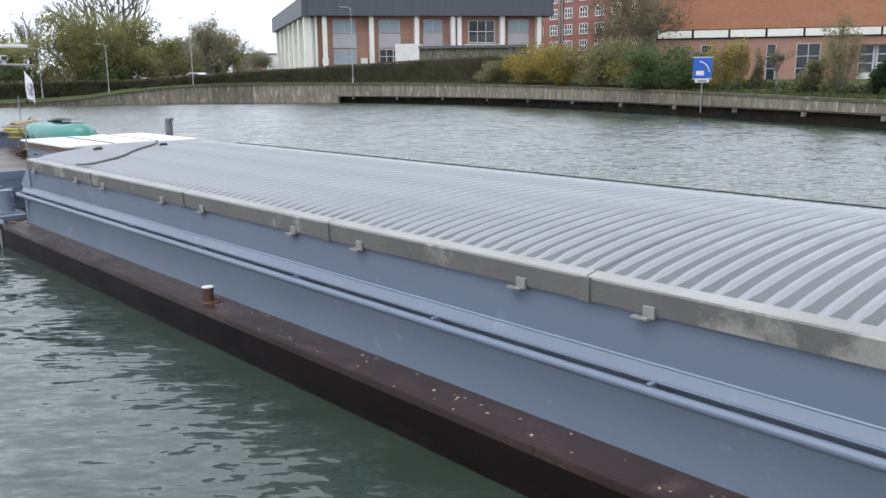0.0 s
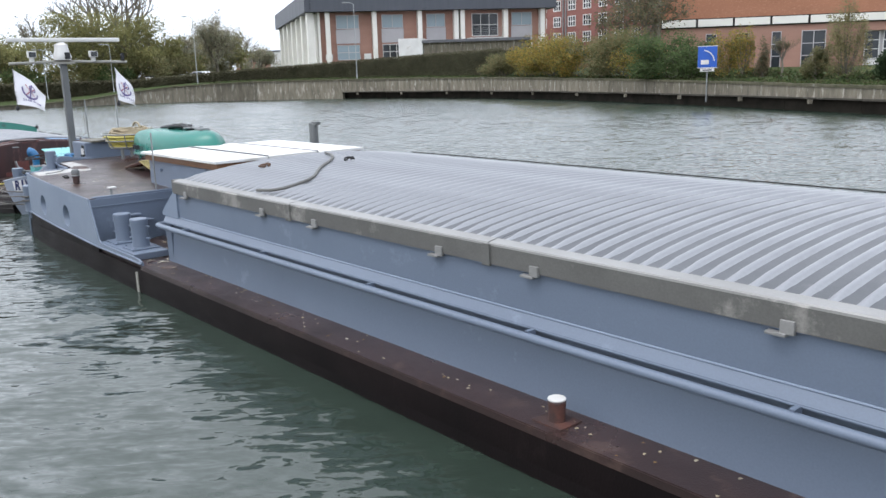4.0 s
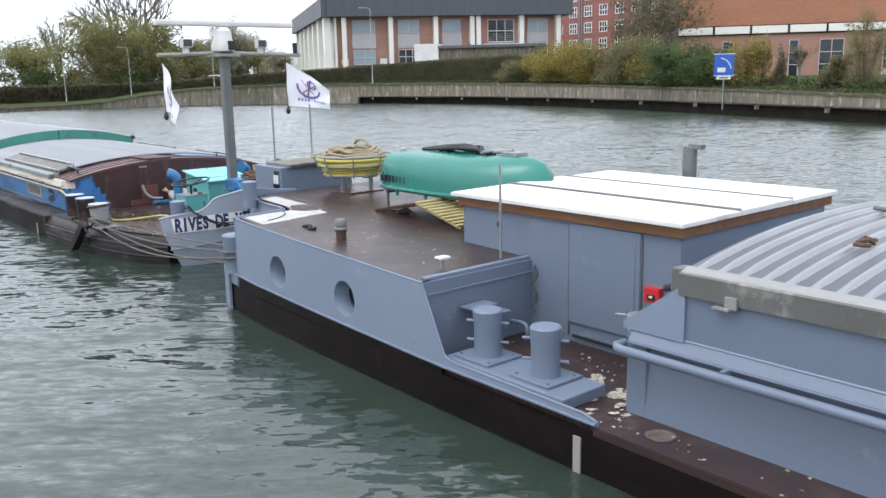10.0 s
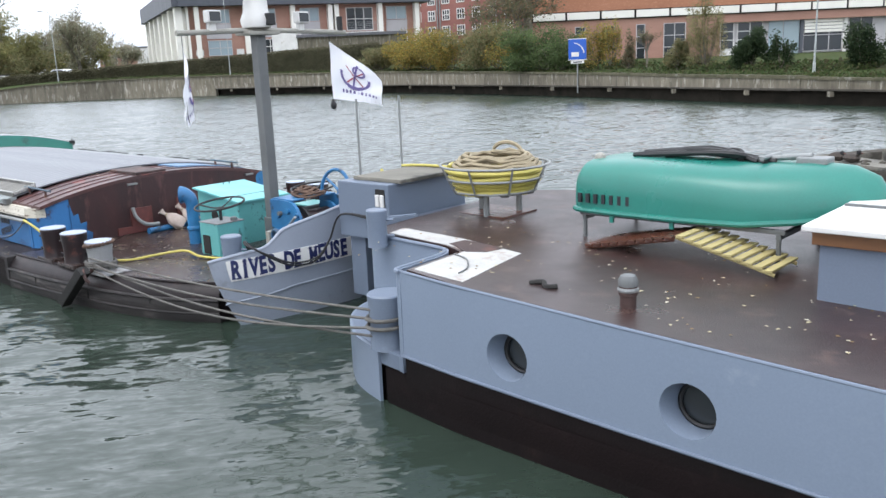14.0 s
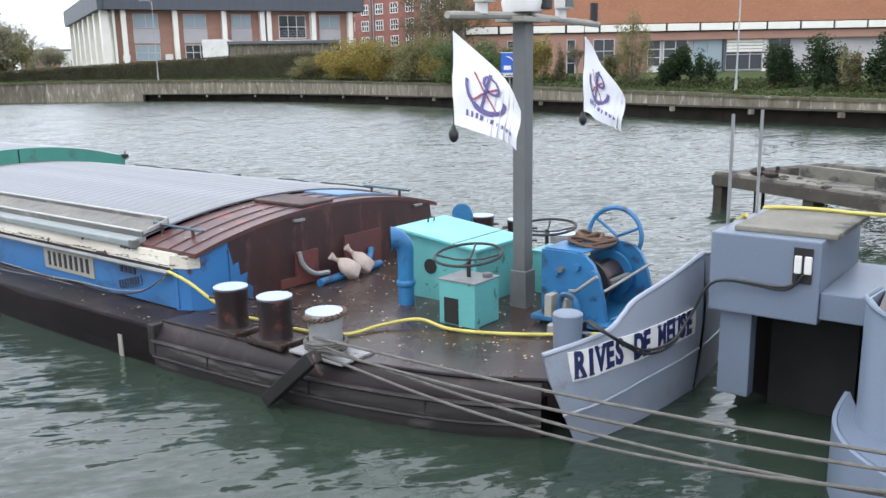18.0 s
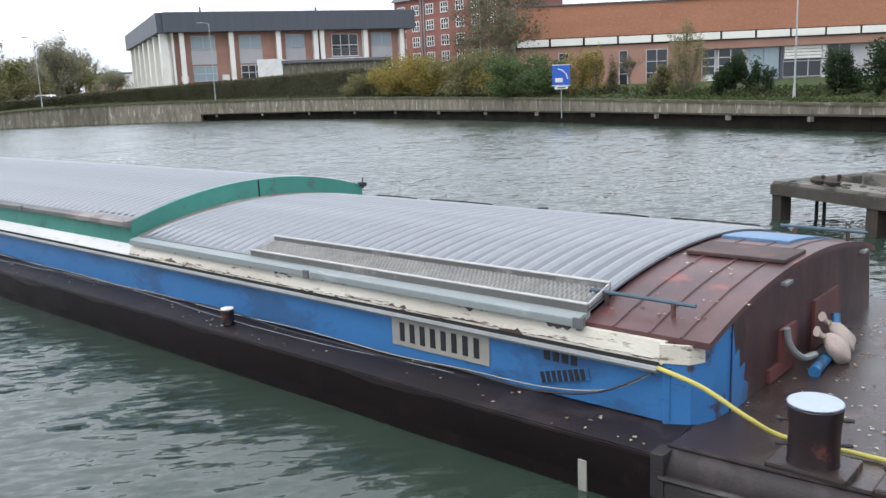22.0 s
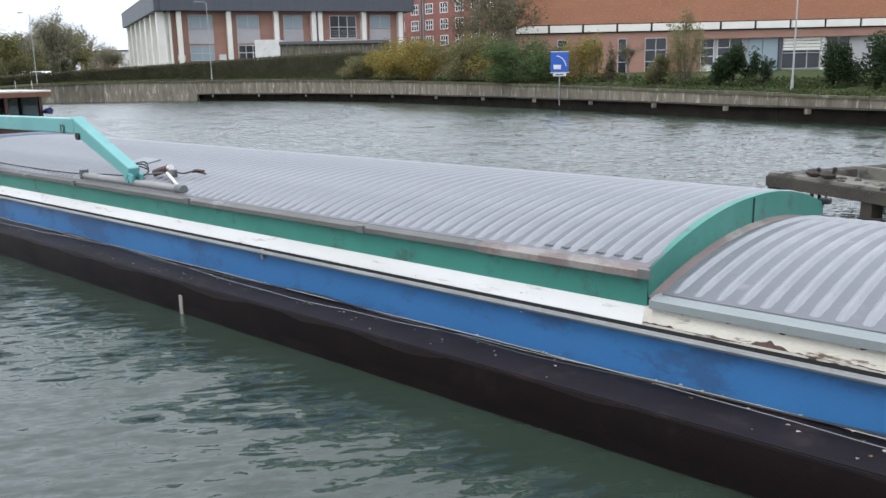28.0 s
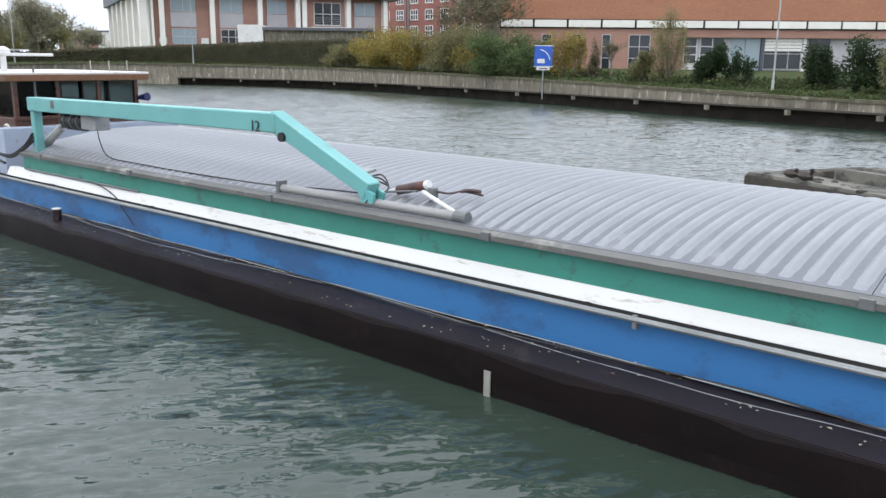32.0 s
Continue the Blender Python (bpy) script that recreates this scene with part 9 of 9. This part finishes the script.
pier_box("upstand", 1.4, 3.6, 0.95, 1.15, 0.6, 0.98)
pier_box("upstand", 3.5, 3.72, 0.5, 1.1, 0.7, 1.02)
pier_box("broken_slab", 0.4, 3.6, 0.42, 1.0, 0.62, 0.76)
pier_box("broken_slab", 4.0, 9, 0.42, 2.0, 0.60, 0.74)
for a, b in ((0.03, 0.03), (2.4, 0.03), (5.2, 0.03), (0.03, 2.85), (2.4, 2.85), (5.2, 2.85)):
    pier_box("post", a, a + 0.25, b, b + 0.26, -0.8, 0.52, "post_wet")
rng_p = random.Random(17)
for k_ in range(46):
    a_, b_ = rng_p.uniform(0.1, 8.5), rng_p.uniform(0.06, 1.0)
    c_ = Vector(at_pier(a_, b_, 0.78 if b_ < 0.46 else 0.76))
    rb = bmesh.new()
    bmesh.ops.create_icosphere(rb, subdivisions=1, radius=1.0)
    for v_ in rb.verts:
        v_.co *= rng_p.uniform(0.7, 1.1)
    rb.transform(Matrix.Translation(c_) @ Matrix.Rotation(rng_p.uniform(0, 6), 4, "Z") @ Matrix.Diagonal((rng_p.uniform(0.05, 0.14), rng_p.uniform(0.04, 0.09), rng_p.uniform(0.02, 0.06), 1)))
    part("rubble_stone", rb, "concrete_old" if k_ % 3 else "pier_dark", pier)
for a in (0.75, 0.95):
    p = at_pier(a, 0.5)
    part("stake", rod((p[0], p[1], -0.6), (p[0], p[1], 0.55), 0.035, seg=8), "dark", pier)
for i_, (a, b) in enumerate(((1.05, 0.22), (1.42, 0.2))):
    p = Vector(at_pier(a, b, 0.78))
    dk = thing("duck", p, "brown duck resting on the concrete pier", "bird", "ducks on the pier")
    bd = lathe([(0.02, 0.0), (0.09, 0.03), (0.115, 0.09), (0.08, 0.15), (0.02, 0.18)], (0, 0, 0), 14)
    bd.transform(Matrix.Translation(p) @ Matrix.Rotation(math.atan2(D1.y, D1.x), 4, "Z") @ Matrix.Diagonal((1.7, 0.95, 0.95, 1)))
    part("body", bd, "bird", dk, smooth=True)
    h = p + D1 * (0.17 if i_ else 0.12) + Vector((0, 0, 0.20 if i_ else 0.15))
    part("neck", tube([p + D1 * 0.12 + Vector((0, 0, 0.1)), h], 0.035, 8), "bird", dk)
    part("head", lathe([(0.01, -0.05), (0.045, -0.02), (0.045, 0.03), (0.01, 0.055)], h, 12), "black", dk, smooth=True)
    part("bill", tube([h + D1 * 0.03, h + D1 * 0.09 - Vector((0, 0, 0.01))], 0.014, 6), "rust", dk)

# quay edge on which the camera stands, below and behind the view
nq = thing("near_quay", (0, -3, 0), "grey concrete quay on the near side of the canal", "quay wall", kind="structure")
part("quay_block", box(-60, 60, -14, -0.45, -1, 1.35, 0.03, m=Matrix.Rotation(radians(-49), 4, "Z")), "concrete", nq)


# ---------------------------------------------------------------- motion


def interp_tow(t):
    """The barges' pose at any second, by smooth blending of the rows."""
    for (a, m), (b, n) in zip(TOW, TOW[1:]):
        if a <= t <= b:
            return m.lerp(n, (t - a) / (b - a))
    return TOW[-1][1]


# how each flag flies, by seconds: degrees from square across the view (negative towards the near bank), droop per strip in degrees
WIND = {
    "near": [(0, -75, 1.5), (2, -70, 1.5), (3, -40, 1), (3.5, -50, 1.5), (5.5, -5, 0), (6.5, -57, 1.5), (7.5, -43, 1), (8.5, -95, 2), (9, -108, 2), (9.5, -90, 2), (10, -68, 2), (10.5, -57, 1), (11, -5, 0), (11.5, -30, 0.3), (12, -62, 2),
             (12.6, -58, 2), (13, -64, 2), (13.3, -88, 2), (13.5, -76, 2), (15.5, -132, 1.6), (16, -55, 0.8), (16.5, -46, 0.5), (17, -44, 1.8), (17.5, -10, 0.4), (18, -52, 1.6), (18.5, -30, 1.4), (19, -30, 1.0), (19.5, -45, 1.6), (20, -18, 0.4), (20.5, -20, 0.4), (26, -40, 1), (32, -30, 1)],
    "far": [(0, -75, 1.5), (2, -72, 1.5), (3, -55, 1), (3.5, -75, 1.5), (5.5, -45, 0.5), (6.5, -82, 2), (7.5, -68, 1.5), (8.5, -58, 1), (9, -75, 2), (9.5, -66, 1), (10, -33, 0), (10.5, -54, 1), (11, -6, 0.2), (11.5, -28, 0.6), (12, -25, 0.5),
            (12.6, -45, 1), (13, -48, 1), (13.3, -52, 0.6), (13.5, -41, 0.4), (15.5, -53, 0.8), (16, -66, 1), (16.5, -60, 1.4), (17, -20, 0.4), (17.5, -48, 0.8), (18, -62, 1.4), (18.5, -66, 1.4), (19, -72, 1.6), (19.5, -65, 1.4), (20, -60, 1), (20.5, -60, 1), (26, -50, 1), (32, -60, 1)],
}


def wind(nm, t):
    for (a, p, d), (b, q, e) in zip(WIND[nm], WIND[nm][1:]):
        if a <= t <= b:
            k = (t - a) / (b - a)
            return p + (q - p) * k, d + (e - d) * k
    return WIND[nm][-1][1:]


def motions():
    for ob in RIDERS:
        off = Matrix.Translation(ORIGIN[ob.name])
        walk(ob, [(t, m @ off) for t, m in TOW])
    for fl, top, strips, w, drop, nm in FLAGS:
        times_ = [i * 0.25 for i in range(129)]
        ph = 0.0 if nm == "near" else 1.9
        rows = []
        for t in times_:
            p = interp_tow(t) @ top
            across = math.atan2(p.y, p.x) - math.pi / 2
            rows.append((t, Matrix.Translation(p) @ Matrix.Rotation(across + radians(wind(nm, t)[0]), 4, "Z")))
        walk(fl, rows)
        for k, s in enumerate(strips):
            rows = []
            for t in times_:
                sag = radians(wind(nm, t)[1])
                p, a, d = Vector((0, 0, 0)), 0.0, 0.0
                for j in range(k):
                    r = Matrix.Rotation(a, 3, "Z") @ Matrix.Rotation(d, 3, "Y")
                    p = p + r @ Vector((w, 0, -drop))
                    a += radians(11) * math.sin(1.9 * t + ph - 0.6 * j) * (0.4 + 0.09 * j)
                    d += sag
                rows.append((t, Matrix.Translation(p) @ Matrix.Rotation(a, 4, "Z") @ Matrix.Rotation(d, 4, "Y")))
            walk(s, rows)
    walk(water, [(0, pose(0, 0, 0)), (16, pose(2.2, -1.3, 0)), (32, pose(4.4, -2.6, 0))])


motions()
